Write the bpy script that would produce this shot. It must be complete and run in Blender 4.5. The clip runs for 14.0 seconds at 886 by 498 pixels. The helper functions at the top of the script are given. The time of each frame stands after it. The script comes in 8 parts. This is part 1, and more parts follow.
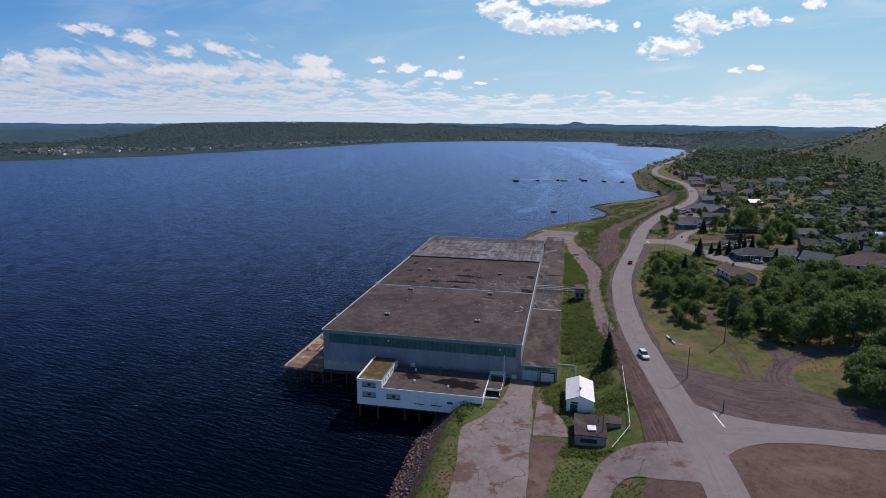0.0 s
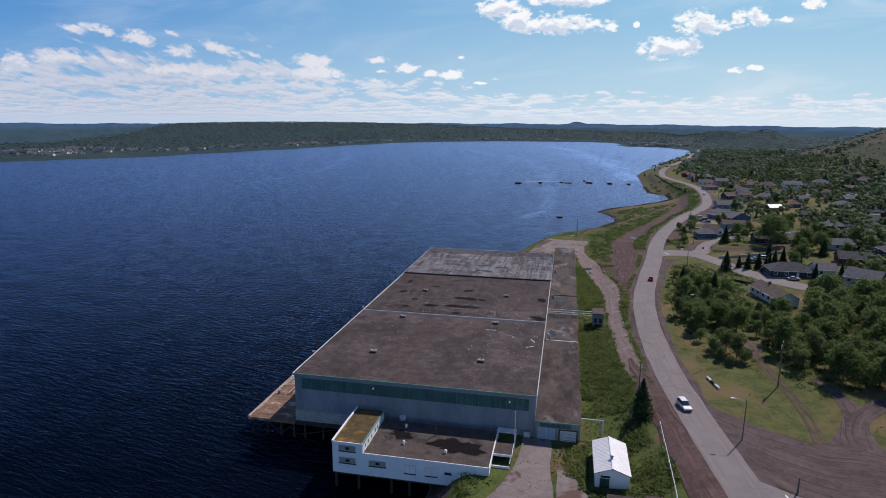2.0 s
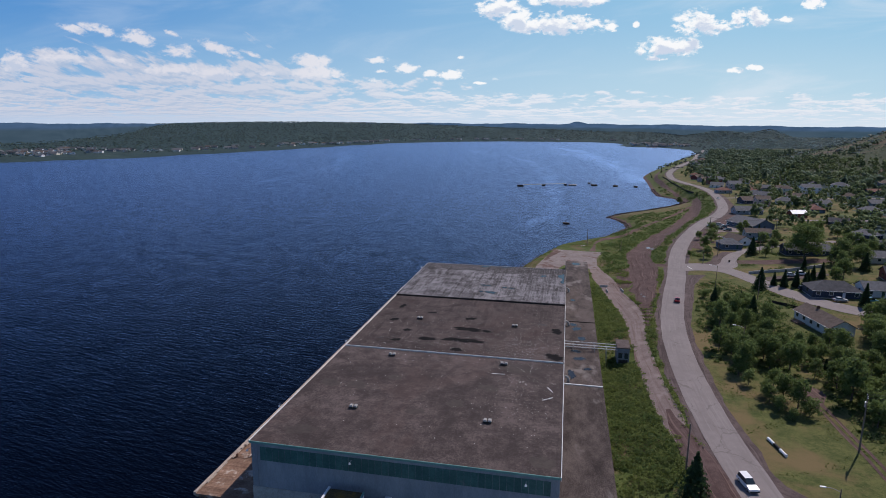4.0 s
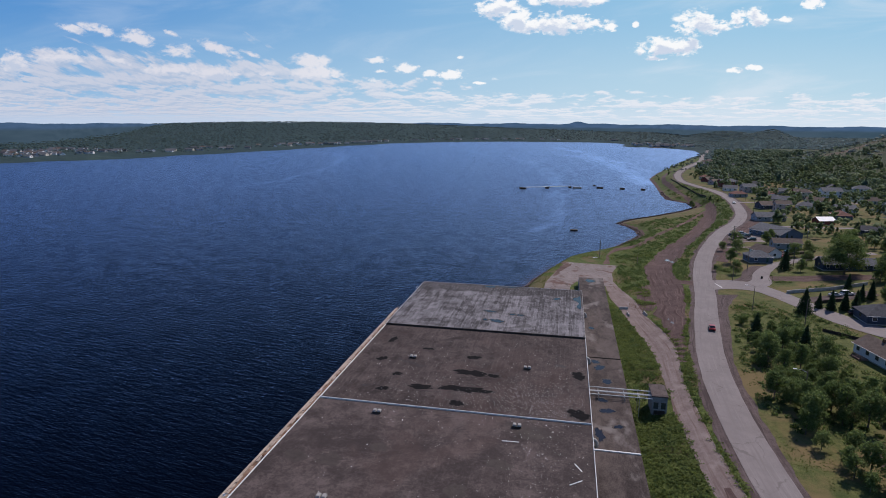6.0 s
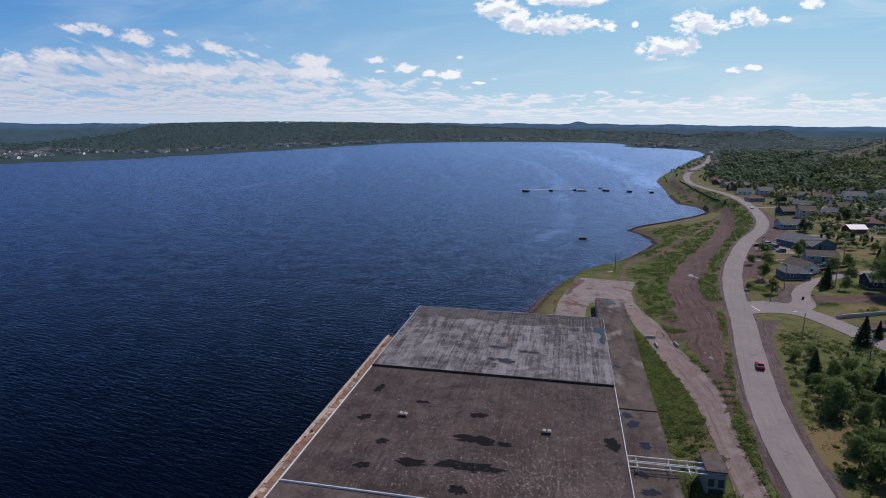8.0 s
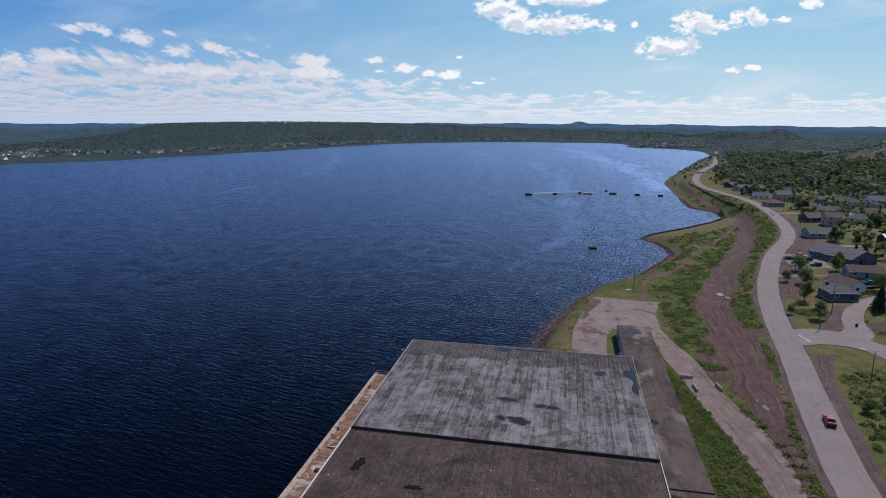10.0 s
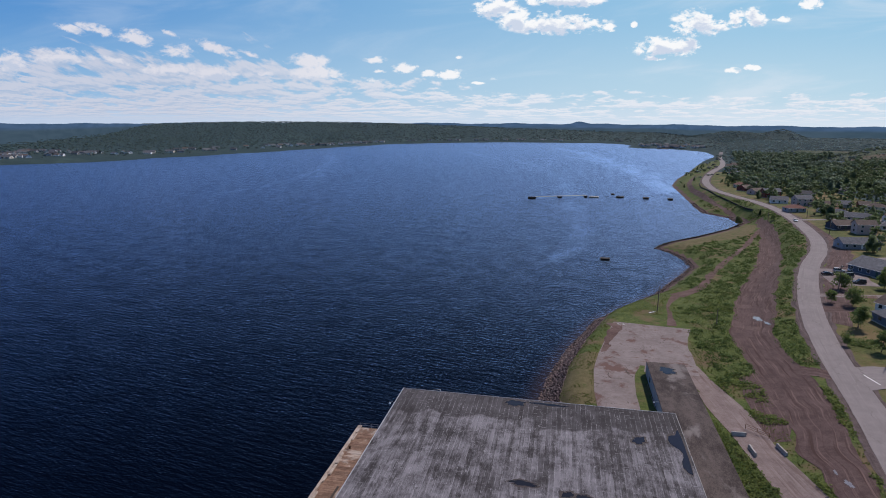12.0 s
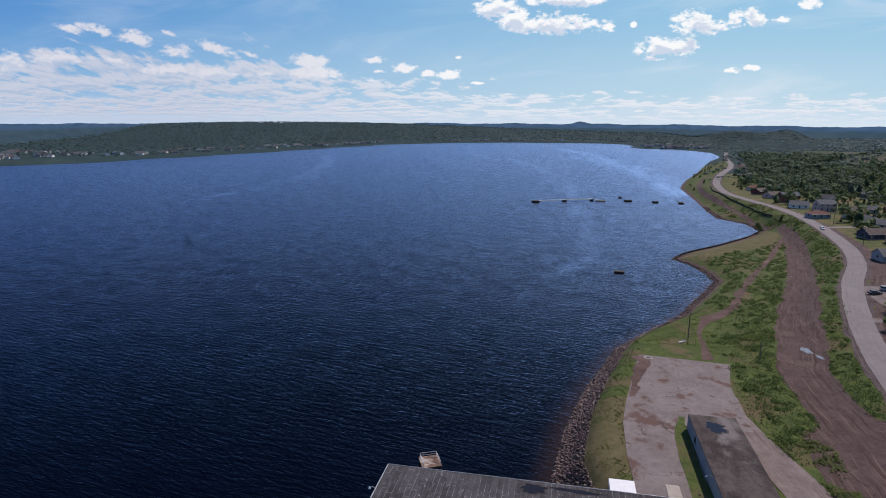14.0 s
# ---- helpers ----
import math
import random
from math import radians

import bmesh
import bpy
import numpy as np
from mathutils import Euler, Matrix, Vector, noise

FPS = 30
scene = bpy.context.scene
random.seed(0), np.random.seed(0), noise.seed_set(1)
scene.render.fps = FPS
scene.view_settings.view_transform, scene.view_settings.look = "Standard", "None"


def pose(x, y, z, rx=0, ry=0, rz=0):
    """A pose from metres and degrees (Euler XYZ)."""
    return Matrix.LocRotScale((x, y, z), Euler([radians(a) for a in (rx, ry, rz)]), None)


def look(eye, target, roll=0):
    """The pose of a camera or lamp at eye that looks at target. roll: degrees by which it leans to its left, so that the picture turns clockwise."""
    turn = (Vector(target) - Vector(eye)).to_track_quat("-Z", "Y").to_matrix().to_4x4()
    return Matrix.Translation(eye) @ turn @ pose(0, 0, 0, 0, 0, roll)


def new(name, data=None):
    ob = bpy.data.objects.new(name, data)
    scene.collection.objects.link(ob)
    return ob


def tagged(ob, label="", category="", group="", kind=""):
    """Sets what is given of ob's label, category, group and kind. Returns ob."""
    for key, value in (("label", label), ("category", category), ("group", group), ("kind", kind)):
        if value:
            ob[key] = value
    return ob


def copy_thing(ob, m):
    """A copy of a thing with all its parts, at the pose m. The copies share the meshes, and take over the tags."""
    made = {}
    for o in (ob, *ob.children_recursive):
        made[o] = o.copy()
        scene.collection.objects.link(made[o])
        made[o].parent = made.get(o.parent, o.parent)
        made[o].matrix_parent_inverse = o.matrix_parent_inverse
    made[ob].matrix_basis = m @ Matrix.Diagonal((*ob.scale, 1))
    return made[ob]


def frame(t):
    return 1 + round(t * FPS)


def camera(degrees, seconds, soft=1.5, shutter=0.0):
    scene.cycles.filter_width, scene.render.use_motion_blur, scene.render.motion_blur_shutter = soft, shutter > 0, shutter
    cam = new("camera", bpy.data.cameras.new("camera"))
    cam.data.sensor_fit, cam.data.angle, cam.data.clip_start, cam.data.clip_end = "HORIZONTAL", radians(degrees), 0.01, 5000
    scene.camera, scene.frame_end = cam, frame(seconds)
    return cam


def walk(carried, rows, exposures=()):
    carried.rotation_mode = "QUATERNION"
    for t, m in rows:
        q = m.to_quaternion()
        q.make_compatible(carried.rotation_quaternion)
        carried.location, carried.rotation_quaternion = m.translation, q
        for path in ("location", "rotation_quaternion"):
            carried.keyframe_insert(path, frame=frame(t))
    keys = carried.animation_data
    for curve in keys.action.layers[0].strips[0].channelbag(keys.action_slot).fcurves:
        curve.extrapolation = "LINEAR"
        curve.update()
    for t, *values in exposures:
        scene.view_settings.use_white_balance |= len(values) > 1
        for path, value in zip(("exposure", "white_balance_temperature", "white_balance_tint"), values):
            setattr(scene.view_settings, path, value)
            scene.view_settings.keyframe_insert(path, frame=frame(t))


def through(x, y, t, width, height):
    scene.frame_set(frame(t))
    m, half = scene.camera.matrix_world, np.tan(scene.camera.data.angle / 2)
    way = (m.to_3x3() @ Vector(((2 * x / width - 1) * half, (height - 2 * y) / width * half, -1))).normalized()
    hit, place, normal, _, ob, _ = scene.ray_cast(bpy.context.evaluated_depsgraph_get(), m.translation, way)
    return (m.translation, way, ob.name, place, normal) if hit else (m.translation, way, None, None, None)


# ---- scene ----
cam = camera(72.82, 14.0, 0.95)
PATH = [
    (0.0, (0.00, 0.00, 72.00), (-19.742, 95.841, 51.392), 0.37),
    (1.0, (-2.69, 14.64, 71.98), (-22.397, 110.488, 51.366), 0.37),
    (2.0, (-5.40, 29.28, 71.96), (-25.079, 125.134, 51.339), 0.37),
    (3.0, (-8.13, 43.92, 71.94), (-27.782, 139.776, 51.311), 0.36),
    (4.0, (-10.88, 58.55, 71.91), (-30.501, 154.409, 51.283), 0.36),
    (5.0, (-13.64, 73.16, 71.89), (-33.229, 169.030, 51.254), 0.36),
    (6.0, (-16.41, 87.76, 71.86), (-35.962, 183.635, 51.226), 0.36),
    (7.0, (-19.17, 102.34, 71.83), (-38.693, 198.219, 51.198), 0.35),
    (8.0, (-21.93, 116.89, 71.81), (-41.416, 212.780, 51.172), 0.35),
    (9.0, (-24.67, 131.42, 71.78), (-44.126, 227.312, 51.146), 0.35),
    (10.0, (-27.40, 145.91, 71.76), (-46.816, 241.812, 51.122), 0.35),
    (11.0, (-30.10, 160.37, 71.73), (-49.482, 256.276, 51.100), 0.35),
    (12.0, (-32.77, 174.78, 71.71), (-52.117, 270.700, 51.080), 0.35),
    (13.0, (-35.40, 189.16, 71.69), (-54.715, 285.080, 51.062), 0.35),
    (14.0, (-37.99, 203.48, 71.67), (-57.272, 299.412, 51.048), 0.34),
]
walk(cam, [(t, look(e, g, r)) for t, e, g, r in PATH])

# ---- light and sky ----
SUN_EL, SUN_AZ = radians(46), radians(32)
scene.view_settings.exposure = 0.0
sun = new("sun", bpy.data.lights.new("sun", "SUN"))
sun.data.energy, sun.data.angle, sun.data.color = 4.1, radians(0.53), (1.0, 0.885, 0.832)
sun.matrix_world = look((0, 0, 300), (-math.sin(SUN_AZ) * math.cos(SUN_EL), -math.cos(SUN_AZ) * math.cos(SUN_EL), 300 - math.sin(SUN_EL)))


class Nodes:
    """Short writing for node trees."""

    def __init__(self, tree):
        self.tree = tree
        tree.nodes.clear()

    def add(self, kind, **values):
        node = self.tree.nodes.new(kind)
        for key, value in values.items():
            if key == "blend_type":
                node.blend_type = value
            elif key == "operation":
                node.operation = value
            elif key == "data_type":
                node.data_type = value
            elif key == "feature":
                node.feature = value
            elif key == "use_clamp":
                node.use_clamp = value
        return node

    def put(self, socket, value):
        if isinstance(value, bpy.types.NodeSocket):
            self.tree.links.new(value, socket)
        elif isinstance(value, (tuple, list)) and len(value) == 3 and socket.type == "RGBA":
            socket.default_value = (*value, 1)
        else:
            socket.default_value = value

    def math(self, op, a, b=0.0, c=0.0, clamp=False):
        node = self.add("ShaderNodeMath", operation=op, use_clamp=clamp)
        for socket, value in zip(node.inputs, (a, b, c)):
            self.put(socket, value)
        return node.outputs[0]

    def vec(self, op, a, b=(0, 0, 0)):
        node = self.add("ShaderNodeVectorMath", operation=op)
        self.put(node.inputs[0], a)
        self.put(node.inputs[1], b)
        return node.outputs["Value"] if op in ("LENGTH", "DOT_PRODUCT", "DISTANCE") else node.outputs[0]

    def noise(self, vector, scale, detail=4.0, rough=0.55, distortion=0.0):
        node = self.add("ShaderNodeTexNoise")
        self.put(node.inputs["Vector"], vector)
        for key, value in (("Scale", scale), ("Detail", detail), ("Roughness", rough), ("Distortion", distortion)):
            node.inputs[key].default_value = value
        return node.outputs["Fac"]

    def ramp(self, fac, low, high):
        node = self.add("ShaderNodeMapRange")
        node.interpolation_type = "SMOOTHSTEP"
        self.put(node.inputs["Value"], fac)
        self.put(node.inputs["From Min"], low)
        self.put(node.inputs["From Max"], high)
        return node.outputs["Result"]

    def mix(self, fac, a, b, blend="MIX"):
        node = self.add("ShaderNodeMix", data_type="RGBA", blend_type=blend)
        self.put(node.inputs["Factor"], fac)
        self.put(node.inputs[6], a)
        self.put(node.inputs[7], b)
        return node.outputs[2]

    def mapped(self, vector, scale=(1, 1, 1), turn=0.0):
        node = self.add("ShaderNodeMapping")
        self.put(node.inputs["Vector"], vector)
        node.inputs["Scale"].default_value = scale
        node.inputs["Rotation"].default_value = (0, 0, turn)
        return node.outputs[0]

    def joined(self, x, y, z=0.0):
        node = self.add("ShaderNodeCombineXYZ")
        for socket, value in zip(node.inputs, (x, y, z)):
            self.put(socket, value)
        return node.outputs[0]

    def split(self, vector):
        node = self.add("ShaderNodeSeparateXYZ")
        self.put(node.inputs[0], vector)
        return node.outputs


def make_sky():
    """Clear summer sky with fair-weather cumulus, thickening to broken rows over the horizon."""
    world = bpy.data.worlds.new("sky")
    scene.world = world
    world.use_nodes = True
    n = Nodes(world.node_tree)
    sky = n.add("ShaderNodeTexSky")
    sky.sky_type, sky.sun_disc, sky.sun_elevation, sky.sun_rotation = "NISHITA", False, SUN_EL, SUN_AZ
    sky.altitude, sky.air_density, sky.dust_density, sky.ozone_density = 60, 1.0, 0.1, 3.0
    way = n.mapped(n.add("ShaderNodeTexCoord").outputs["Generated"], turn=-radians(11.5))
    x, y, z = n.split(way)[:3]
    ahead = n.math("MAXIMUM", n.math("ABSOLUTE", y), 0.05)
    u, v = n.math("DIVIDE", x, ahead), n.math("DIVIDE", z, ahead)
    flat = n.joined(u, n.math("MULTIPLY", v, 1.7))
    # single clouds: across, up, half width, half height; the western ones lean with the wind
    heaped = [(0.084, 0.173, 0.034, 0.018), (0.178, 0.151, 0.073, 0.018), (0.188, 0.187, 0.055, 0.013), (0.114, 0.160, 0.028, 0.015), (0.263, 0.147, 0.012, 0.008), (0.301, 0.153, 0.006, 0.007),
              (0.405, 0.153, 0.041, 0.022), (0.353, 0.117, 0.057, 0.015), (0.337, 0.101, 0.019, 0.005), (0.461, 0.162, 0.013, 0.015), (0.493, 0.162, 0.021, 0.015), (0.532, 0.161, 0.020, 0.006),
              (0.576, 0.184, 0.017, 0.010), (0.464, 0.083, 0.014, 0.006), (0.495, 0.088, 0.014, 0.006), (0.081, 0.069, 0.016, 0.006), (0.058, 0.062, 0.013, 0.003), (-0.286, 0.074, 0.022, 0.007),
              (-0.215, 0.094, 0.038, 0.011), (-0.209, 0.075, 0.047, 0.010), (-0.110, 0.096, 0.022, 0.007), (-0.103, 0.079, 0.016, 0.004), (-0.059, 0.083, 0.022, 0.009), (-0.024, 0.075, 0.014, 0.007),
              (0.013, 0.074, 0.021, 0.009), (-0.109, 0.065, 0.017, 0.005), (0.025, 0.101, 0.008, 0.004), (-0.421, 0.107, 0.031, 0.011), (-0.608, 0.097, 0.051, 0.013), (-0.695, 0.083, 0.026, 0.021),
              (-0.447, 0.080, 0.034, 0.010), (-0.373, 0.074, 0.044, 0.014)]
    leaning = [(-0.589, 0.140, 0.030, 0.008), (-0.541, 0.137, 0.033, 0.009), (-0.486, 0.126, 0.026, 0.013), (-0.430, 0.134, 0.019, 0.006), (-0.364, 0.113, 0.036, 0.010), (-0.311, 0.105, 0.018, 0.006), (-0.520, 0.093, 0.029, 0.007)]
    tilt = 0.30
    lean = n.math("MULTIPLY_ADD", u, tilt, v)
    best = 0.0
    for group, up, shear in ((heaped, v, 0.0), (leaning, lean, tilt)):
        for cu, cv, a, b in group:
            a, b = a * 1.36, b * 1.46
            high = n.math("MULTIPLY_ADD", up, 1 / b, -(cv + shear * cu) / b)
            # flat bases: a cloud ends sooner below its middle than above it
            high = n.math("MAXIMUM", high, n.math("MULTIPLY", high, -1.45))
            far = n.vec("LENGTH", n.joined(n.math("MULTIPLY_ADD", u, 1 / a, -cu / a), high))
            best = n.math("MAXIMUM", best, n.math("SUBTRACT", 1.0 if b > 0.012 else 0.85, far))
    billow = n.noise(flat, 30.0, 9.0, 0.64, 0.35)
    towers = n.math("ADD", n.noise(flat, 13.0, 3.0, 0.5, 0.2), n.math("MULTIPLY", n.math("SUBTRACT", n.noise(flat, 85.0, 4.0, 0.6, 0.3), 0.5), 1.2))
    heap = n.math("MULTIPLY_ADD", n.math("SUBTRACT", billow, 0.5), 2.3, n.math("MULTIPLY_ADD", n.math("SUBTRACT", towers, 0.5), 0.9, best))
    crisp = n.ramp(u, -0.25, 0.1)
    puff = n.ramp(heap, 0.10, n.math("MULTIPLY_ADD", crisp, -0.26, 0.80))
    puff = n.math("MULTIPLY", puff, n.ramp(best, 0.0, 0.22))
    # a broken layer of cloud seen at a flat angle, thick in the west, thin streaks in the east
    near = n.math("DIVIDE", 1.0, n.math("MAXIMUM", n.math("ADD", v, 0.032), 0.012))
    across = n.math("MULTIPLY", u, n.math("MULTIPLY_ADD", v, -70.0, 27.0))
    over = n.joined(across, n.math("MULTIPLY", near, 0.46), 3.7)
    under = n.joined(across, n.math("MULTIPLY_ADD", near, 0.46, -0.20), 3.7)
    sheet, above = n.noise(over, 1.0, 9.0, 0.57, 0.15), n.noise(under, 1.0, 9.0, 0.57, 0.15)
    west = n.ramp(u, 0.22, -0.45)
    top = n.math("MULTIPLY_ADD", west, 0.062, 0.062)
    limit = n.math("MULTIPLY_ADD", n.ramp(n.math("DIVIDE", v, top), 0.62, 1.12), 0.34, n.math("MULTIPLY_ADD", west, -0.10, 0.495))
    rows = n.ramp(n.math("SUBTRACT", sheet, limit), -0.045, 0.075)
    rows = n.math("MULTIPLY", rows, n.math("MULTIPLY", n.ramp(v, -0.006, 0.016), n.math("MULTIPLY_ADD", west, 0.02, 0.79)))
    # thin high wisps
    wide = n.noise(n.joined(n.math("MULTIPLY", u, 3.2), n.math("MULTIPLY_ADD", v, 15.0, n.math("MULTIPLY", u, -1.6))), 1.0, 6.0, 0.58, 0.6)
    veil = n.math("MULTIPLY", n.ramp(wide, 0.46, 0.74), n.math("MULTIPLY_ADD", n.ramp(u, -0.2, 0.6), 0.36, 0.20))
    # clear air: deep blue in the west, paler towards the sun and the horizon
    deep = n.mix(1.0, sky.outputs[0], SKY_TINT, "MULTIPLY")
    side = n.ramp(u, -0.80, 0.55)
    high_air = n.mix(side, (1.0, 2.9, 6.3), (3.1, 5.6, 7.8))
    mid_air = n.mix(side, (2.6, 4.7, 7.3), (4.9, 6.8, 8.1))
    low_air = n.mix(side, (4.9, 5.9, 7.7), (6.5, 7.5, 8.6))
    clear = n.mix(n.ramp(v, -0.01, 0.055), low_air, n.mix(n.ramp(v, 0.03, 0.19), mid_air, n.mix(n.ramp(v, 0.24, 0.55), high_air, deep)))
    # cloud tops are white, undersides grey; those in the west stand farther from the sun
    cap = 0.0
    for cu, cv, a, b in [c for c in heaped if c[3] >= 0.012]:
        a, b = a * 1.2, b * 1.36
        far = n.vec("LENGTH", n.joined(n.math("MULTIPLY_ADD", u, 1 / a, -cu / a), n.math("MULTIPLY_ADD", v, 1 / b, (0.008 - cv) / b)))
        cap = n.math("MAXIMUM", cap, n.math("SUBTRACT", 1.0, far))
    base = n.math("MULTIPLY", n.ramp(n.math("MULTIPLY_ADD", n.math("SUBTRACT", n.noise(n.joined(u, n.math("MULTIPLY_ADD", v, 1.7, 0.010)), 30.0, 6.0, 0.6, 0.2), 0.5), 3.4, cap), 0.30, 0.85), 0.9)
    east_white, west_white = n.mix(base, (9.4, 9.5, 9.7), (5.7, 6.5, 8.0)), n.mix(base, (7.0, 7.1, 8.0), (5.2, 5.9, 7.4))
    white = n.mix(n.ramp(u, -0.35, 0.12), west_white, east_white)
    dim = n.ramp(n.math("SUBTRACT", above, sheet), -0.06, 0.10)
    streak = n.mix(n.ramp(u, -0.5, 0.2), n.mix(dim, (6.3, 6.4, 7.4), (4.5, 5.3, 6.9)), n.mix(dim, (8.3, 8.4, 9.0), (6.4, 7.2, 8.4)))
    colour = n.mix(veil, clear, (7.2, 7.9, 8.8))
    colour = n.mix(rows, colour, streak)
    colour = n.mix(puff, colour, white)
    back = n.add("ShaderNodeBackground")
    n.put(back.inputs["Color"], colour)
    back.inputs["Strength"].default_value = 0.1
    n.put(n.add("ShaderNodeOutputWorld").inputs["Surface"], back.outputs[0])


SKY_TINT = (0.48, 0.66, 0.96)
make_sky()

# ---- materials ----


def surface(name, dark, light, scale=1.0, rough=0.85, bump=0.3, grain=12.0, spots=None, spot_scale=0.3, spot_at=(0.55, 0.7), stretch=(1, 1, 1), metal=0.0, vary=0.0, spec=0.3, cracks=None, runs=None):
    """A worn surface: two tones by broad noise, fine grain in colour and relief, and stains of a third colour."""
    m = bpy.data.materials.new(name)
    m.use_nodes = True
    n = Nodes(m.node_tree)
    at = n.mapped(n.add("ShaderNodeNewGeometry").outputs["Position"], stretch)
    broad = n.noise(at, scale, 5.0, 0.6)
    fine = n.noise(at, scale * grain, 3.0, 0.6)
    colour = n.mix(n.ramp(n.math("MULTIPLY_ADD", fine, 0.5, n.math("MULTIPLY_ADD", n.noise(at, scale * 4.3, 3.0, 0.6), 0.4, n.math("MULTIPLY", broad, 0.6))), 0.55, 0.95), dark, light)
    if spots:
        colour = n.mix(n.ramp(n.noise(at, spot_scale, 6.0, 0.65, 0.3), *spot_at), colour, spots)
    if runs:
        # wear along the way it runs: wheel paths and drag marks
        u, v, _ = n.split(n.add("ShaderNodeUVMap").outputs[0])[:3]
        path = n.noise(n.joined(n.math("MULTIPLY", u, 1.1), n.math("MULTIPLY", v, 0.035)), 1.0, 5.0, 0.62)
        colour = n.mix(n.ramp(path, 0.50, 0.66), colour, runs[0])
        colour = n.mix(n.math("MULTIPLY", n.ramp(n.noise(n.joined(n.math("MULTIPLY_ADD", u, 1.9, 31.0), n.math("MULTIPLY", v, 0.05)), 1.0, 5.0, 0.6), 0.54, 0.66), 0.8), colour, runs[1])
    if cracks:
        cell = n.add("ShaderNodeTexVoronoi", feature="DISTANCE_TO_EDGE")
        bent = n.vec("ADD", at, n.vec("MULTIPLY", n.joined(n.noise(at, 0.5), n.noise(at, 0.61), 0.0), (3.0, 3.0, 0)))
        n.put(cell.inputs["Vector"], bent)
        cell.inputs["Scale"].default_value = cracks[0]
        gap = n.math("MULTIPLY", n.ramp(cell.outputs["Distance"], 0.012, 0.003), n.ramp(n.noise(at, 0.1, 3.0), 0.40, 0.58))
        colour = n.mix(gap, colour, cracks[1])
    if vary:
        info = n.add("ShaderNodeObjectInfo").outputs["Random"]
        colour = n.mix(n.math("MULTIPLY", info, vary), colour, tuple(c * 0.45 for c in dark))
    shader = n.add("ShaderNodeBsdfPrincipled")
    n.put(shader.inputs["Base Color"], colour)
    n.put(shader.inputs["Roughness"], n.math("MULTIPLY_ADD", fine, 0.2, rough - 0.1, clamp=True))
    shader.inputs["Metallic"].default_value = metal
    shader.inputs["Specular IOR Level"].default_value = spec
    if bump:
        relief = n.add("ShaderNodeBump")
        relief.inputs["Strength"].default_value, relief.inputs["Distance"].default_value = bump, 0.3 / max(scale * grain, 0.2)
        n.put(relief.inputs["Height"], fine)
        n.put(shader.inputs["Normal"], relief.outputs[0])
    n.put(n.add("ShaderNodeOutputMaterial").inputs["Surface"], shader.outputs[0])
    return m


def leaf_material(name, dark, light, scale=0.6, through=0.5, lift=0.0, gaps=0.0):
    """Leaves: tone by leaf and by clump, a little light passes through; gaps: the share of open air in a clump."""
    m = bpy.data.materials.new(name)
    m.use_nodes = True
    n = Nodes(m.node_tree)
    geo = n.add("ShaderNodeNewGeometry")
    clump = n.noise(geo.outputs["Position"], scale, 2.0)
    each = geo.outputs["Random Per Island"]
    info = n.add("ShaderNodeObjectInfo").outputs["Random"]
    fac = n.math("MULTIPLY_ADD", each, 0.45, n.math("MULTIPLY_ADD", clump, 0.8, n.math("MULTIPLY", info, 0.25)))
    colour = n.mix(n.ramp(fac, 0.3, 1.1), dark, light)
    shader = n.add("ShaderNodeBsdfPrincipled")
    n.put(shader.inputs["Base Color"], colour)
    shader.inputs["Roughness"].default_value = 0.6
    shader.inputs["Specular IOR Level"].default_value = 0.25
    glow = n.add("ShaderNodeBsdfTranslucent")
    n.put(glow.inputs["Color"], n.mix(0.5, colour, (light[0] * 1.15, light[1] * 1.2, light[2] * 0.8)))
    if lift:
        shader.inputs["Specular IOR Level"].default_value = 0.03
        # soft crowns: leaves turn their faces upwards
        up = n.vec("NORMALIZE", n.vec("ADD", geo.outputs["Normal"], (0, 0, lift)))
        n.put(shader.inputs["Normal"], up)
    both = n.add("ShaderNodeMixShader")
    both.inputs[0].default_value = through
    n.put(both.inputs[1], shader.outputs[0])
    n.put(both.inputs[2], glow.outputs[0])
    if gaps:
        airy = n.add("ShaderNodeMixShader")
        airy.inputs[0].default_value = gaps
        n.put(airy.inputs[1], both.outputs[0])
        n.put(airy.inputs[2], n.add("ShaderNodeBsdfTransparent").outputs[0])
        both = airy
    n.put(n.add("ShaderNodeOutputMaterial").inputs["Surface"], both.outputs[0])
    return m


def glass_material(name, colour=(0.02, 0.03, 0.035), rough=0.08):
    m = bpy.data.materials.new(name)
    m.use_nodes = True
    n = Nodes(m.node_tree)
    shader = n.add("ShaderNodeBsdfPrincipled")
    at = n.add("ShaderNodeNewGeometry").outputs["Position"]
    n.put(shader.inputs["Base Color"], n.mix(n.noise(at, 1.5), colour, tuple(c * 1.8 for c in colour)))
    shader.inputs["Roughness"].default_value = rough
    shader.inputs["Specular IOR Level"].default_value = 0.6
    n.put(n.add("ShaderNodeOutputMaterial").inputs["Surface"], shader.outputs[0])
    return m


# ---- the shore line, from south to north ----
NEAR_SHORE = [(-33, -600), (-31, 100), (-31, 120), (-30, 128), (-27, 160), (-30, 280), (-37, 317), (-34.5, 338), (-29, 362), (-19, 394), (-9.5, 410), (7, 435),
              (25, 475), (32, 492), (32, 508), (28, 525), (21, 538), (32, 558), (52, 580), (78, 614), (94, 643), (93, 673), (79, 696), (80, 736), (86, 830),
              (91, 925), (114, 1023), (152, 1150), (183, 1266), (235, 1457), (298, 1646), (321, 1846), (297, 1937), (253, 2034), (176, 2047)]


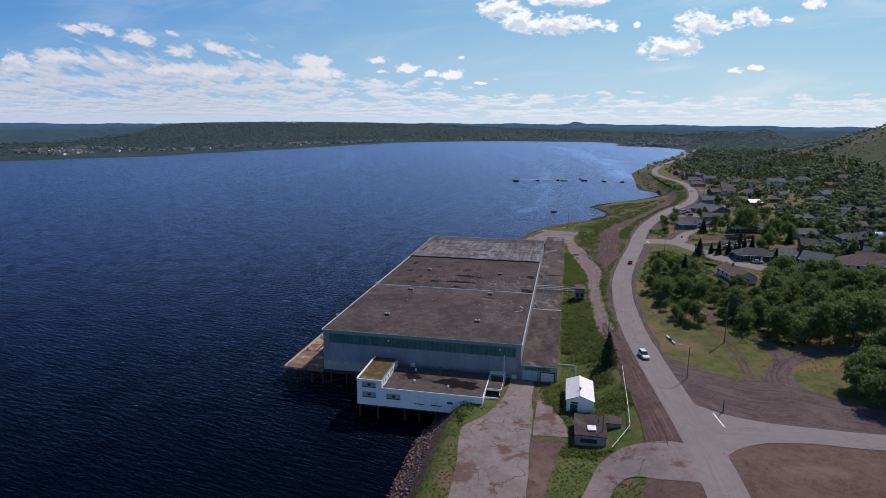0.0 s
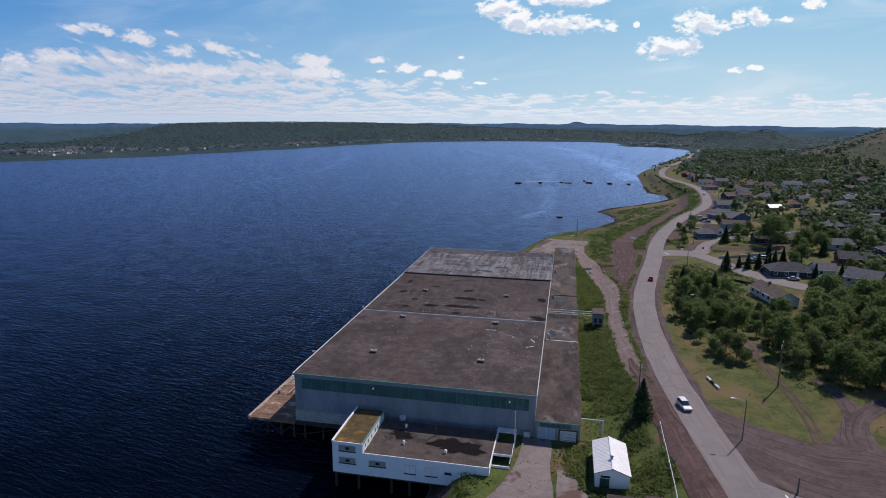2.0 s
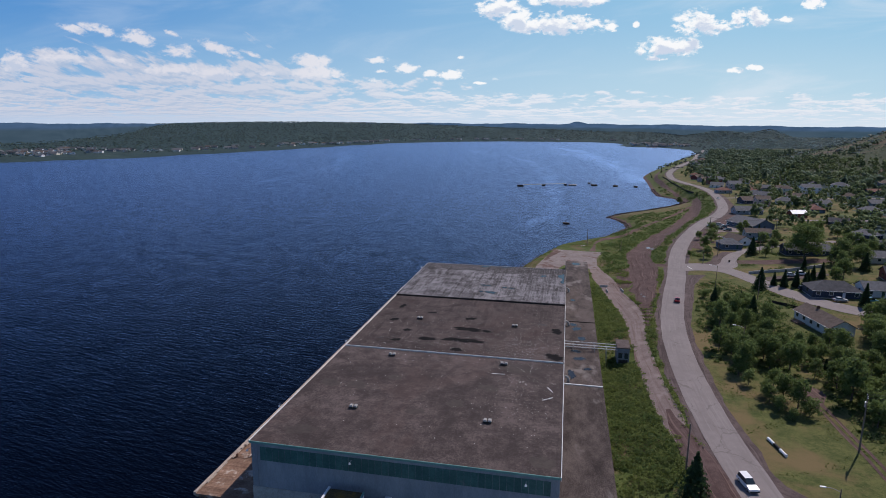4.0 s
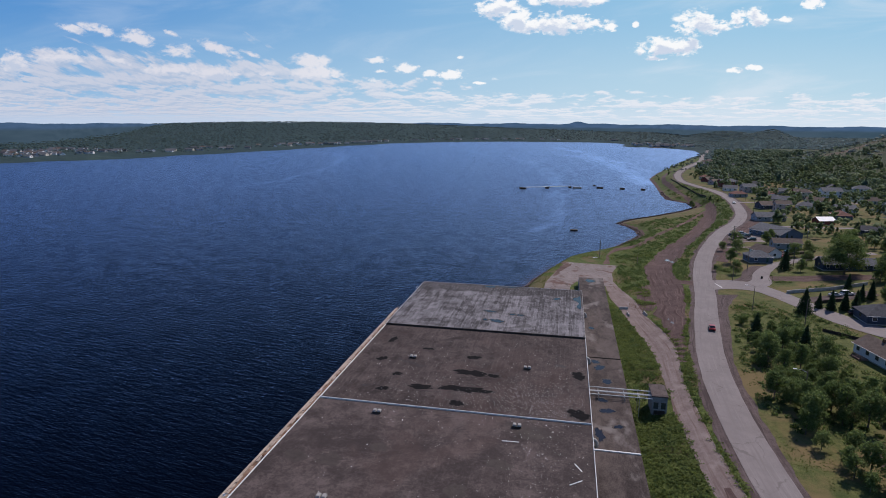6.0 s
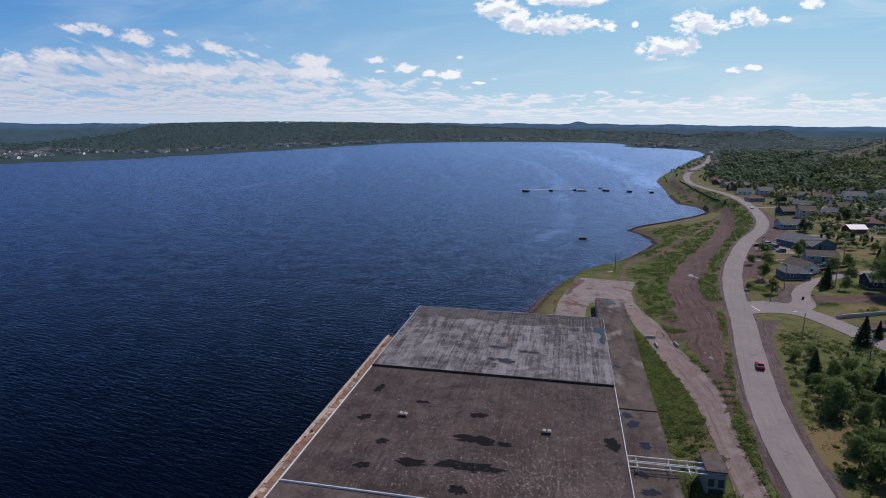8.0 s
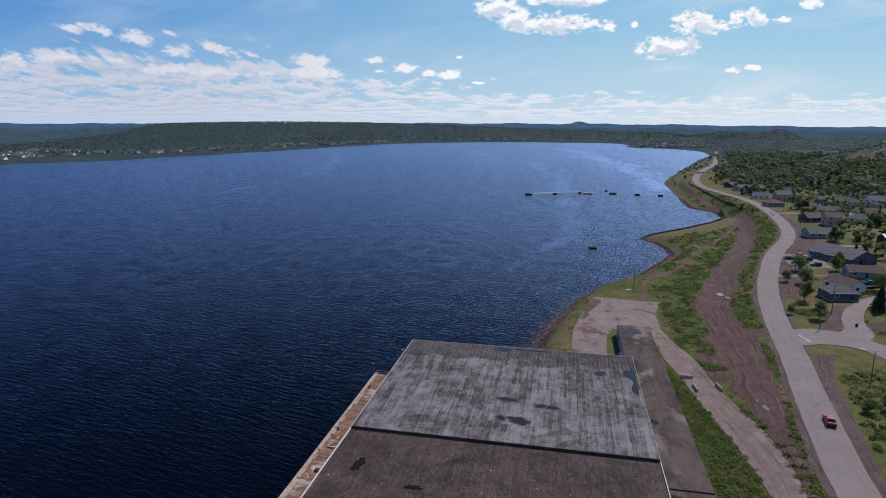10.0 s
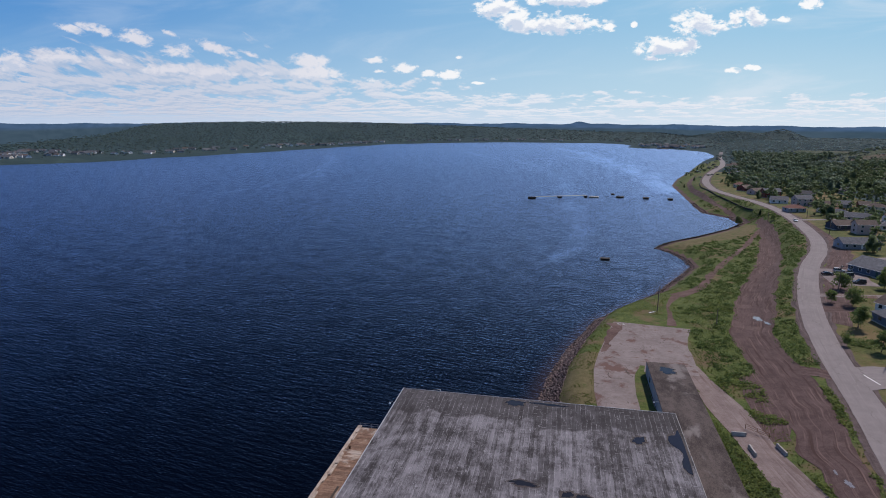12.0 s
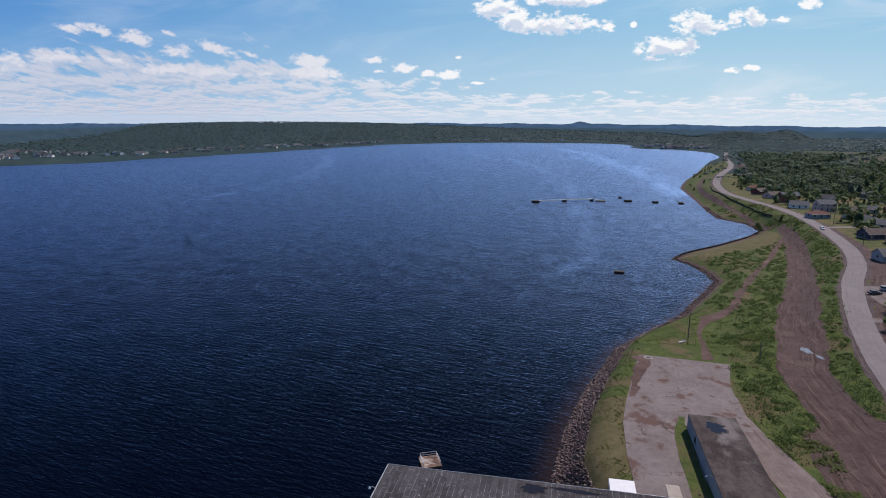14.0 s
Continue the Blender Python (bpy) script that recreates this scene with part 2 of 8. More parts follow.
def water_material():
    """Deep sheltered sea: wind ripples in oblique rows, gusts that roughen it, thin pale slicks, a dark body."""
    m = bpy.data.materials.new("sea_water")
    m.use_nodes = True
    n = Nodes(m.node_tree)
    at = n.add("ShaderNodeNewGeometry").outputs["Position"]
    run = n.mapped(at, turn=radians(12))
    swell = n.noise(n.mapped(run, (0.21, 0.80, 1)), 1.0, 2.0, 0.5, 0.4)
    ripple = n.noise(n.mapped(run, (0.9, 2.4, 1)), 1.0, 3.0, 0.55, 0.4)
    gust = n.noise(n.mapped(run, (0.06, 0.25, 1)), 1.0, 3.0, 0.6, 0.8)
    paws = n.noise(n.mapped(run, (0.8, 0.9, 1)), 0.11, 8.0, 0.80)
    relief = n.add("ShaderNodeBump")
    relief.inputs["Distance"].default_value = 1.0
    relief.inputs["Strength"].default_value = 0.62
    wide = n.noise(n.mapped(run, (0.02, 0.055, 1)), 1.0, 3.0, 0.6, 0.5)
    n.put(relief.inputs["Height"], n.math("MULTIPLY_ADD", n.math("MULTIPLY_ADD", wide, 1.2, gust), 0.14, n.math("MULTIPLY_ADD", swell, 0.46, n.math("MULTIPLY", ripple, 0.235))))
    # pale slicks where the wind dies: long curved trails towards the head of the bay, each with its width
    line = n.noise(n.mapped(at, (0.004, 0.011, 1), radians(-38)), 1.0, 5.0, 0.6, 1.8)
    px, py, _ = n.split(at)[:3]
    wx = n.math("MULTIPLY_ADD", n.math("SUBTRACT", n.noise(n.mapped(at, (0.012, 0.006, 1)), 1.0, 4.0, 0.6), 0.5), 44.0, px)
    trails = (((-60, 1960), (9, 1724), (57, 1236), (83, 1068), (86, 850), 34, 0.75), ((-23, 1511), (45, 1355), (92, 1230), 26, 0.5), ((-30, 740), (-16, 620), (-23, 540), (-40, 495), 11, 0.5), ((-378, 690), (-364, 793), (-372, 890), (-400, 1030), (-420, 1140), 9, 0.34),
              ((-345, 870), (-378, 1000), (-440, 1160), 7, 0.36), ((-270, 1660), (-170, 1392), 16, 0.5), ((-140, 1420), (-76, 1196), (-43, 959), (-28, 800), 15, 0.4), ((-420, 1130), (-560, 1500), 20, 0.35))
    slick = 0.0
    for *way, width, force in trails:
        for (ax, ay), (bx, by) in zip(way[:-1], way[1:]):
            long = math.hypot(bx - ax, by - ay)
            ex, ey = (bx - ax) / long, (by - ay) / long
            along = n.math("MULTIPLY_ADD", wx, ex, n.math("MULTIPLY_ADD", py, ey, -(ax * ex + ay * ey)))
            past = n.math("SUBTRACT", along, n.math("MINIMUM", n.math("MAXIMUM", along, 0.0), long))
            aside = n.math("MULTIPLY_ADD", wx, -ey, n.math("MULTIPLY_ADD", py, ex, ax * ey - ay * ex))
            far = n.vec("LENGTH", n.joined(past, aside))
            slick = n.math("MAXIMUM", slick, n.math("MULTIPLY", n.ramp(far, width, 0.0), force))
    torn = n.noise(n.mapped(at, (0.05, 0.016, 1), radians(-14)), 1.0, 6.0, 0.68, 0.6)
    slick = n.math("MULTIPLY", slick, n.ramp(torn, 0.40, 0.60))
    body = n.add("ShaderNodeBsdfDiffuse")
    # the red bottom shows through the shallows along the boulders
    shoal = 0.0
    for (ax, ay), (bx, by) in zip(NEAR_SHORE[5:13], NEAR_SHORE[6:14]):
        long = math.hypot(bx - ax, by - ay)
        ex, ey = (bx - ax) / long, (by - ay) / long
        along = n.math("MULTIPLY_ADD", px, ex, n.math("MULTIPLY_ADD", py, ey, -(ax * ex + ay * ey)))
        past = n.math("SUBTRACT", along, n.math("MINIMUM", n.math("MAXIMUM", along, 0.0), long))
        aside = n.math("MULTIPLY_ADD", px, -ey, n.math("MULTIPLY_ADD", py, ex, ax * ey - ay * ex))
        shoal = n.math("MAXIMUM", shoal, n.ramp(n.vec("LENGTH", n.joined(past, aside)), 9.0, 0.5))
    n.put(body.inputs["Color"], n.mix(n.math("MULTIPLY", shoal, shoal), n.mix(line, (0.0004, 0.0012, 0.004), (0.0008, 0.0022, 0.007)), (0.022, 0.0125, 0.011)))
    edge = n.add("ShaderNodeFresnel")
    edge.inputs["IOR"].default_value = 1.135
    gloss = n.add("ShaderNodeBsdfGlossy")
    gloss.inputs["Color"].default_value = (0.40, 0.590, 0.93, 1)
    gloss.inputs["Roughness"].default_value = 0.07
    chop = n.add("ShaderNodeBsdfGlossy")
    chop.inputs["Color"].default_value = (0.37, 0.560, 0.91, 1)
    chop.inputs["Roughness"].default_value = 0.5
    shine = n.add("ShaderNodeMixShader")
    shine.inputs[0].default_value = 0.47
    n.put(shine.inputs[1], gloss.outputs[0])
    n.put(shine.inputs[2], chop.outputs[0])
    both = n.add("ShaderNodeMixShader")
    wind = n.math("MULTIPLY_ADD", n.ramp(paws, 0.36, 0.64), 0.56, 0.66)
    n.put(both.inputs[0], n.math("MULTIPLY", n.math("MULTIPLY", n.math("POWER", edge.outputs[0], 1.27), 1.42), n.math("MULTIPLY_ADD", slick, 1.3, wind), clamp=True))
    n.put(both.inputs[1], body.outputs[0])
    n.put(both.inputs[2], shine.outputs[0])
    for node in (gloss, chop, edge):
        n.put(node.inputs["Normal"], relief.outputs[0])
    n.put(n.add("ShaderNodeOutputMaterial").inputs["Surface"], both.outputs[0])
    return m


WATER = water_material()
GRASS = surface("grass", (0.046, 0.062, 0.019), (0.116, 0.122, 0.043), 0.30, 0.95, 0.6, 14, (0.148, 0.112, 0.055), 0.06, (0.44, 0.64), spec=0.1)
SCRUB = surface("rough_grass", (0.041, 0.064, 0.017), (0.102, 0.124, 0.037), 0.4, 0.95, 0.8, 12, (0.135, 0.098, 0.058), 0.07, (0.50, 0.66), spec=0.1)
# olive hillside with its blue lifted to suggest haze
HILLSIDE = surface("hazy_open_hillside", (0.036, 0.050, 0.030), (0.066, 0.078, 0.044), 0.06, 0.95, 0.8, 14, (0.105, 0.080, 0.060), 0.014, (0.54, 0.64), spec=0.08)
DRY_GRASS = surface("dry_grass", (0.080, 0.074, 0.030), (0.150, 0.122, 0.066), 0.5, 0.95, 0.8, 10, (0.070, 0.088, 0.026), 0.16, (0.56, 0.66), spec=0.1)
# blue raised in the ground colour to imitate haze over far land
WOODLAND = surface("hazy_woodland_floor", (0.029, 0.050, 0.052), (0.044, 0.069, 0.070), 0.03, 0.95, 1.0, 8, (0.058, 0.090, 0.078), 0.006, (0.58, 0.72), spec=0.05)
DIRT = surface("red_dirt", (0.066, 0.043, 0.040), (0.118, 0.080, 0.075), 0.25, 0.95, 0.35, 22, (0.15, 0.105, 0.092), 0.10, (0.55, 0.75), spec=0.1, runs=((0.062, 0.037, 0.032), (0.165, 0.112, 0.098)))
GRAVEL = surface("dark_gravel", (0.064, 0.047, 0.046), (0.122, 0.094, 0.091), 0.25, 0.95, 0.4, 25, (0.14, 0.108, 0.100), 0.10, (0.55, 0.75), spec=0.1, runs=((0.058, 0.044, 0.043), (0.138, 0.108, 0.104)))
BARE_EARTH = surface("bare_earth", (0.072, 0.045, 0.039), (0.140, 0.092, 0.081), 0.18, 0.95, 0.4, 22, (0.165, 0.115, 0.10), 0.06, (0.52, 0.70), spec=0.1)
ASPHALT = surface("worn_asphalt", (0.172, 0.150, 0.147), (0.222, 0.196, 0.192), 0.12, 0.9, 0.2, 60, (0.145, 0.128, 0.126), 0.2, (0.66, 0.74), spec=0.2, cracks=(0.09, (0.150, 0.131, 0.127)), runs=((0.178, 0.156, 0.152), (0.228, 0.203, 0.198)))
OLD_PAVING = surface("cracked_paving", (0.155, 0.127, 0.120), (0.235, 0.20, 0.19), 0.2, 0.92, 0.3, 40, (0.125, 0.076, 0.064), 0.14, (0.535, 0.63), spec=0.15, cracks=(0.16, (0.075, 0.060, 0.052)))
WORN_TRACK = surface("worn_stony_track", (0.148, 0.112, 0.104), (0.235, 0.190, 0.178), 0.3, 0.95, 0.3, 25, (0.25, 0.205, 0.19), 0.15, (0.56, 0.68), spec=0.1, runs=((0.14, 0.098, 0.086), (0.24, 0.195, 0.18)))
WALL_BLUE = surface("pale_blue_wall", (0.185, 0.205, 0.235), (0.265, 0.290, 0.325), 0.3, 0.8, 0.2, 20, (0.23, 0.24, 0.255), 0.25, (0.58, 0.75), (1, 1, 0.3))
WALL_WHITE = surface("white_boards", (0.66, 0.69, 0.73), (0.80, 0.81, 0.83), 0.5, 0.75, 0.2, 12, (0.50, 0.49, 0.47), 0.3, (0.62, 0.8))
GREEN_PANEL = surface("green_panel", (0.035, 0.10, 0.095), (0.07, 0.16, 0.15), 0.5, 0.5, 0.1, 10, (0.12, 0.16, 0.16), 0.4, (0.6, 0.75), vary=0.35)
TRIM_WHITE = surface("pale_metal_trim", (0.48, 0.49, 0.50), (0.66, 0.66, 0.66), 0.8, 0.6, 0.1, 10)
TRIM_DULL = surface("dull_metal_trim", (0.22, 0.21, 0.20), (0.38, 0.365, 0.35), 0.8, 0.6, 0.1, 10, (0.20, 0.14, 0.11), 0.5, (0.60, 0.70))
TRIM_GREEN = surface("green_trim", (0.10, 0.24, 0.22), (0.16, 0.31, 0.28), 1.0, 0.6, 0.1, 8)
WOOD_DECK = surface("weathered_orange_deck", (0.145, 0.082, 0.055), (0.31, 0.198, 0.138), 0.5, 0.9, 0.4, 12, (0.46, 0.39, 0.33), 0.25, (0.53, 0.62), vary=0.55)
WOOD_DARK = surface("tarred_timber", (0.025, 0.02, 0.017), (0.07, 0.055, 0.045), 1.0, 0.9, 0.4, 10)
WOOD_POLE = surface("pole_wood", (0.10, 0.08, 0.065), (0.19, 0.16, 0.135), 1.5, 0.9, 0.3, 10, stretch=(1, 1, 0.1))
CONCRETE = surface("concrete", (0.28, 0.27, 0.25), (0.42, 0.40, 0.38), 0.8, 0.9, 0.3, 15, (0.2, 0.18, 0.16), 0.5, (0.58, 0.75))
METAL_GREY = surface("galvanised_metal", (0.30, 0.31, 0.32), (0.45, 0.46, 0.47), 1.0, 0.45, 0.1, 10, metal=0.6)
METAL_WHITE = surface("white_painted_metal", (0.72, 0.72, 0.72), (0.82, 0.82, 0.82), 1.0, 0.5, 0.1, 8)
BLACK = surface("black_rubber", (0.012, 0.012, 0.012), (0.03, 0.03, 0.03), 3.0, 0.8, 0.1, 8)
PAINT_LINE = surface("road_paint", (0.60, 0.60, 0.58), (0.78, 0.78, 0.76), 1.5, 0.8, 0.2, 10)
MOSS_ROOF = surface("mossy_felt", (0.050, 0.036, 0.020), (0.115, 0.080, 0.032), 0.6, 0.95, 0.5, 14, (0.21, 0.125, 0.02), 0.35, (0.52, 0.66))
GLASS = glass_material("window_glass")
LEAF = leaf_material("broad_leaves", (0.050, 0.082, 0.028), (0.160, 0.212, 0.080), 0.5, 0.40, 0.8, 0.04)
# hillside leaves paler and bluer than the near ones: painted haze
LEAF_FAR = leaf_material("hazy_distant_leaves", (0.068, 0.108, 0.080), (0.132, 0.180, 0.122), 0.04, 0.42, 2.4, 0.22)
# blue tint painted into the needles for haze over the far shore
HAZY_CONIFER = leaf_material("hazy_conifers", (0.040, 0.072, 0.076), (0.068, 0.108, 0.110), 0.012, 0.15, 2.4, 0.34)
# some blue mixed into the leaf colour for haze over the village
LEAF_MID = leaf_material("hazy_garden_leaves", (0.056, 0.090, 0.048), (0.136, 0.182, 0.090), 0.08, 0.42, 2.0, 0.18)
# valley crowns carry distance haze as a blue cast in their colour
HAZY_FOREST = leaf_material("hazy_valley_forest", (0.046, 0.092, 0.102), (0.090, 0.150, 0.158), 0.02, 0.15, 2.2, 0.30)
NEEDLE = leaf_material("spruce_needles", (0.014, 0.034, 0.014), (0.040, 0.072, 0.030))
BUSH_LEAF = leaf_material("bush_leaves", (0.036, 0.064, 0.022), (0.116, 0.164, 0.060), 0.35, 0.45, 1.5, 0.16)
WEED = leaf_material("weed_leaves", (0.068, 0.102, 0.032), (0.176, 0.212, 0.073), 0.25, 0.45, 2.0, 0.2)
BLADE = leaf_material("grass_blades", (0.060, 0.086, 0.025), (0.138, 0.160, 0.054), 0.3, 0.55, 1.4)

# ---- building helpers ----


def place(name, mesh, material, parent=None, label="", smooth=False):
    if material:
        for m in material if isinstance(material, (list, tuple)) else (material,):
            mesh.materials.append(m)
    ob = new(name, mesh)
    ob.parent = parent
    if label:
        ob["label"] = label
    if smooth:
        mesh.polygons.foreach_set("use_smooth", [True] * len(mesh.polygons))
    return ob


def part(name, bm, material, parent=None, label="", smooth=False):
    """Links a bmesh as one mesh object."""
    mesh = bpy.data.meshes.new(name)
    bmesh.ops.recalc_face_normals(bm, faces=bm.faces)
    bm.to_mesh(mesh)
    bm.free()
    return place(name, mesh, material, parent, label, smooth)


def soup(name, points, faces, material, parent=None, label="", smooth=False):
    """Links arrays of points and of faces, all with as many corners, as one mesh object."""
    points, faces = np.asarray(points, np.float32), np.asarray(faces, np.int32)
    mesh = bpy.data.meshes.new(name)
    mesh.vertices.add(len(points))
    mesh.vertices.foreach_set("co", points.ravel())
    mesh.loops.add(faces.size)
    mesh.loops.foreach_set("vertex_index", faces.ravel())
    mesh.polygons.add(len(faces))
    mesh.polygons.foreach_set("loop_start", np.arange(len(faces), dtype=np.int32) * faces.shape[1])
    mesh.update(calc_edges=True)
    return place(name, mesh, material, parent, label, smooth)


def box(bm, x0, x1, y0, y1, z0, z1, bevel=0.0):
    made = bmesh.ops.create_cube(bm, size=1, matrix=Matrix.LocRotScale(((x0 + x1) / 2, (y0 + y1) / 2, (z0 + z1) / 2), None, (x1 - x0, y1 - y0, z1 - z0)))
    if bevel:
        edges = list({e for v in made["verts"] for e in v.link_edges})
        bmesh.ops.bevel(bm, geom=edges, offset=bevel, segments=1, affect="EDGES")
    return bm


def block(x0, x1, y0, y1, z0, z1, bevel=0.0):
    return box(bmesh.new(), x0, x1, y0, y1, z0, z1, bevel)


def rod(bm, a, b, r0, r1=None, sides=8):
    a, b = Vector(a), Vector(b)
    m = Matrix.Translation((a + b) / 2) @ (b - a).to_track_quat("Z", "Y").to_matrix().to_4x4()
    bmesh.ops.create_cone(bm, cap_ends=True, segments=sides, radius1=r0, radius2=r0 if r1 is None else r1, depth=(b - a).length, matrix=m)
    return bm


def bar(a, b, r0, r1=None, sides=8):
    return rod(bmesh.new(), a, b, r0, r1, sides)


def thing(name, label, category, at=(0, 0, 0), turn=0.0, group=""):
    ob = new(name)
    ob.empty_display_size = 0.3
    ob.matrix_world = pose(*at, 0, 0, turn)
    return tagged(ob, label, category, group)


def smooth_step(t):
    t = np.clip(t, 0, 1)
    return t * t * (3 - 2 * t)


# ---- the lie of the land ----
FAR_SHORE = [(147, 2123), (175, 2260), (160, 2400), (83, 2476), (-28, 2480), (-244, 2465), (-470, 2300), (-600, 2120), (-675, 1785), (-730, 1535), (-773, 1340), (-820, 1205),
             (-846, 1078), (-903, 1008), (-943, 935), (-1010, 800), (-1250, 500), (-1700, -600)]
ROAD_Y = [-600, 40, 99, 118, 138, 155, 176, 204, 242, 291, 314, 348, 375, 416, 463, 493, 527, 566, 622, 688, 734, 789, 858, 969, 1117, 1361, 1760, 2400]
ROAD_X = [34, 31, 29.5, 28.6, 26.5, 24.6, 22.6, 21.6, 23.2, 31, 35.5, 41.2, 47, 59, 76.6, 90.5, 102, 110, 117.5, 119, 113.5, 109, 115, 142, 190, 243, 337, 480]


def road_x(y):
    return np.interp(y, ROAD_Y, ROAD_X)


def road_z(y):
    return np.interp(y, [-600, 100, 330, 500, 650, 800, 1000, 1500, 2500], [9.8, 9.9, 10, 10.8, 11, 9.5, 11.5, 15, 18])


def off_shore(x, y):
    """How far a place lies inland; negative in the water."""
    line = np.array(NEAR_SHORE + FAR_SHORE + NEAR_SHORE[:1], float)
    best, inside = np.full(x.shape, 1e9), np.zeros(x.shape, bool)
    for (ax, ay), (bx, by) in zip(line[:-1], line[1:]):
        ex, ey = bx - ax, by - ay
        t = np.clip(((x - ax) * ex + (y - ay) * ey) / (ex * ex + ey * ey), 0, 1)
        best = np.minimum(best, np.hypot(x - ax - t * ex, y - ay - t * ey))
        crosses = (ay > y) != (by > y)
        inside ^= crosses & (x < ax + (y - ay) * ex / (ey if ey else 1e-9))
    return np.where(inside, -best, best)


def bell(x, y, cx, cy, sx, sy, turn=0.0):
    c, s = math.cos(turn), math.sin(turn)
    u, v = (x - cx) * c + (y - cy) * s, (y - cy) * c - (x - cx) * s
    return np.exp(-0.5 * ((u / sx) ** 2 + (v / sy) ** 2))


def ground(x, y):
    x, y = np.asarray(x, float), np.asarray(y, float)
    d = off_shore(x, y)
    low = np.interp(y, [-600, 90, 150, 330, 390, 450, 540, 700, 1000], [6.5, 6.6, 6.6, 7.3, 6.5, 4.6, 3.2, 4, 6])
    dx = x - road_x(y)
    level = road_z(y)
    near = low + (level - low) * smooth_step((dx + 22) / 17)
    east = np.maximum(dx - 4, 0)
    near = near + 0.018 * np.minimum(east, 50) + 0.05 * np.clip(east - 50, 0, 220)
    near = near + 55 * smooth_step((dx - 135) / 250) * bell(x, y, 560, 1060, 1e9, 340) + 5 * bell(x, y, 520, 1000, 90, 140)
    far = 5 + 0.009 * np.clip(d, 0, 1800)
    far = far + 46 * bell(x, y, -1250, 3500, 800, 480, 0.10) + 14 * bell(x, y, -2100, 3100, 500, 400)
    far = far + 31 * bell(x, y, 795, 2770, 38, 90) + 29 * bell(x, y, 620, 2800, 100, 110) + 10 * bell(x, y, -2600, 2500, 500, 300)
    w = smooth_step((1650 - y) / 550) * smooth_step((x + 250) / 100)
    z = near * w + far * (1 - w)
    width = np.where(w > 0.5, np.interp(y, [400, 470, 700], [9.0, 14.0, 16.0]), 25.0)
    land = z * (0.06 + 0.94 * smooth_step(d / width)) - 0.05
    z = np.where(d > 0, land, np.maximum(d * 0.35, -4) - 0.05)
    return z - 12 * bell(x, y, -1690, 1450, 190, 120) * (x < -1200)


def gz(x, y):
    return float(ground(np.array([x]), np.array([y]))[0])


def steps(*spans):
    out = []
    for a, b, s in spans:
        out += list(np.arange(a, b, s))
    return np.array(out)


def make_ground():
    xs = steps((-5200, -2800, 200), (-2800, -1200, 80), (-1200, -100, 50), (-100, -60, 8), (-60, 130, 2.0), (130, 320, 8), (320, 1000, 40), (1000, 5201, 300))
    ys = steps((-1200, 60, 60), (60, 700, 2.0), (700, 1300, 10), (1300, 2700, 40), (2700, 5201, 60))
    gx, gy = np.meshgrid(xs, ys)
    z = ground(gx, gy)
    z += np.where((gy > 1500) & (z > 3), 1, 0) * np.sin(gx * 0.013 + gy * 0.004) * 2.5
    w, h = len(xs), len(ys)
    i = (np.arange(h - 1)[:, None] * w + np.arange(w - 1)[None]).ravel()
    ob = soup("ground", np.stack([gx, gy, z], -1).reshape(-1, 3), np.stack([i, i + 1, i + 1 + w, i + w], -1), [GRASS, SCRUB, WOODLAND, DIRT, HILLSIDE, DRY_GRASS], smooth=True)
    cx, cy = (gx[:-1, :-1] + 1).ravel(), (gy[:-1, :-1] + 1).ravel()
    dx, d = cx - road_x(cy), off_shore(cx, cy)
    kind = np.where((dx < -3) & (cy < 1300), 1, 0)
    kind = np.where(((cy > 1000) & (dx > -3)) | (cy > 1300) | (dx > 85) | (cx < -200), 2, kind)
    kind = np.where((dx > 135) & (dx < 620) & (cy > 540) & (cy < 1800), 4, kind)
    kind = np.where((cy > 293) & (cy < 345) & (cx < -18) & (d > 4.5), 5, kind)
    kind = np.where((d < np.interp(cy, [290, 300, 380, 440], [6.5, 4.6, 4.6, 4.0])) & (cy < 1200) & (cx > -200), 3, kind)
    ob.data.polygons.foreach_set("material_index", kind.astype(np.int32))
    tagged(ob, "grassy coastal land with red soil and woods", "ground", kind="structure")


make_ground()


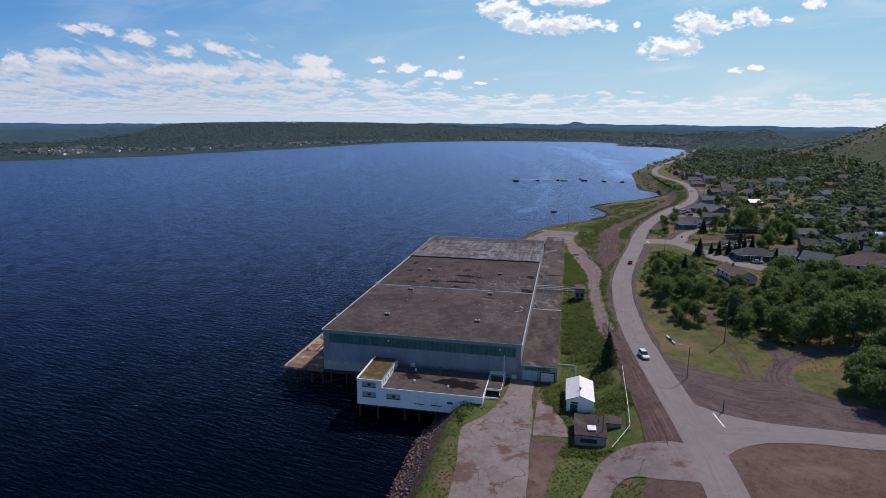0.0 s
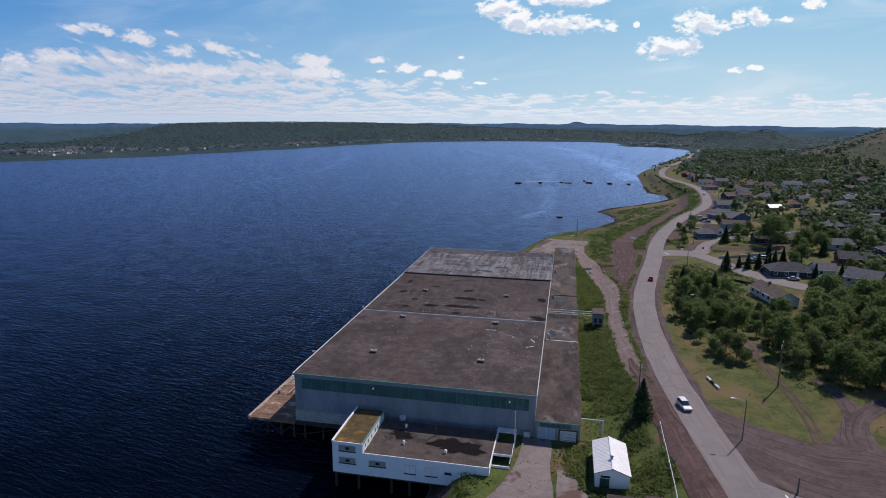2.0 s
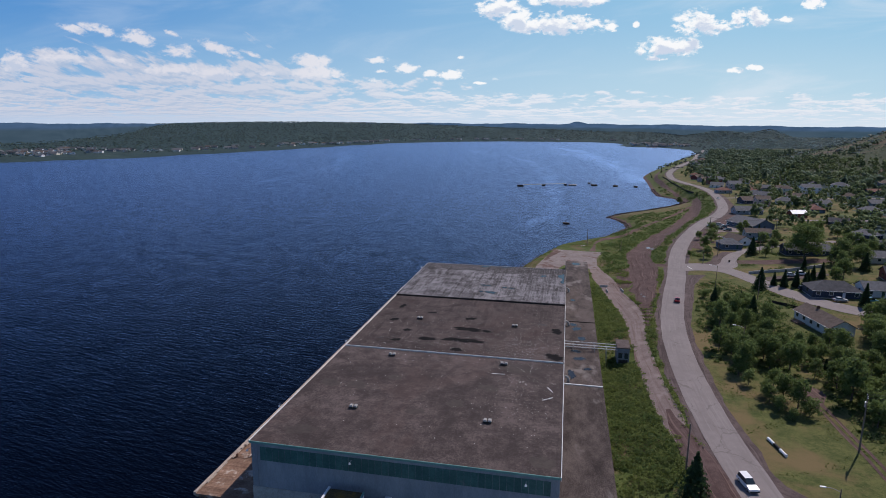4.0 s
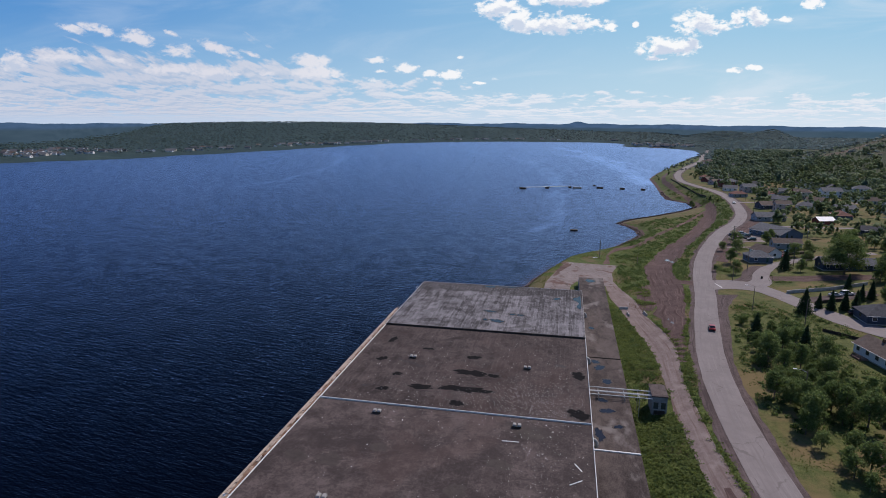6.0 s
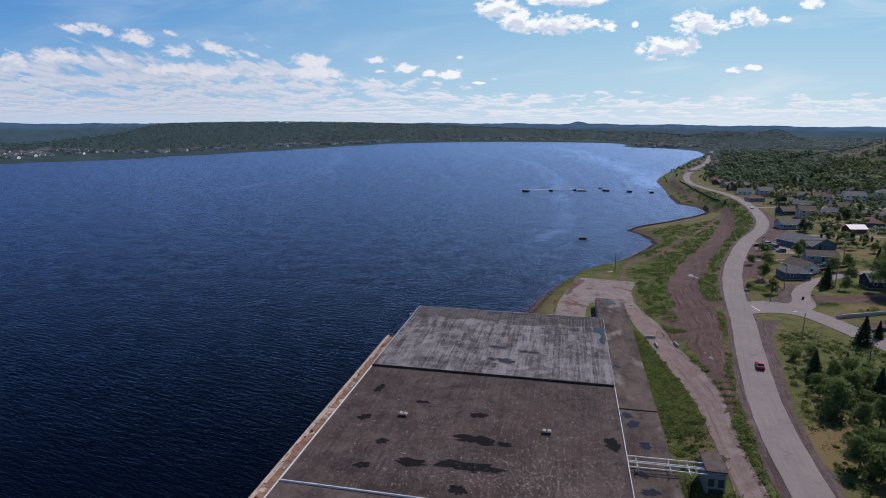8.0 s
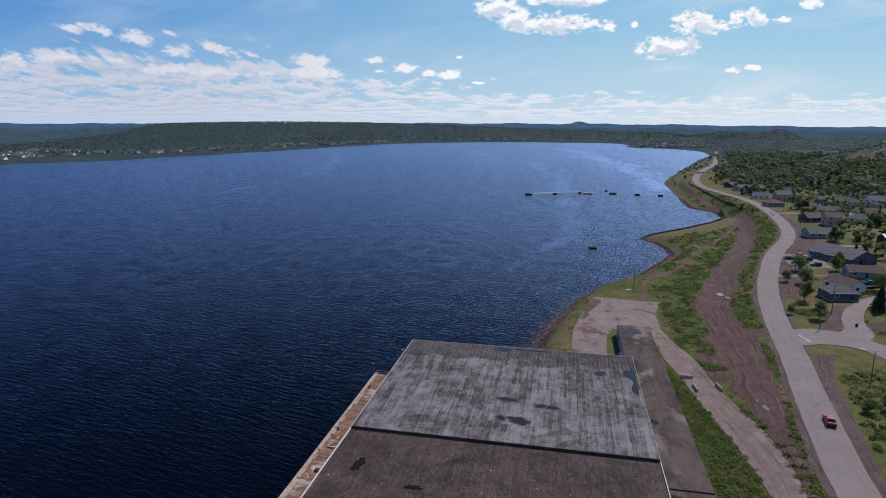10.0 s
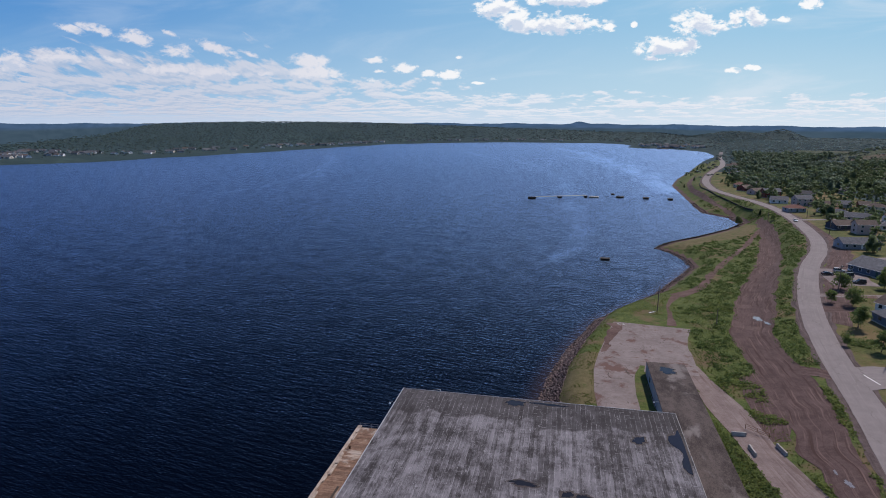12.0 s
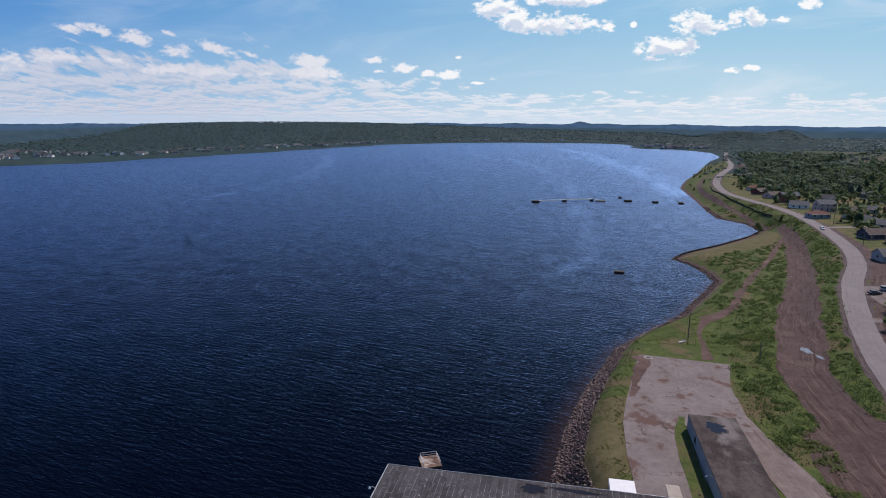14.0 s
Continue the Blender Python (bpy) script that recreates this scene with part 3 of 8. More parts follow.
def far_hills():
    """The hills that close the view, a plain glowing backdrop with painted blue haze."""
    az = np.radians(np.arange(-75, 60.01, 0.25))
    deg = np.degrees(az)
    top = np.interp(deg, [-75, -55, -48, -40, -33, -26, -14, -6, -1, 4, 9, 14, 22, 60], [44, 48, 51, 50, 57, 62, 66, 66, 67, 67, 64, 61, 58, 52])
    top = top + 3.0 * np.sin(deg * 0.9) + 1.5 * np.sin(deg * 2.3 + 1) + 0.8 * np.sin(deg * 7.1) + 15 * np.exp(-(((deg - 0.55) / 0.55) ** 2))
    r = np.interp(deg, [-75, -44, -40, -36.5, -33, -10, -6, 7, 10, 60], [2150, 2150, 2650, 3500, 4650, 4650, 3700, 3700, 3050, 3050])
    top = 72 + (top - 72) * r / 4680
    x, y = r * np.sin(az), 60 + r * np.cos(az)
    low = np.stack([x, y, np.full(len(az), -6.0)], -1)
    high = np.stack([x * 1.01, y * 1.01, top], -1)
    n = len(az)
    i = np.arange(n - 1)
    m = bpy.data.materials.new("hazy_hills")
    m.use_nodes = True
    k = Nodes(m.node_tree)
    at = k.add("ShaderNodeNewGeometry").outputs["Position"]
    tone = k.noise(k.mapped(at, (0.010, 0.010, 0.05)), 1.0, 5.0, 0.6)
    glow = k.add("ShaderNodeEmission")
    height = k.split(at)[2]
    # emitted colour stands in for haze: bluer with height
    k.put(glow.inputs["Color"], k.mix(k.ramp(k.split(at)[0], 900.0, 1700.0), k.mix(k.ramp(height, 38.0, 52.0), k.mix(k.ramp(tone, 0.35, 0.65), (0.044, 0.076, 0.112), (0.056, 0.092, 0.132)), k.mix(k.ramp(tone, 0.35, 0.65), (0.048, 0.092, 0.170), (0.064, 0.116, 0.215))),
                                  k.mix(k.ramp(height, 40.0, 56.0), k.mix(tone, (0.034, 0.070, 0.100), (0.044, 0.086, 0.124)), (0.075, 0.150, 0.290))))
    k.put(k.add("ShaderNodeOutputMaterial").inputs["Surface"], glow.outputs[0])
    tagged(soup("backdrop", np.concatenate([low, high]), np.stack([i, i + 1, i + 1 + n, i + n], -1), m), "distant wooded hills with painted blue haze under the sky", "hills", kind="structure")


far_hills()
sea = soup("water", [(-5200, -1200, 0), (5200, -1200, 0), (5200, 5200, 0), (-5200, 5200, 0)], [(0, 1, 2, 3)], WATER)
tagged(sea, "dark blue rippled sea in a sheltered bay", "water", kind="structure")

RIBBONS = []


def ribbon(name, left, right, material, label, lift=0.08, wobble=0.3, cols=6, step=2.0, seed=1, category="road", keep=True):
    """A strip of paving or bare earth laid on the ground between two edges with as many points; its edges are uneven."""
    a, b = np.array(left, float), np.array(right, float)
    mid = (a + b) / 2
    run = np.r_[0, np.cumsum(np.hypot(*np.diff(mid, axis=0).T))]
    s = np.linspace(0, run[-1], max(3, int(run[-1] / step) + 1))

    def bend(p):
        # a smooth curve through the points
        t = np.gradient(p, run, axis=0)
        k = np.clip(np.searchsorted(run, s, side="right") - 1, 0, len(run) - 2)
        h = (run[k + 1] - run[k])[:, None]
        u = ((s - run[k]) / (run[k + 1] - run[k]))[:, None]
        return (2 * u**3 - 3 * u**2 + 1) * p[k] + (u**3 - 2 * u**2 + u) * h * t[k] + (3 * u**2 - 2 * u**3) * p[k + 1] + (u**3 - u**2) * h * t[k + 1]

    pa, pb = bend(a), bend(b)
    rng = np.random.default_rng(seed)
    across = pb - pa
    across /= np.maximum(np.hypot(*across.T), 0.1)[:, None]
    shake = lambda: np.convolve(rng.normal(0, wobble, len(s) + 4), [0.2, 0.3, 0.3, 0.2], "same")[2:-2, None] * 1.6
    pa, pb = pa + across * shake(), pb + across * shake()
    f = np.linspace(0, 1, cols)[None, :, None]
    p = pa[:, None] * (1 - f) + pb[:, None] * f
    z = ground(p[..., 0], p[..., 1]) + lift
    i = (np.arange(len(s) - 1)[:, None] * cols + np.arange(cols - 1)[None]).ravel()
    ob = soup(name, np.concatenate([p, z[..., None]], -1).reshape(-1, 3), np.stack([i, i + 1, i + 1 + cols, i + cols], -1), material, smooth=True)
    layer = ob.data.uv_layers.new(name="run")
    width = np.hypot(*(pb - pa).T)[:, None] * (np.linspace(0, 1, cols)[None] - 0.5)
    uv = np.stack([width, np.broadcast_to(s[:, None], width.shape)], -1).reshape(-1, 2)
    order = np.empty(len(ob.data.loops), np.int32)
    ob.data.loops.foreach_get("vertex_index", order)
    layer.data.foreach_set("uv", uv[order].astype(np.float32).ravel())
    if keep:
        RIBBONS.append(p[:, [0, -1]].copy())
    return tagged(ob, label, category, kind="structure")


def on_ribbon(x, y, margin=0.0):
    """Whether places lie on one of the strips."""
    x, y = np.asarray(x, float), np.asarray(y, float)
    hit = np.zeros(x.shape, bool)
    for edges in RIBBONS:
        mid, half = edges.mean(1), np.hypot(*(edges[:, 1] - edges[:, 0]).T) / 2
        mid, half = mid[::2], half[::2]
        for (mx, my), h in zip(mid, half):
            hit |= (x - mx) ** 2 + (y - my) ** 2 < (h + margin) ** 2
    return hit


def strip(centre, width):
    """Left and right edges of a strip of that width, or widths, along a line."""
    c = np.array(centre, float)
    t = np.gradient(c, axis=0)
    t /= np.hypot(*t.T)[:, None]
    side = np.stack([-t[:, 1], t[:, 0]], -1) * (np.broadcast_to(width, len(c))[:, None] / 2)
    return c + side, c - side


ys = np.array([-420, -200, -60, 60, 90, 118, 138, 155, 176, 204, 242, 291, 314, 348, 375, 416, 463, 493, 527, 566, 622, 688, 734, 789, 858, 969, 1117, 1361, 1760])
main = np.stack([road_x(ys), ys], -1)
ribbon("road_shoulder", *strip(main[:-2], 10.6), GRAVEL, "brown gravel shoulder beside the asphalt road", 0.06, 0.5)
ribbon("road", *strip(main, 7.3), ASPHALT, "pale grey worn asphalt road along the shore", 0.14, 0.06, step=1.5)
ribbon("road", [(27.5, 137), (30.6, 134.6), (36.3, 130.8), (43.1, 128.7), (53.6, 127.6), (65.6, 127.2), (90, 131), (150, 140), (240, 150)], [(28.5, 104), (31.5, 111.5), (35.8, 116.6), (40.3, 119.0), (48.1, 120.7), (58, 120.6), (90, 122.5), (150, 132), (240, 141)], ASPHALT, "grey asphalt side road at the junction", 0.135, 0.2)
ribbon("road", [(40, 338), (50, 341), (58, 338), (64, 327.5), (70, 312), (76, 297), (84, 284), (100, 268)],
       [(35, 322), (47, 327), (54, 326), (59, 318), (64, 303), (69.5, 289), (78, 276), (96, 260)], ASPHALT, "grey asphalt side street among the houses", 0.13, 0.15)
ribbon("road", [(53, 336), (57.6, 341), (62, 353), (68.5, 365.5), (82, 381), (106, 396), (128, 404)], [(60, 331), (64.5, 336.5), (67.5, 350), (74, 364.5), (85.5, 377), (107, 391), (129, 399)], ASPHALT,
       "narrow grey lane looping past a lawn", 0.12, 0.2)
ribbon("gravel_lot", [(51, 341), (55, 346), (59, 357), (66, 369)], [(60, 339), (64, 346), (69, 357), (75, 369)], GRAVEL, "brown gravel verge round the lane", 0.06, 0.3)
ribbon("dirt_track", *strip([(16.0, 248), (18.0, 262), (19.2, 275), (20.5, 290), (22.2, 306), (24.3, 327), (24.8, 348), (27.0, 368), (34, 392), (44, 424), (56, 457), (68, 490), (86, 550), (96, 590), (103, 630)],
                            [2.5, 3.6, 5.5, 8.6, 10.5, 12, 11, 12.2, 13, 13, 12, 11, 10, 8, 4]), DIRT, "wide reddish dirt track on the old rail bed", 0.09, 0.7)
ribbon("dirt_track", *strip([(26, 337), (30, 335.5), (34.5, 333), (38.5, 330)], [7, 6, 6, 7]), DIRT, "reddish dirt link between the track and the road", 0.085, 0.5)
ribbon("dirt_track", *strip([(23.2, 111), (22.8, 118), (21.5, 131), (18.3, 156), (15.4, 174), (13.8, 190)], [11, 10, 8, 6.5, 5.2, 0.6]), DIRT, "reddish dirt strip beside the road", 0.112, 0.4)
ribbon("gravel_lot", [(25.2, 240), (27.6, 255), (31.2, 272), (35.6, 296), (40, 318)], [(27.0, 240), (30.5, 255), (35.0, 275), (40.0, 300), (48, 319.5)], GRAVEL, "brown gravel verge beside the road", 0.065, 0.5)
ribbon("driveway", [(13.9, 172), (11.9, 182), (10.5, 200), (10.0, 217), (9.9, 236), (10.3, 253.7), (9.1, 267.8), (7.4, 279.6), (4.2, 302.6), (2.0, 314), (1.4, 326), (1.0, 337)],
       [(14.6, 172), (16.3, 182), (15.1, 200), (14.6, 217), (14.6, 236), (16.2, 255), (16.4, 267), (14.9, 279), (12, 299), (10.8, 312.8), (7.2, 326), (4.9, 339)], WORN_TRACK,
       "worn grey driveway along the warehouse", 0.10, 0.16, 8)
ribbon("paved_yard", [(-22.7, 294), (-22.9, 305), (-23.2, 318), (-22.7, 331.9)], [(-9.8, 294), (-9.8, 305), (-9.8, 318), (-9.8, 331.9)], OLD_PAVING, "large cracked grey concrete yard", 0.110, 0.15, 10)
ribbon("paved_yard", [(-22.7, 331.6), (-21.0, 343), (-18.7, 354), (-14.6, 374.4)], [(4.2, 331.6), (4.8, 343), (5.4, 354), (9.2, 371.5)], OLD_PAVING, "large cracked grey concrete yard beyond the annex", 0.116, 0.15, 16)
ribbon("dirt_yard", [(-20.4, 344), (-19.5, 350), (-18.3, 357), (-16.8, 364), (-14.9, 372.8)], [(-19.0, 345), (-17.2, 352), (-14.6, 359), (-13.4, 365), (-11.2, 372.6)], BARE_EARTH, "bare reddish patch where the yard is worn through", 0.128, 1.0, 6, step=1.2)
ribbon("grass_strip", [(-13.6, 294), (-13.3, 312), (-12.9, 324), (-11.6, 332), (-10.4, 336)], [(-9.75, 294), (-9.75, 312), (-9.75, 324), (-9.7, 332), (-9.2, 336)], SCRUB, "strip of rough grass beside the annex wall", 0.124, 0.25, 5, category="grass", keep=False)
ribbon("dirt_yard", [(10.8, 300), (11.4, 312), (12.4, 322), (14.4, 334)], [(16.8, 300), (18.2, 312), (18.6, 322), (19.0, 338)], DIRT, "bare reddish earth bank below the track", 0.05, 0.6, 6, keep=False)
ribbon("paved_yard", [(-17.0, -40), (-17.2, 10), (-17.5, 60), (-18.0, 92), (-18.6, 103), (-19.6, 113), (-20.0, 119.5), (-16.6, 124.6), (-14.2, 131), (-12.6, 138), (-11.8, 147)],
       [(-4.8, -40), (-4.7, 10), (-4.6, 60), (-4.6, 92), (-4.6, 103), (-4.9, 113), (-5.2, 120), (-5.3, 126), (-5.5, 131), (-5.8, 138), (-6.0, 147)], OLD_PAVING, "cracked grey concrete forecourt before the warehouse", 0.10, 0.2, 10)
ribbon("dirt_yard", [(-4.5, 80), (-4.5, 96), (-4.6, 108), (-4.9, 118)], [(-1.5, 80), (-1.5, 96), (0.5, 108), (2.5, 118)], BARE_EARTH, "bare reddish earth beside the forecourt", 0.07, 0.4)
ribbon("paved_yard", [(-4.8, 119), (-4.8, 127), (-4.8, 136)], [(3.2, 120), (2, 127), (-3, 136)], OLD_PAVING, "broken pale concrete slab in the grass", 0.09, 0.5)
ribbon("paved_yard", [(1.5, 80), (4.2, 95.7), (6.9, 104.0), (8.9, 110.6), (13.3, 115.6), (17.6, 116.3), (24.6, 116.5), (28, 113.5)],
       [(6.5, 80), (9.5, 96.6), (11.3, 101.9), (13.3, 104.8), (15.5, 105.2), (18.2, 104.0), (23.3, 102.9), (28, 102.6)], OLD_PAVING, "worn paved entrance off the road", 0.135, 0.35, 10)
ribbon("dirt_yard", [(14.2, 70), (14.6, 88), (15.6, 98), (17.2, 104.6)], [(27.5, 70), (27.5, 88), (27.2, 98), (27, 104)], BARE_EARTH, "bare reddish earth beside the entrance", 0.09, 0.5, 10)
ribbon("gravel_lot", [(31.2, 136), (36.9, 130.5), (43.1, 128.4), (48.3, 127.6), (53.6, 127.4), (60.9, 127.2), (68.9, 127.2), (83.3, 129.4), (110, 134)],
       [(26.6, 166), (37.2, 155.1), (46.0, 150.6), (54.0, 151.8), (59.6, 146.1), (66.6, 141.5), (76.1, 138.1), (89.6, 134.7), (112, 137)], GRAVEL, "dark gravel lot with tyre marks", 0.07, 0.5, 18)
ribbon("dirt_yard", [(33, 66), (33, 84), (32, 104), (32, 121)], [(70, 56), (96, 80), (106, 104), (104, 128)], BARE_EARTH, "bare reddish earth yard by the junction", 0.07, 0.6, 14)
ribbon("dirt_track", *strip([(52.4, 149.5), (54.2, 155), (56.8, 162), (58.6, 170), (58.7, 177), (57, 184)], [10, 6.5, 4.6, 3.6, 3.0, 2.4]), GRAVEL, "narrow gravel track into the trees", 0.085, 0.35)
ribbon("dirt_track", *strip([(53.6, 150), (55.6, 157.5), (59.7, 164.8), (65.6, 170.4), (71, 174), (84, 178), (98, 179)], [8, 5, 4.4, 4.2, 4, 4, 4]), GRAVEL, "narrow gravel track along the wood", 0.095, 0.35)
for o, w in ((-0.75, 0.75), (0.75, 0.75)):
    ribbon("dirt_track", *strip([(46.1 + o, 150), (47.5 + o, 159.6), (48.0 + o, 171.8), (47.4 + o, 185.8), (46.9 + o, 201.0)], w), DIRT, "worn wheel rut of an earth path to the trees", 0.06, 0.12)
ribbon("dirt_track", *strip([(47.0, 198), (46.4, 204), (45.5, 211)], [2.5, 8.5, 3]), DIRT, "bare reddish earth patch beside the trees", 0.075, 0.5)
ribbon("grass_strip", [(25, 540), (36, 555), (55, 577), (80, 609), (94, 633)], [(36, 527), (48, 544), (68, 561), (88, 590), (97, 614)], DRY_GRASS, "dry tan grass along the sea wall", 0.06, 0.9, 8, category="grass")
ribbon("dirt_track", *strip([(4, 374), (5, 385), (6.5, 398), (12, 415)], [3.4, 1.6, 1.4, 3.5]), BARE_EARTH, "narrow earth path over the grass", 0.07, 0.25)
ribbon("dirt_track", *strip([(12, 415), (22, 428), (35, 460), (52, 500), (68, 535), (85, 575), (96, 600)], [6, 4, 3.2, 3, 3, 3.5, 4]), BARE_EARTH, "winding pale earth path over the point", 0.08, 0.3)
ribbon("dirt_track", *strip([(99, 640), (98, 672), (95.5, 700), (94.5, 745), (95, 790), (97, 835), (106, 900), (117, 945), (143, 1030), (168, 1110), (192, 1215)], 4.2), DIRT, "narrow earth track along the foot of the bank", 0.09, 0.4)
ribbon("dirt_track", [(51.5, 378), (60, 404), (66, 420), (72.5, 440), (82, 462), (95, 492), (106, 527), (114.5, 566), (121, 615)],
       [(57, 374), (68, 402), (78, 426), (84, 441), (93, 462), (104, 488), (111, 520), (117.5, 562), (123.5, 613)], DIRT, "bare reddish earth verge before the houses", 0.055, 0.7)
ribbon("gravel_lot", [(72, 427), (73, 440), (76, 456)], [(88, 427), (90, 440), (90, 456)], OLD_PAVING, "pale gravel parking place before the house", 0.085, 0.4, 8)
ribbon("driveway", [(60, 413), (68, 413.5), (84, 414)], [(60, 408.5), (68, 409), (84, 409)], OLD_PAVING, "pale gravel driveway", 0.08, 0.3)
ribbon("driveway", [(54, 396), (60, 396), (68, 396)], [(54, 389), (60, 390), (68, 391)], DIRT, "brown earth driveway", 0.08, 0.4)
ribbon("driveway", [(80, 403), (88, 404), (99, 405)], [(81, 393), (89, 396), (100, 399)], DIRT, "brown earth parking place behind the lane", 0.07, 0.4)
ribbon("driveway", [(66, 350), (78, 352), (92, 356), (108, 358)], [(66, 343), (78, 344), (92, 347), (108, 350)], DIRT, "brown earth drive across the lawn", 0.075, 0.5)
ribbon("driveway", [(68, 318), (80, 324), (96, 332)], [(71, 313), (82, 318), (98, 326)], GRAVEL, "gravel drive below the retaining wall", 0.075, 0.5)
ribbon("road", *strip([(104, 476), (118, 482), (134, 480), (160, 476), (200, 470)], 5), ASPHALT, "narrow residential street", 0.1, 0.2)
ribbon("road", *strip([(118, 600), (140, 604), (180, 600), (240, 590)], 5), ASPHALT, "narrow residential street", 0.1, 0.2)
ribbon("road", *strip([(97, 264), (112, 252), (128, 240)], 6), ASPHALT, "narrow residential street", 0.1, 0.2)

# ---- the warehouse on the wharf ----
X0, X1, Y0, Y1, ROOF = -64.2, -9.6, 148.0, 290.0, 15.9
SEAMS = (148.0, 195.9, 243.4, 290.0)


def panels(parent, x0, x1, y, z0, z1, count, depth=0.06):
    """A row of upright panels on a wall that faces the south."""
    w = (x1 - x0) / count
    bm = block(-w / 2 + 0.03, w / 2 - 0.03, -depth, 0.0, 0, z1 - z0)
    mesh = bpy.data.meshes.new("panel")
    bm.to_mesh(mesh)
    bm.free()
    mesh.materials.append(GREEN_PANEL)
    for i in range(count):
        ob = new("panel", mesh)
        ob.parent = parent
        ob.location = (x0 + (i + 0.5) * w, y, z0)


def warehouse():
    w = thing("warehouse", "huge disused pale blue warehouse with flat felt roofs", "warehouse")
    base = 4.3
    front = part("wall", block(X0, X1, Y0, Y0 + 0.35, base, ROOF - 0.12), WALL_BLUE, w, "pale blue front wall with a green panel band")
    panels(front, -62.5, -11.0, Y0 - 0.003, 12.25, 14.9, 43)
    part("wall", block(X0, X0 + 0.35, Y0 + 0.353, Y1 - 0.353, base, ROOF - 0.12), WALL_BLUE, w)
    part("wall", block(X1 - 0.35, X1, Y0 + 0.353, Y1 - 0.353, base, ROOF - 0.12), WALL_BLUE, w)
    part("wall", block(X0, X1, Y1 - 0.35, Y1, base, ROOF - 0.12), WALL_BLUE, w)
    # low concrete footing and two upright joints on the front
    part("footing", block(X0 - 0.08, X1, Y0 - 0.1, Y0 - 0.003, 4.2, 6.9), CONCRETE, w)
    for x in (-10.4, -63.4):
        part("pilaster", block(x - 0.4, x + 0.4, Y0 - 0.12, Y0 - 0.006, 6.9, ROOF - 0.15, 0.03), WALL_BLUE, w)
    tops = (ROOF, ROOF - 0.08, ROOF + 0.3)
    for i, (a, b) in enumerate(zip(SEAMS[:-1], SEAMS[1:])):
        o = 0.18 if i == 0 else 0
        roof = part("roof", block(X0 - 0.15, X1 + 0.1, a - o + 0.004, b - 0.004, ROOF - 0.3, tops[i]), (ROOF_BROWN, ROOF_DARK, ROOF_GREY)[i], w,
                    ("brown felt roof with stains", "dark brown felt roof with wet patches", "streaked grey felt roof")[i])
        roof_strips(roof, a, b, tops[i], i)
    part("roof_edge", block(X0 - 0.22, X1 + 0.1, Y0 - 0.34, Y0 - 0.18, ROOF - 0.36, ROOF + 0.07, 0.02), TRIM_GREEN, w, "faded green roof edge")
    part("curb", block(X0 - 0.1, X1, SEAMS[1] - 0.14, SEAMS[1] + 0.10, ROOF - 0.05, ROOF + 0.30, 0.05), TRIM_WHITE, w, "pale metal curb across the roof")
    part("curb", block(X0 - 0.1, X1, SEAMS[2] - 0.16, SEAMS[2] - 0.01, ROOF - 0.1, ROOF + 0.42, 0.03), WOOD_DARK, w, "dark upstand across the roof")
    part("flashing", block(X0 - 0.34, X0 - 0.16, Y0 - 0.3, SEAMS[2], ROOF - 0.25, ROOF + 0.14, 0.03), TRIM_WHITE, w, "pale metal roof edge")
    part("flashing", block(X0 - 0.32, X0 - 0.16, SEAMS[2], Y1 + 0.1, ROOF - 0.2, ROOF + 0.34, 0.03), METAL_GREY, w, "grey metal roof edge")
    part("flashing", block(X1 + 0.11, X1 + 0.25, Y0 - 0.3, SEAMS[2], ROOF - 0.55, ROOF + 0.12, 0.03), TRIM_WHITE, w, "pale metal roof edge")
    part("flashing", block(X1 + 0.11, X1 + 0.22, SEAMS[2], Y1 + 0.1, ROOF - 0.4, ROOF + 0.36, 0.03), TRIM_DULL, w, "pale metal roof edge")
    part("flashing", block(X0 - 0.2, X1 + 0.1, Y1 + 0.002, Y1 + 0.14, ROOF - 0.2, ROOF + 0.36, 0.03), METAL_GREY, w, "grey metal roof edge")


def roof_strips(parent, a, b, z, kind):
    """Lapped felt strips, each a few millimetres proud of the last, joined."""
    rng = random.Random(kind + 4)
    points, faces = [], []
    width = (2.1, 1.05, 0.95)[kind]
    x = X0 - 0.1
    while x < X1 - width:
        y = a + 0.3 + rng.random() * 4
        while y < b - 1.0:
            length = min(rng.uniform(5, 11), b - 0.4 - y)
            if rng.random() < (0.15, 0.25, 0.12)[kind] and length > 1:
                h = z + rng.uniform(0.004, 0.014)
                k = len(points)
                points += [(x + 0.02, y, h), (x + width - 0.02, y, h), (x + width - 0.02, y + length - 0.04, h), (x + 0.02, y + length - 0.04, h)]
                faces.append((k, k + 1, k + 2, k + 3))
            y += length
        x += width
    ob = soup("felt_strip", points, faces, (ROOF_BROWN, ROOF_DARK, ROOF_GREY)[kind], parent)
    ob["kind"] = "stuff"


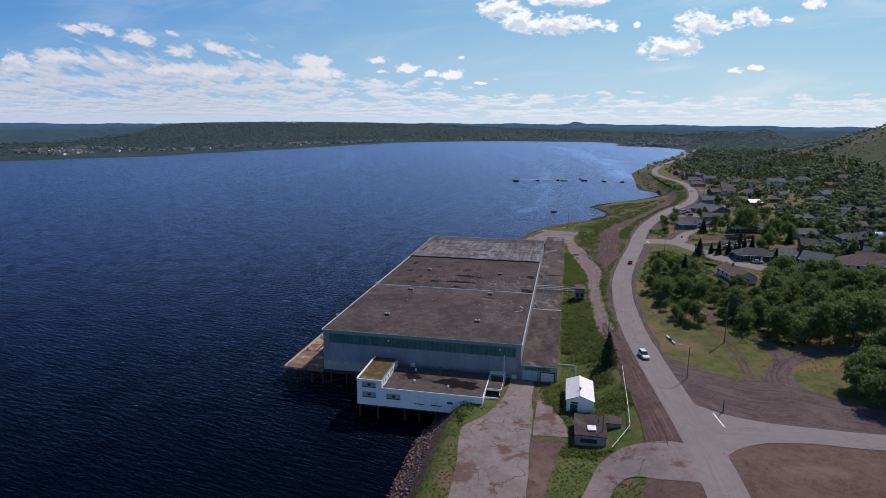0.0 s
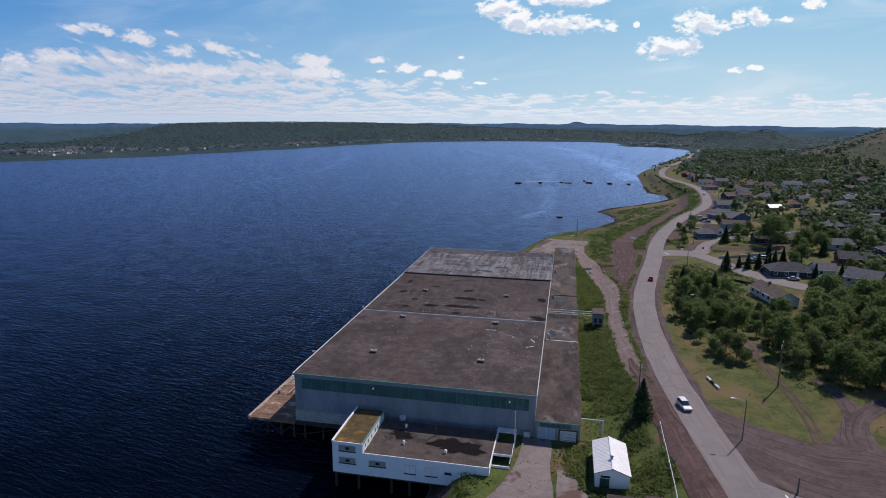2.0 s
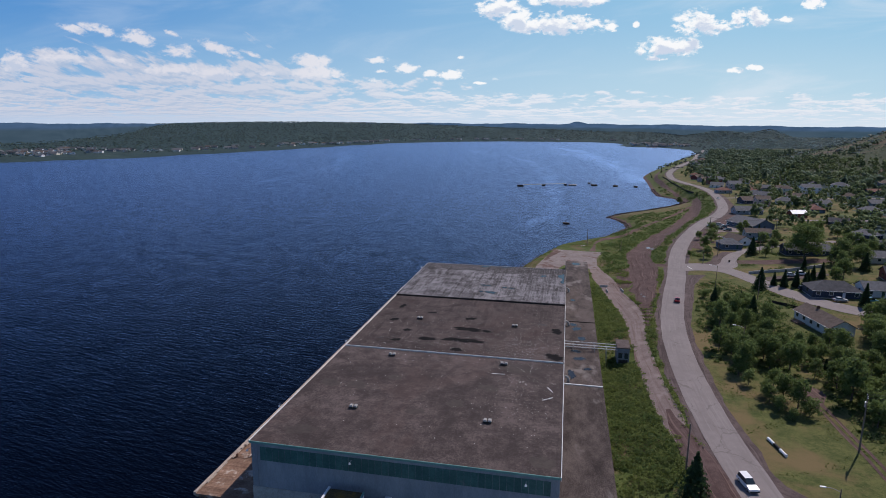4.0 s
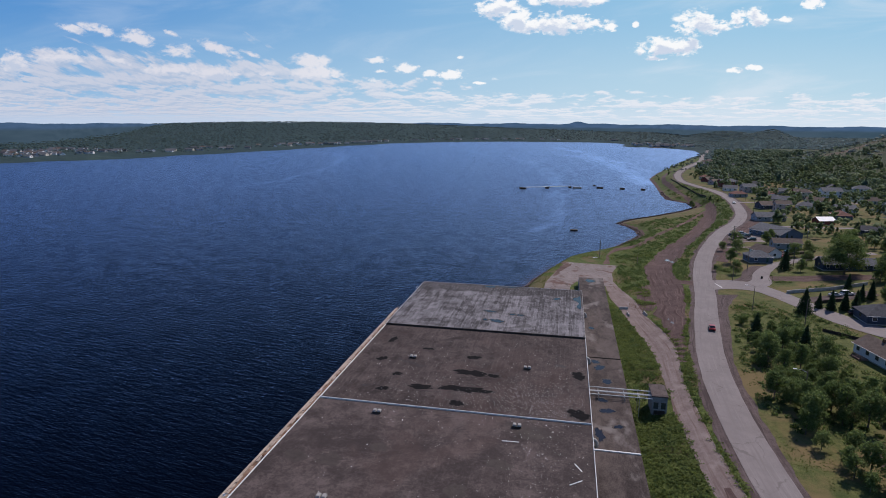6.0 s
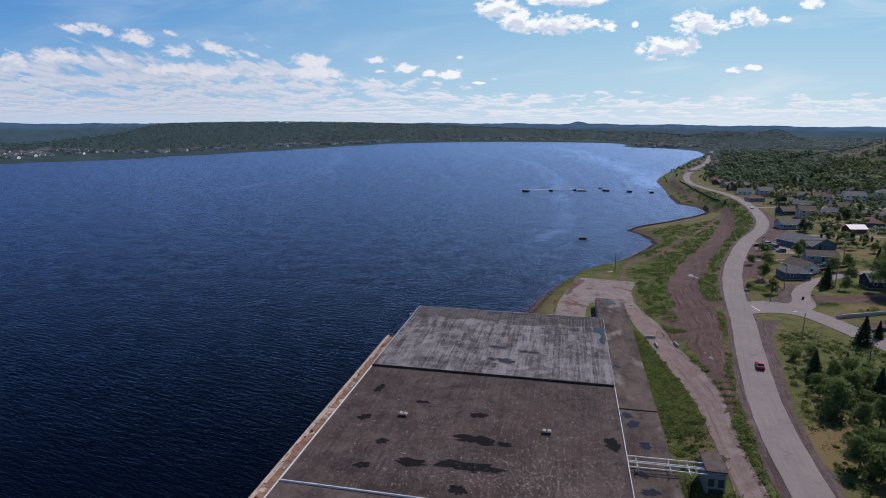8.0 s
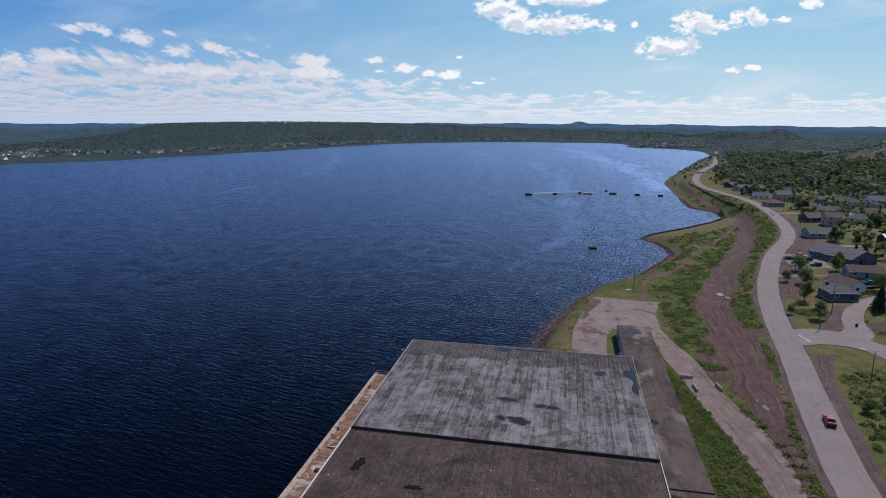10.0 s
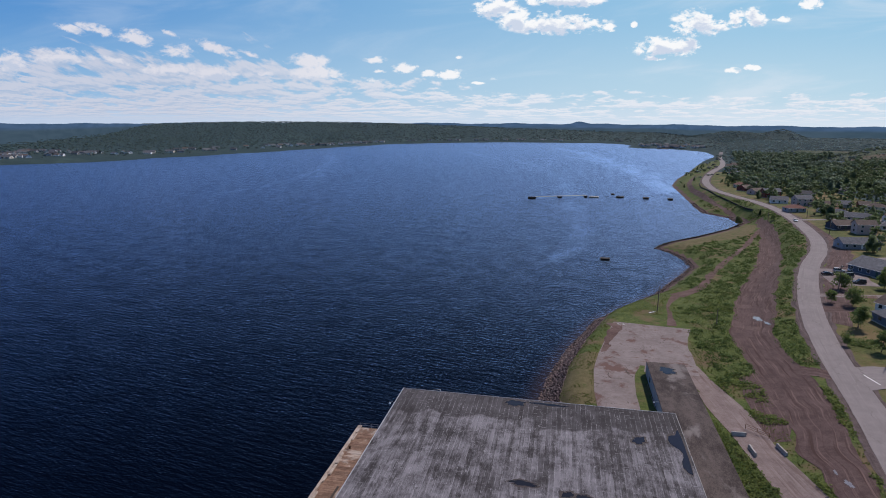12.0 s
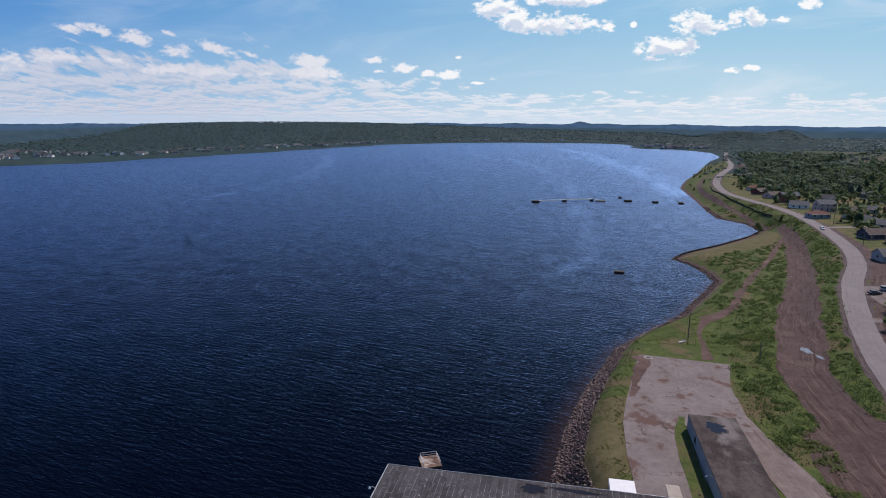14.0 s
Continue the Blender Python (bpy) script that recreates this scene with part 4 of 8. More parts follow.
def surface_strip(name, base, rough=0.92):
    """Felt laid in strips: tone by strip, grime along the run, bleached patches."""
    m = bpy.data.materials.new(name)
    m.use_nodes = True
    n = Nodes(m.node_tree)
    geo = n.add("ShaderNodeNewGeometry")
    at = geo.outputs["Position"]
    x, y, z = n.split(at)[:3]
    lane = n.math("FLOOR", n.math("DIVIDE", x, base["lane"]))
    piece = n.math("FLOOR", n.math("ADD", n.math("DIVIDE", y, 9.0), n.math("MULTIPLY", lane, 0.37)))
    white = n.add("ShaderNodeTexWhiteNoise")
    n.put(white.inputs["Vector"], n.joined(lane, piece, 0.0))
    tone = white.outputs["Value"]
    streak = n.noise(n.mapped(at, (2.2, 0.09, 1)), 1.0, 4.0, 0.6)
    broad = n.noise(at, base["spread"], 6.0, 0.66, 0.6)
    blotch = n.ramp(n.noise(n.joined(n.math("MULTIPLY", lane, base["lane"]), n.math("MULTIPLY_ADD", y, 0.3, n.math("MULTIPLY", tone, 0.8))), 0.16, 3.0, 0.6), 0.56, 0.66)
    fine = n.noise(n.mapped(at, base["grain"]), 7.5, 2.0, 0.7)
    fac = n.math("ADD", n.math("MULTIPLY", tone, base["piece"]), n.math("ADD", n.math("MULTIPLY", streak, base["streak"]), n.math("ADD", n.math("MULTIPLY", broad, base["broad"]), n.math("ADD", n.math("MULTIPLY", n.noise(at, 0.35, 4.0, 0.65), base["patch"]), n.math("MULTIPLY_ADD", n.noise(n.mapped(at, base["grain"]), 1.9, 3.0, 0.7), base["mid"], n.math("MULTIPLY", fine, base["grit"]))))))
    colour = n.mix(n.ramp(fac, base["low"], base["low"] + 0.46), base["dark"], base["light"])
    colour = n.mix(n.math("MULTIPLY", blotch, base["blotch"]), colour, base["dark"])
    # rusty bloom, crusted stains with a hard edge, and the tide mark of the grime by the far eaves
    colour = n.mix(n.math("MULTIPLY", n.ramp(n.noise(n.mapped(at, (1, 0.7, 1)), 0.045, 5.0, 0.7, 0.4), 0.50, 0.62), base["bloom"]), colour, base["rust"])
    colour = n.mix(n.math("MULTIPLY", n.ramp(n.noise(at, 0.17, 7.0, 0.72, 0.5), 0.58, 0.61), base["crust"]), colour, base["dark"])
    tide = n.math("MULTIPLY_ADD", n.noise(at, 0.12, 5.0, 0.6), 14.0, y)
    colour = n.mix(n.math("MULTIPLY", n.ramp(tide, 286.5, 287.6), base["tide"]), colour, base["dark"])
    # pale lines of the laps
    edge = n.math("ABSOLUTE", n.math("SUBTRACT", n.math("FRACT", n.math("DIVIDE", x, base["lane"])), 0.5))
    lap = n.math("MULTIPLY", n.ramp(edge, base["thin"], 0.49), n.ramp(n.noise(at, 0.35, 5.0, 0.7), 0.40, 0.62))
    colour = n.mix(n.math("MULTIPLY", lap, base["lap"]), colour, base["pale"])
    # joints across the run and pale scuffs
    across = n.math("ABSOLUTE", n.math("SUBTRACT", n.math("FRACT", n.math("ADD", n.math("DIVIDE", y, 3.0), n.math("MULTIPLY", lane, 0.37))), 0.5))
    colour = n.mix(n.math("MULTIPLY", n.math("MULTIPLY", n.ramp(across, 0.482, 0.495), n.ramp(n.noise(at, 0.3, 4.0), 0.45, 0.62)), base["lap"] * 0.8), colour, base["pale"])
    colour = n.mix(n.math("MULTIPLY", n.ramp(n.noise(n.mapped(at, (1.6, 0.5, 1)), 1.2, 4.0, 0.7), 0.60, 0.70), base["lap"] * 0.55), colour, base["pale"])
    # standing damp
    damp = n.ramp(n.noise(n.mapped(at, (0.8, 1.3, 1)), 0.085, 4.0, 0.5, 0.5), 0.66, 0.72)
    colour = n.mix(n.math("MULTIPLY", damp, 0.7), colour, base["damp"])
    shader = n.add("ShaderNodeBsdfPrincipled")
    n.put(shader.inputs["Base Color"], colour)
    n.put(shader.inputs["Roughness"], n.math("MULTIPLY_ADD", damp, -0.25, rough))
    shader.inputs["Specular IOR Level"].default_value = base["sheen"]
    relief = n.add("ShaderNodeBump")
    relief.inputs["Strength"].default_value, relief.inputs["Distance"].default_value = 0.5, 0.05
    n.put(relief.inputs["Height"], fine)
    n.put(shader.inputs["Normal"], relief.outputs[0])
    n.put(n.add("ShaderNodeOutputMaterial").inputs["Surface"], shader.outputs[0])
    return m


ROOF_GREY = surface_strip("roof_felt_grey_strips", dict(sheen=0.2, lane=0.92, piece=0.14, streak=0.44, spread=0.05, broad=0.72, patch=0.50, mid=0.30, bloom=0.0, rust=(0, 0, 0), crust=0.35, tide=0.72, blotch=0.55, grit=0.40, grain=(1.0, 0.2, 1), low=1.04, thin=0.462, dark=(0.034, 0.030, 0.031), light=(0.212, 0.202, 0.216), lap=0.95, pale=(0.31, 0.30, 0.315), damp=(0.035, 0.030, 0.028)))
ROOF_DARK = surface_strip("roof_felt_dark_strips", dict(sheen=0.2, broad=0.95, lane=1.05, piece=0.10, streak=0.25, spread=0.05, patch=0.70, mid=0.60, bloom=0.35, rust=(0.060, 0.036, 0.031), crust=0.55, tide=0.0, blotch=0.4, grit=1.25, grain=(1.0, 0.45, 1), low=1.68, thin=0.45, dark=(0.026, 0.019, 0.018), light=(0.086, 0.066, 0.062), lap=0.3, pale=(0.2, 0.185, 0.175), damp=(0.02, 0.018, 0.02)))
ROOF_BROWN = surface_strip("roof_felt_brown_strips", dict(sheen=0.2, broad=0.95, lane=2.1, piece=0.05, streak=0.16, spread=0.075, patch=0.75, mid=0.60, bloom=0.35, rust=(0.082, 0.054, 0.048), crust=0.55, tide=0.0, blotch=0.25, grit=1.25, grain=(1, 1, 1), low=1.70, thin=0.475, dark=(0.037, 0.028, 0.027), light=(0.112, 0.088, 0.083), lap=0.18, pale=(0.20, 0.165, 0.15), damp=(0.030, 0.020, 0.017)))
warehouse()

PUDDLE = glass_material("standing_water", (0.012, 0.012, 0.014), 0.15)
for node in PUDDLE.node_tree.nodes:
    if node.type == "BSDF_PRINCIPLED":
        node.inputs["Specular IOR Level"].default_value = 0.2


DAMP = surface("damp_felt", (0.030, 0.022, 0.019), (0.060, 0.046, 0.041), 0.8, 0.8, 0.2, 10)


TAR = surface("tarred_patch", (0.008, 0.008, 0.009), (0.016, 0.014, 0.015), 0.9, 0.9, 0.2, 8, spec=0.04)


def puddle(x, y, z, w, d, seed, label="dark pool of rainwater on the roof", lie=False, outline=None, fill=None):
    """A flat pool with a ragged edge and a rim of damp round it."""
    rng = np.random.default_rng(seed)
    k = np.linspace(0, 2 * np.pi, 48, endpoint=False)
    r = 1 + 0.22 * np.sin(2 * k + rng.uniform(0, 6)) + 0.14 * np.sin(5 * k + rng.uniform(0, 6)) + 0.10 * np.sin(9 * k + rng.uniform(0, 6)) + rng.normal(0, 0.05, 48)
    ring = [(x + w / 2 * a * math.cos(t), y + d / 2 * a * math.sin(t)) for a, t in zip(r, k)] if outline is None else outline
    water = None
    for name, grow_by, drop in (("puddle", 0.0, 0.0), ("damp_rim", 0.42, 0.008)):
        if lie and water:
            break
        bm = bmesh.new()
        verts = []
        for a, b in ring:
            far = math.hypot(a - x, b - y) + 1e-6
            s = 1 + grow_by * rng.uniform(0.7, 1.3) / far
            a, b = x + (a - x) * s, y + (b - y) * s
            verts.append(bm.verts.new((a, b, gz(a, b) + 0.13 if lie else z - drop)))
        bm.faces.new(verts)
        if water is None:
            water = tagged(part("puddle", bm, fill or PUDDLE), label, "puddle", "puddles")
        else:
            part(name, bm, DAMP, water, "dark damp rim")


for i, (x, y, w, d) in enumerate([(-34, 252, 4.2, 2.2), (-37.4, 252.4, 1.4, 1.6), (-27.8, 258.7, 1.9, 1.5), (-30.1, 258.9, 1.6, 1.5), (-17.6, 278, 2.4, 2.2), (-40.5, 288.0, 4.6, 2.0), (-34, 288.7, 7.5, 0.9), (-37, 260.5, 4.6, 1.2)]):
    puddle(x, y, ROOF + 0.322 + 0.012 * (i % 2), w, d, i)
puddle(-10.9, 276, ROOF + 0.33, 0, 0, 19, outline=[(-12.5, 279.1), (-12.2, 280.6), (-11.6, 281.1), (-10.9, 281.2), (-10.6, 282.6), (-10.2, 283.5), (-10.0, 281), (-9.95, 278.2), (-10.0, 275.5), (-10.0, 273), (-10.1, 270), (-10.2, 268.4),
                                                   (-10.9, 269.0), (-11.4, 270.4), (-11.3, 272.2), (-10.8, 273.6), (-10.7, 275), (-11.0, 276.2), (-11.8, 277.1), (-12.3, 278)])
for i, (x, y, w, d) in enumerate([(-35.6, 206.2, 8.6, 3.0), (-45.2, 205.4, 5.4, 1.8), (-35.2, 215.0, 6.6, 3.0), (-30.4, 214.4, 3, 1.4), (-36.2, 199.4, 2.2, 2.6), (-36.4, 224.2, 2.6, 2.2), (-11.8, 199.6, 3.4, 3.8), (-11.6, 218.5, 2.8, 3.4),
                                  (-52, 211, 2.2, 1.4), (-58, 219, 2.0, 2.4), (-48.5, 227.5, 2.2, 1.3), (-59, 232, 1.8, 3.2), (-53, 203, 2.0, 2.0)]):
    puddle(x, y, ROOF - 0.035 + 0.012 * (i % 2), w * 1.12, d * 1.12, 20 + i, "wet dark patch on the brown roof", fill=TAR)
for i, (x, y, w, d) in enumerate([(-53.6, 174.4, 4.6, 2.6), (-59.6, 174.2, 3.4, 3.0), (-57.2, 153.6, 5.4, 2.6), (-12.6, 151.6, 3.0, 3.6), (-46.5, 179.8, 3.0, 1.6), (-38, 165, 2.6, 1.8), (-25.2, 178.7, 4.4, 2.0), (-20.8, 189.6, 5.0, 2.6), (-31, 170, 2.2, 3.4)]):
    puddle(x, y, ROOF + 0.022 + 0.012 * (i % 2), w, d, 80 + i, "dark damp stain on the brown felt roof", fill=DAMP)
for i, (x, y, w, d) in enumerate([(-6.7, 241.0, 2.4, 2.0), (-5.8, 237.2, 2.8, 2.8), (-4.4, 228.8, 2.6, 2.4), (-6.1, 218.4, 2.6, 1.8), (-5.3, 213.2, 2.8, 2.2), (-7.4, 202.4, 1.8, 4.6), (-3.4, 206.4, 2.2, 1.2), (-5.2, 325.5, 4.2, 3.6), (-6.8, 268, 1.4, 2.4)]):
    puddle(x, y, 10.64, w, d, 40 + i, "wet patch on the annex roof")


def annex():
    a = thing("annex", "long low grey annex along the warehouse", "building")
    x0, x1, y0, y1, top, base = -9.58, -0.2, 147.4, 330.6, 10.6, 5.8
    south = part("wall", block(x0, x1, y0, y0 + 0.3, base, top - 0.12), WALL_GREY, a, "grey end wall with two doors")
    part("wall", block(x1 - 0.3, x1, y0 + 0.303, y1 - 0.303, base, top - 0.12), WALL_GREY, a)
    part("wall", block(x0, x1, y1 - 0.3, y1, base, top - 0.12), WALL_GREY, a)
    part("wall", block(x0, x0 + 0.3, Y1 + 0.2, y1 - 0.303, base, top - 0.12), WALL_BLUE, a)
    for ya, yb in ((y0 - 0.12, 196.2), (196.2, 244.0), (244.0, y1 + 0.1)):
        part("roof", block(x0 - (0.1 if ya > 244.5 else 0), x1 + 0.15, ya + 0.003, yb - 0.003, top - 0.2, top + (0.02 if ya < 150 else 0.0)), ROOF_ANNEX, a, "dark stained felt roof")
    part("curb", block(x0 + 0.4, x1 + 0.1, 196.0, 196.4, top - 0.05, top + 0.22, 0.03), TRIM_WHITE, a, "pale metal curb")
    part("curb", block(x0 + 0.4, x1 + 0.1, 243.8, 244.1, top - 0.05, top + 0.2, 0.03), WOOD_DARK, a)
    part("roof_edge", block(x0, x1 + 0.2, y0 - 0.24, y0 - 0.12, top - 0.28, top + 0.06, 0.02), TRIM_GREEN, a, "faded green roof edge")
    panels(south, -8.5, -2.0, y0 - 0.003, 9.35, 10.28, 6)
    door = part("door", block(-9.05, -5.3, y0 - 0.07, y0 - 0.003, base + 0.2, 9.2), DOOR_BLUE, a, "pale blue double door")
    part("door_leaf", block(-7.2, -7.1, y0 - 0.1, y0 - 0.072, base + 0.25, 9.15), TRIM_WHITE, door)
    gate = part("garage_door", block(-4.35, -0.95, y0 - 0.06, y0 - 0.003, base + 0.2, 8.9), WALL_GREY, a, "pale grey roller door")
    for k in range(4):
        part("slat", block(-4.3, -1.0, y0 - 0.085, y0 - 0.062, base + 0.3 + k * 0.72, base + 0.92 + k * 0.72, 0.01), TRIM_WHITE, gate)
    part("door_frame", block(-4.6, -0.7, y0 - 0.1, y0 - 0.003, 8.92, 9.15), WOOD_DARK, a)
    for x in (-4.6, -0.92):
        part("door_frame", block(x, x + 0.22, y0 - 0.1, y0 - 0.003, base, 8.917), WOOD_DARK, a)
    for y in (300, 322):
        part("window", block(x0 - 0.06, x0 - 0.003, y, y + 1.2, 8.3, 9.6), GLASS, a)


WALL_GREY = surface("grey_block_wall", (0.20, 0.20, 0.195), (0.31, 0.31, 0.30), 0.4, 0.85, 0.3, 14, (0.14, 0.13, 0.12), 0.3, (0.58, 0.75), (1, 1, 0.4))
DOOR_BLUE = surface("pale_blue_door", (0.26, 0.34, 0.43), (0.36, 0.44, 0.53), 0.8, 0.6, 0.1, 8)
ROOF_ANNEX = surface("annex_felt", (0.026, 0.019, 0.018), (0.105, 0.084, 0.077), 0.16, 0.93, 0.5, 34, (0.165, 0.145, 0.138), 0.12, (0.54, 0.66), (1, 0.5, 1), spec=0.2)
annex()


def roof_vent(x, y, z):
    v = thing("roof_vent", "small metal roof vent with a pale hood", "vent", (x, y, z), 0, "roof vents")
    part("curb", block(-0.78, 0.78, -0.42, 0.42, 0, 0.4), WOOD_DARK, v)
    for sx in (-0.45, 0.45):
        bm = block(sx - 0.36, sx + 0.36, -0.48, 0.48, 0.4, 0.7)
        for vert in bm.verts:
            if vert.co.z > 0.65:
                vert.co.x = sx + (vert.co.x - sx) * 0.75
                vert.co.y *= 0.8
        part("hood", bm, TRIM_DULL, v)
    return v


first_vent = roof_vent(-50.5, 163.8, ROOF)
for x, y in ((-23.5, 163.5), (-50.7, 192), (-23.3, 192)):
    copy_thing(first_vent, pose(x, y, ROOF))
for x, y in ((-50.8, 221), (-23.2, 220)):
    copy_thing(first_vent, pose(x, y, ROOF - 0.08))


def duct(x, y, z):
    """A curved sheet-metal hood that comes out of the wall over the annex roof."""
    d = thing("duct_hood", "curved pale metal duct hood on the annex roof", "duct", (x, y, z), 0, "duct hoods")
    bm = bmesh.new()
    rings = []
    for k in range(7):
        t = k / 6 * math.pi / 2
        c = Vector((0.9 * math.sin(t) - 0.2, 0, 0.9 * math.cos(t) + 0.55))
        along = Vector((math.cos(t), 0, -math.sin(t)))
        up = along.cross(Vector((0, 1, 0)))
        rings.append([bm.verts.new(c + 0.34 * (math.cos(a) * up + math.sin(a) * Vector((0, 1, 0)))) for a in np.linspace(0, 2 * math.pi, 12, endpoint=False)])
    for ra, rb in zip(rings[:-1], rings[1:]):
        for i in range(12):
            bm.faces.new((ra[i], ra[(i + 1) % 12], rb[(i + 1) % 12], rb[i]))
    bm.faces.new(rings[0])
    part("elbow", bm, TRIM_DULL, d, smooth=True)
    part("mouth", bar((0.7, 0, 0.56), (0.7, 0, 0.0), 0.38, 0.38, 12), TRIM_DULL, d)
    return d


first_duct = duct(-8.9, 197.6, 10.6)
for y in (239.5, 278.5):
    copy_thing(first_duct, pose(-8.9, y, 10.6))


def roof_litter():
    """Pale droppings and bits of litter strewn over the roof, thickest by the second bay's south edge."""
    rng = np.random.default_rng(3)
    spots = []
    for n, cx, cy, sx, sy in ((330, -22, 205, 9, 5), (110, -19, 183, 4, 9), (1050, -32, 213, 17, 11), (420, -26, 205, 12, 4), (330, -40, 204, 13, 4), (40, -14, 218, 2, 2), (60, -40, 175, 12, 12), (90, -18, 200, 5, 2), (130, -16.5, 178, 3.5, 11), (600, -20, 203, 7, 4)):
        spots.append(np.stack([rng.normal(cx, sx, n), rng.normal(cy, sy, n)], -1))
    p = np.concatenate(spots)
    p = np.concatenate([p, np.stack([rng.normal(-20, 5, 90), rng.normal(182, 9, 90)], -1), np.stack([rng.uniform(-60, -12, 60), rng.uniform(152, 230, 60)], -1)])
    p = p[(p[:, 0] > X0 + 1) & (p[:, 0] < X1 - 1) & (p[:, 1] > Y0 + 1) & (p[:, 1] < SEAMS[2] - 1) & (abs(p[:, 1] - SEAMS[1]) > 0.5)]
    z = np.where(p[:, 1] < SEAMS[1], ROOF + 0.02, ROOF - 0.06)
    size = rng.uniform(0.022, 0.06, len(p)) * np.where(rng.random(len(p)) < 0.12, 1.7, 1) * np.where((p[:, 1] < SEAMS[1]) & (rng.random(len(p)) < 0.4), 1.4, 1)
    k = np.linspace(0, 2 * np.pi, 5, endpoint=False)
    ring = np.stack([np.cos(k), np.sin(k), np.zeros(5)], -1)[None] * size[:, None, None] + np.concatenate([p, z[:, None]], -1)[:, None]
    tip = np.concatenate([p, (z + size * 0.8)[:, None]], -1)[:, None]
    points = np.concatenate([ring, tip], 1).reshape(-1, 3)
    base = np.arange(len(p))[:, None] * 6
    faces = np.concatenate([np.stack([base[:, 0] + i, base[:, 0] + (i + 1) % 5, base[:, 0] + 5], -1) for i in range(5)])
    tagged(soup("roof_litter", points, faces, PAINT_LINE), "pale droppings and litter strewn over the roof", "litter", kind="stuff")
    for x, y, turn, length in ((-12.6, 176, 40, 2.6), (-12.2, 180.5, 118, 2.4), (-24, 186.5, 3, 3.0)):
        board = part("loose_board", block(-length / 2, length / 2, -0.09, 0.09, 0, 0.06), TRIM_WHITE)
        board.matrix_world = pose(x, y, ROOF + 0.03, 0, 0, turn)
        tagged(board, "pale loose board lying on the roof", "board", "loose boards")


roof_litter()


def wall_lamp(x, y, z, turn, reach=1.0):
    l = thing("wall_lamp", "small pale flood lamp on a bent arm at the roof edge", "lamp", (x, y, z), turn, "wall lamps")
    bm = rod(bmesh.new(), (0, 0, 0), (reach * 0.6, 0, 0.25), 0.05)
    part("arm", rod(bm, (reach * 0.6, 0, 0.25), (reach, 0, 0.12), 0.05), METAL_GREY, l)
    part("head", bar((reach + 0.1, 0, 0.2), (reach + 0.1, 0, -0.12), 0.08, 0.24, 10), METAL_WHITE, l)
    return l


for x, y, turn in ((X0 - 0.4, 162, 180), (X0 - 0.4, 284, 180), (X0 - 0.4, 200, 180), (-45, Y0 - 0.3, 270), (-15, Y0 - 0.3, 270), (-63.6, Y0 - 0.3, 230)):
    wall_lamp(x, y, ROOF - 0.3 if y > Y0 else ROOF - 1.3, turn)
wall_lamp(-9.6, 308, 9.9, 180, 0.9)


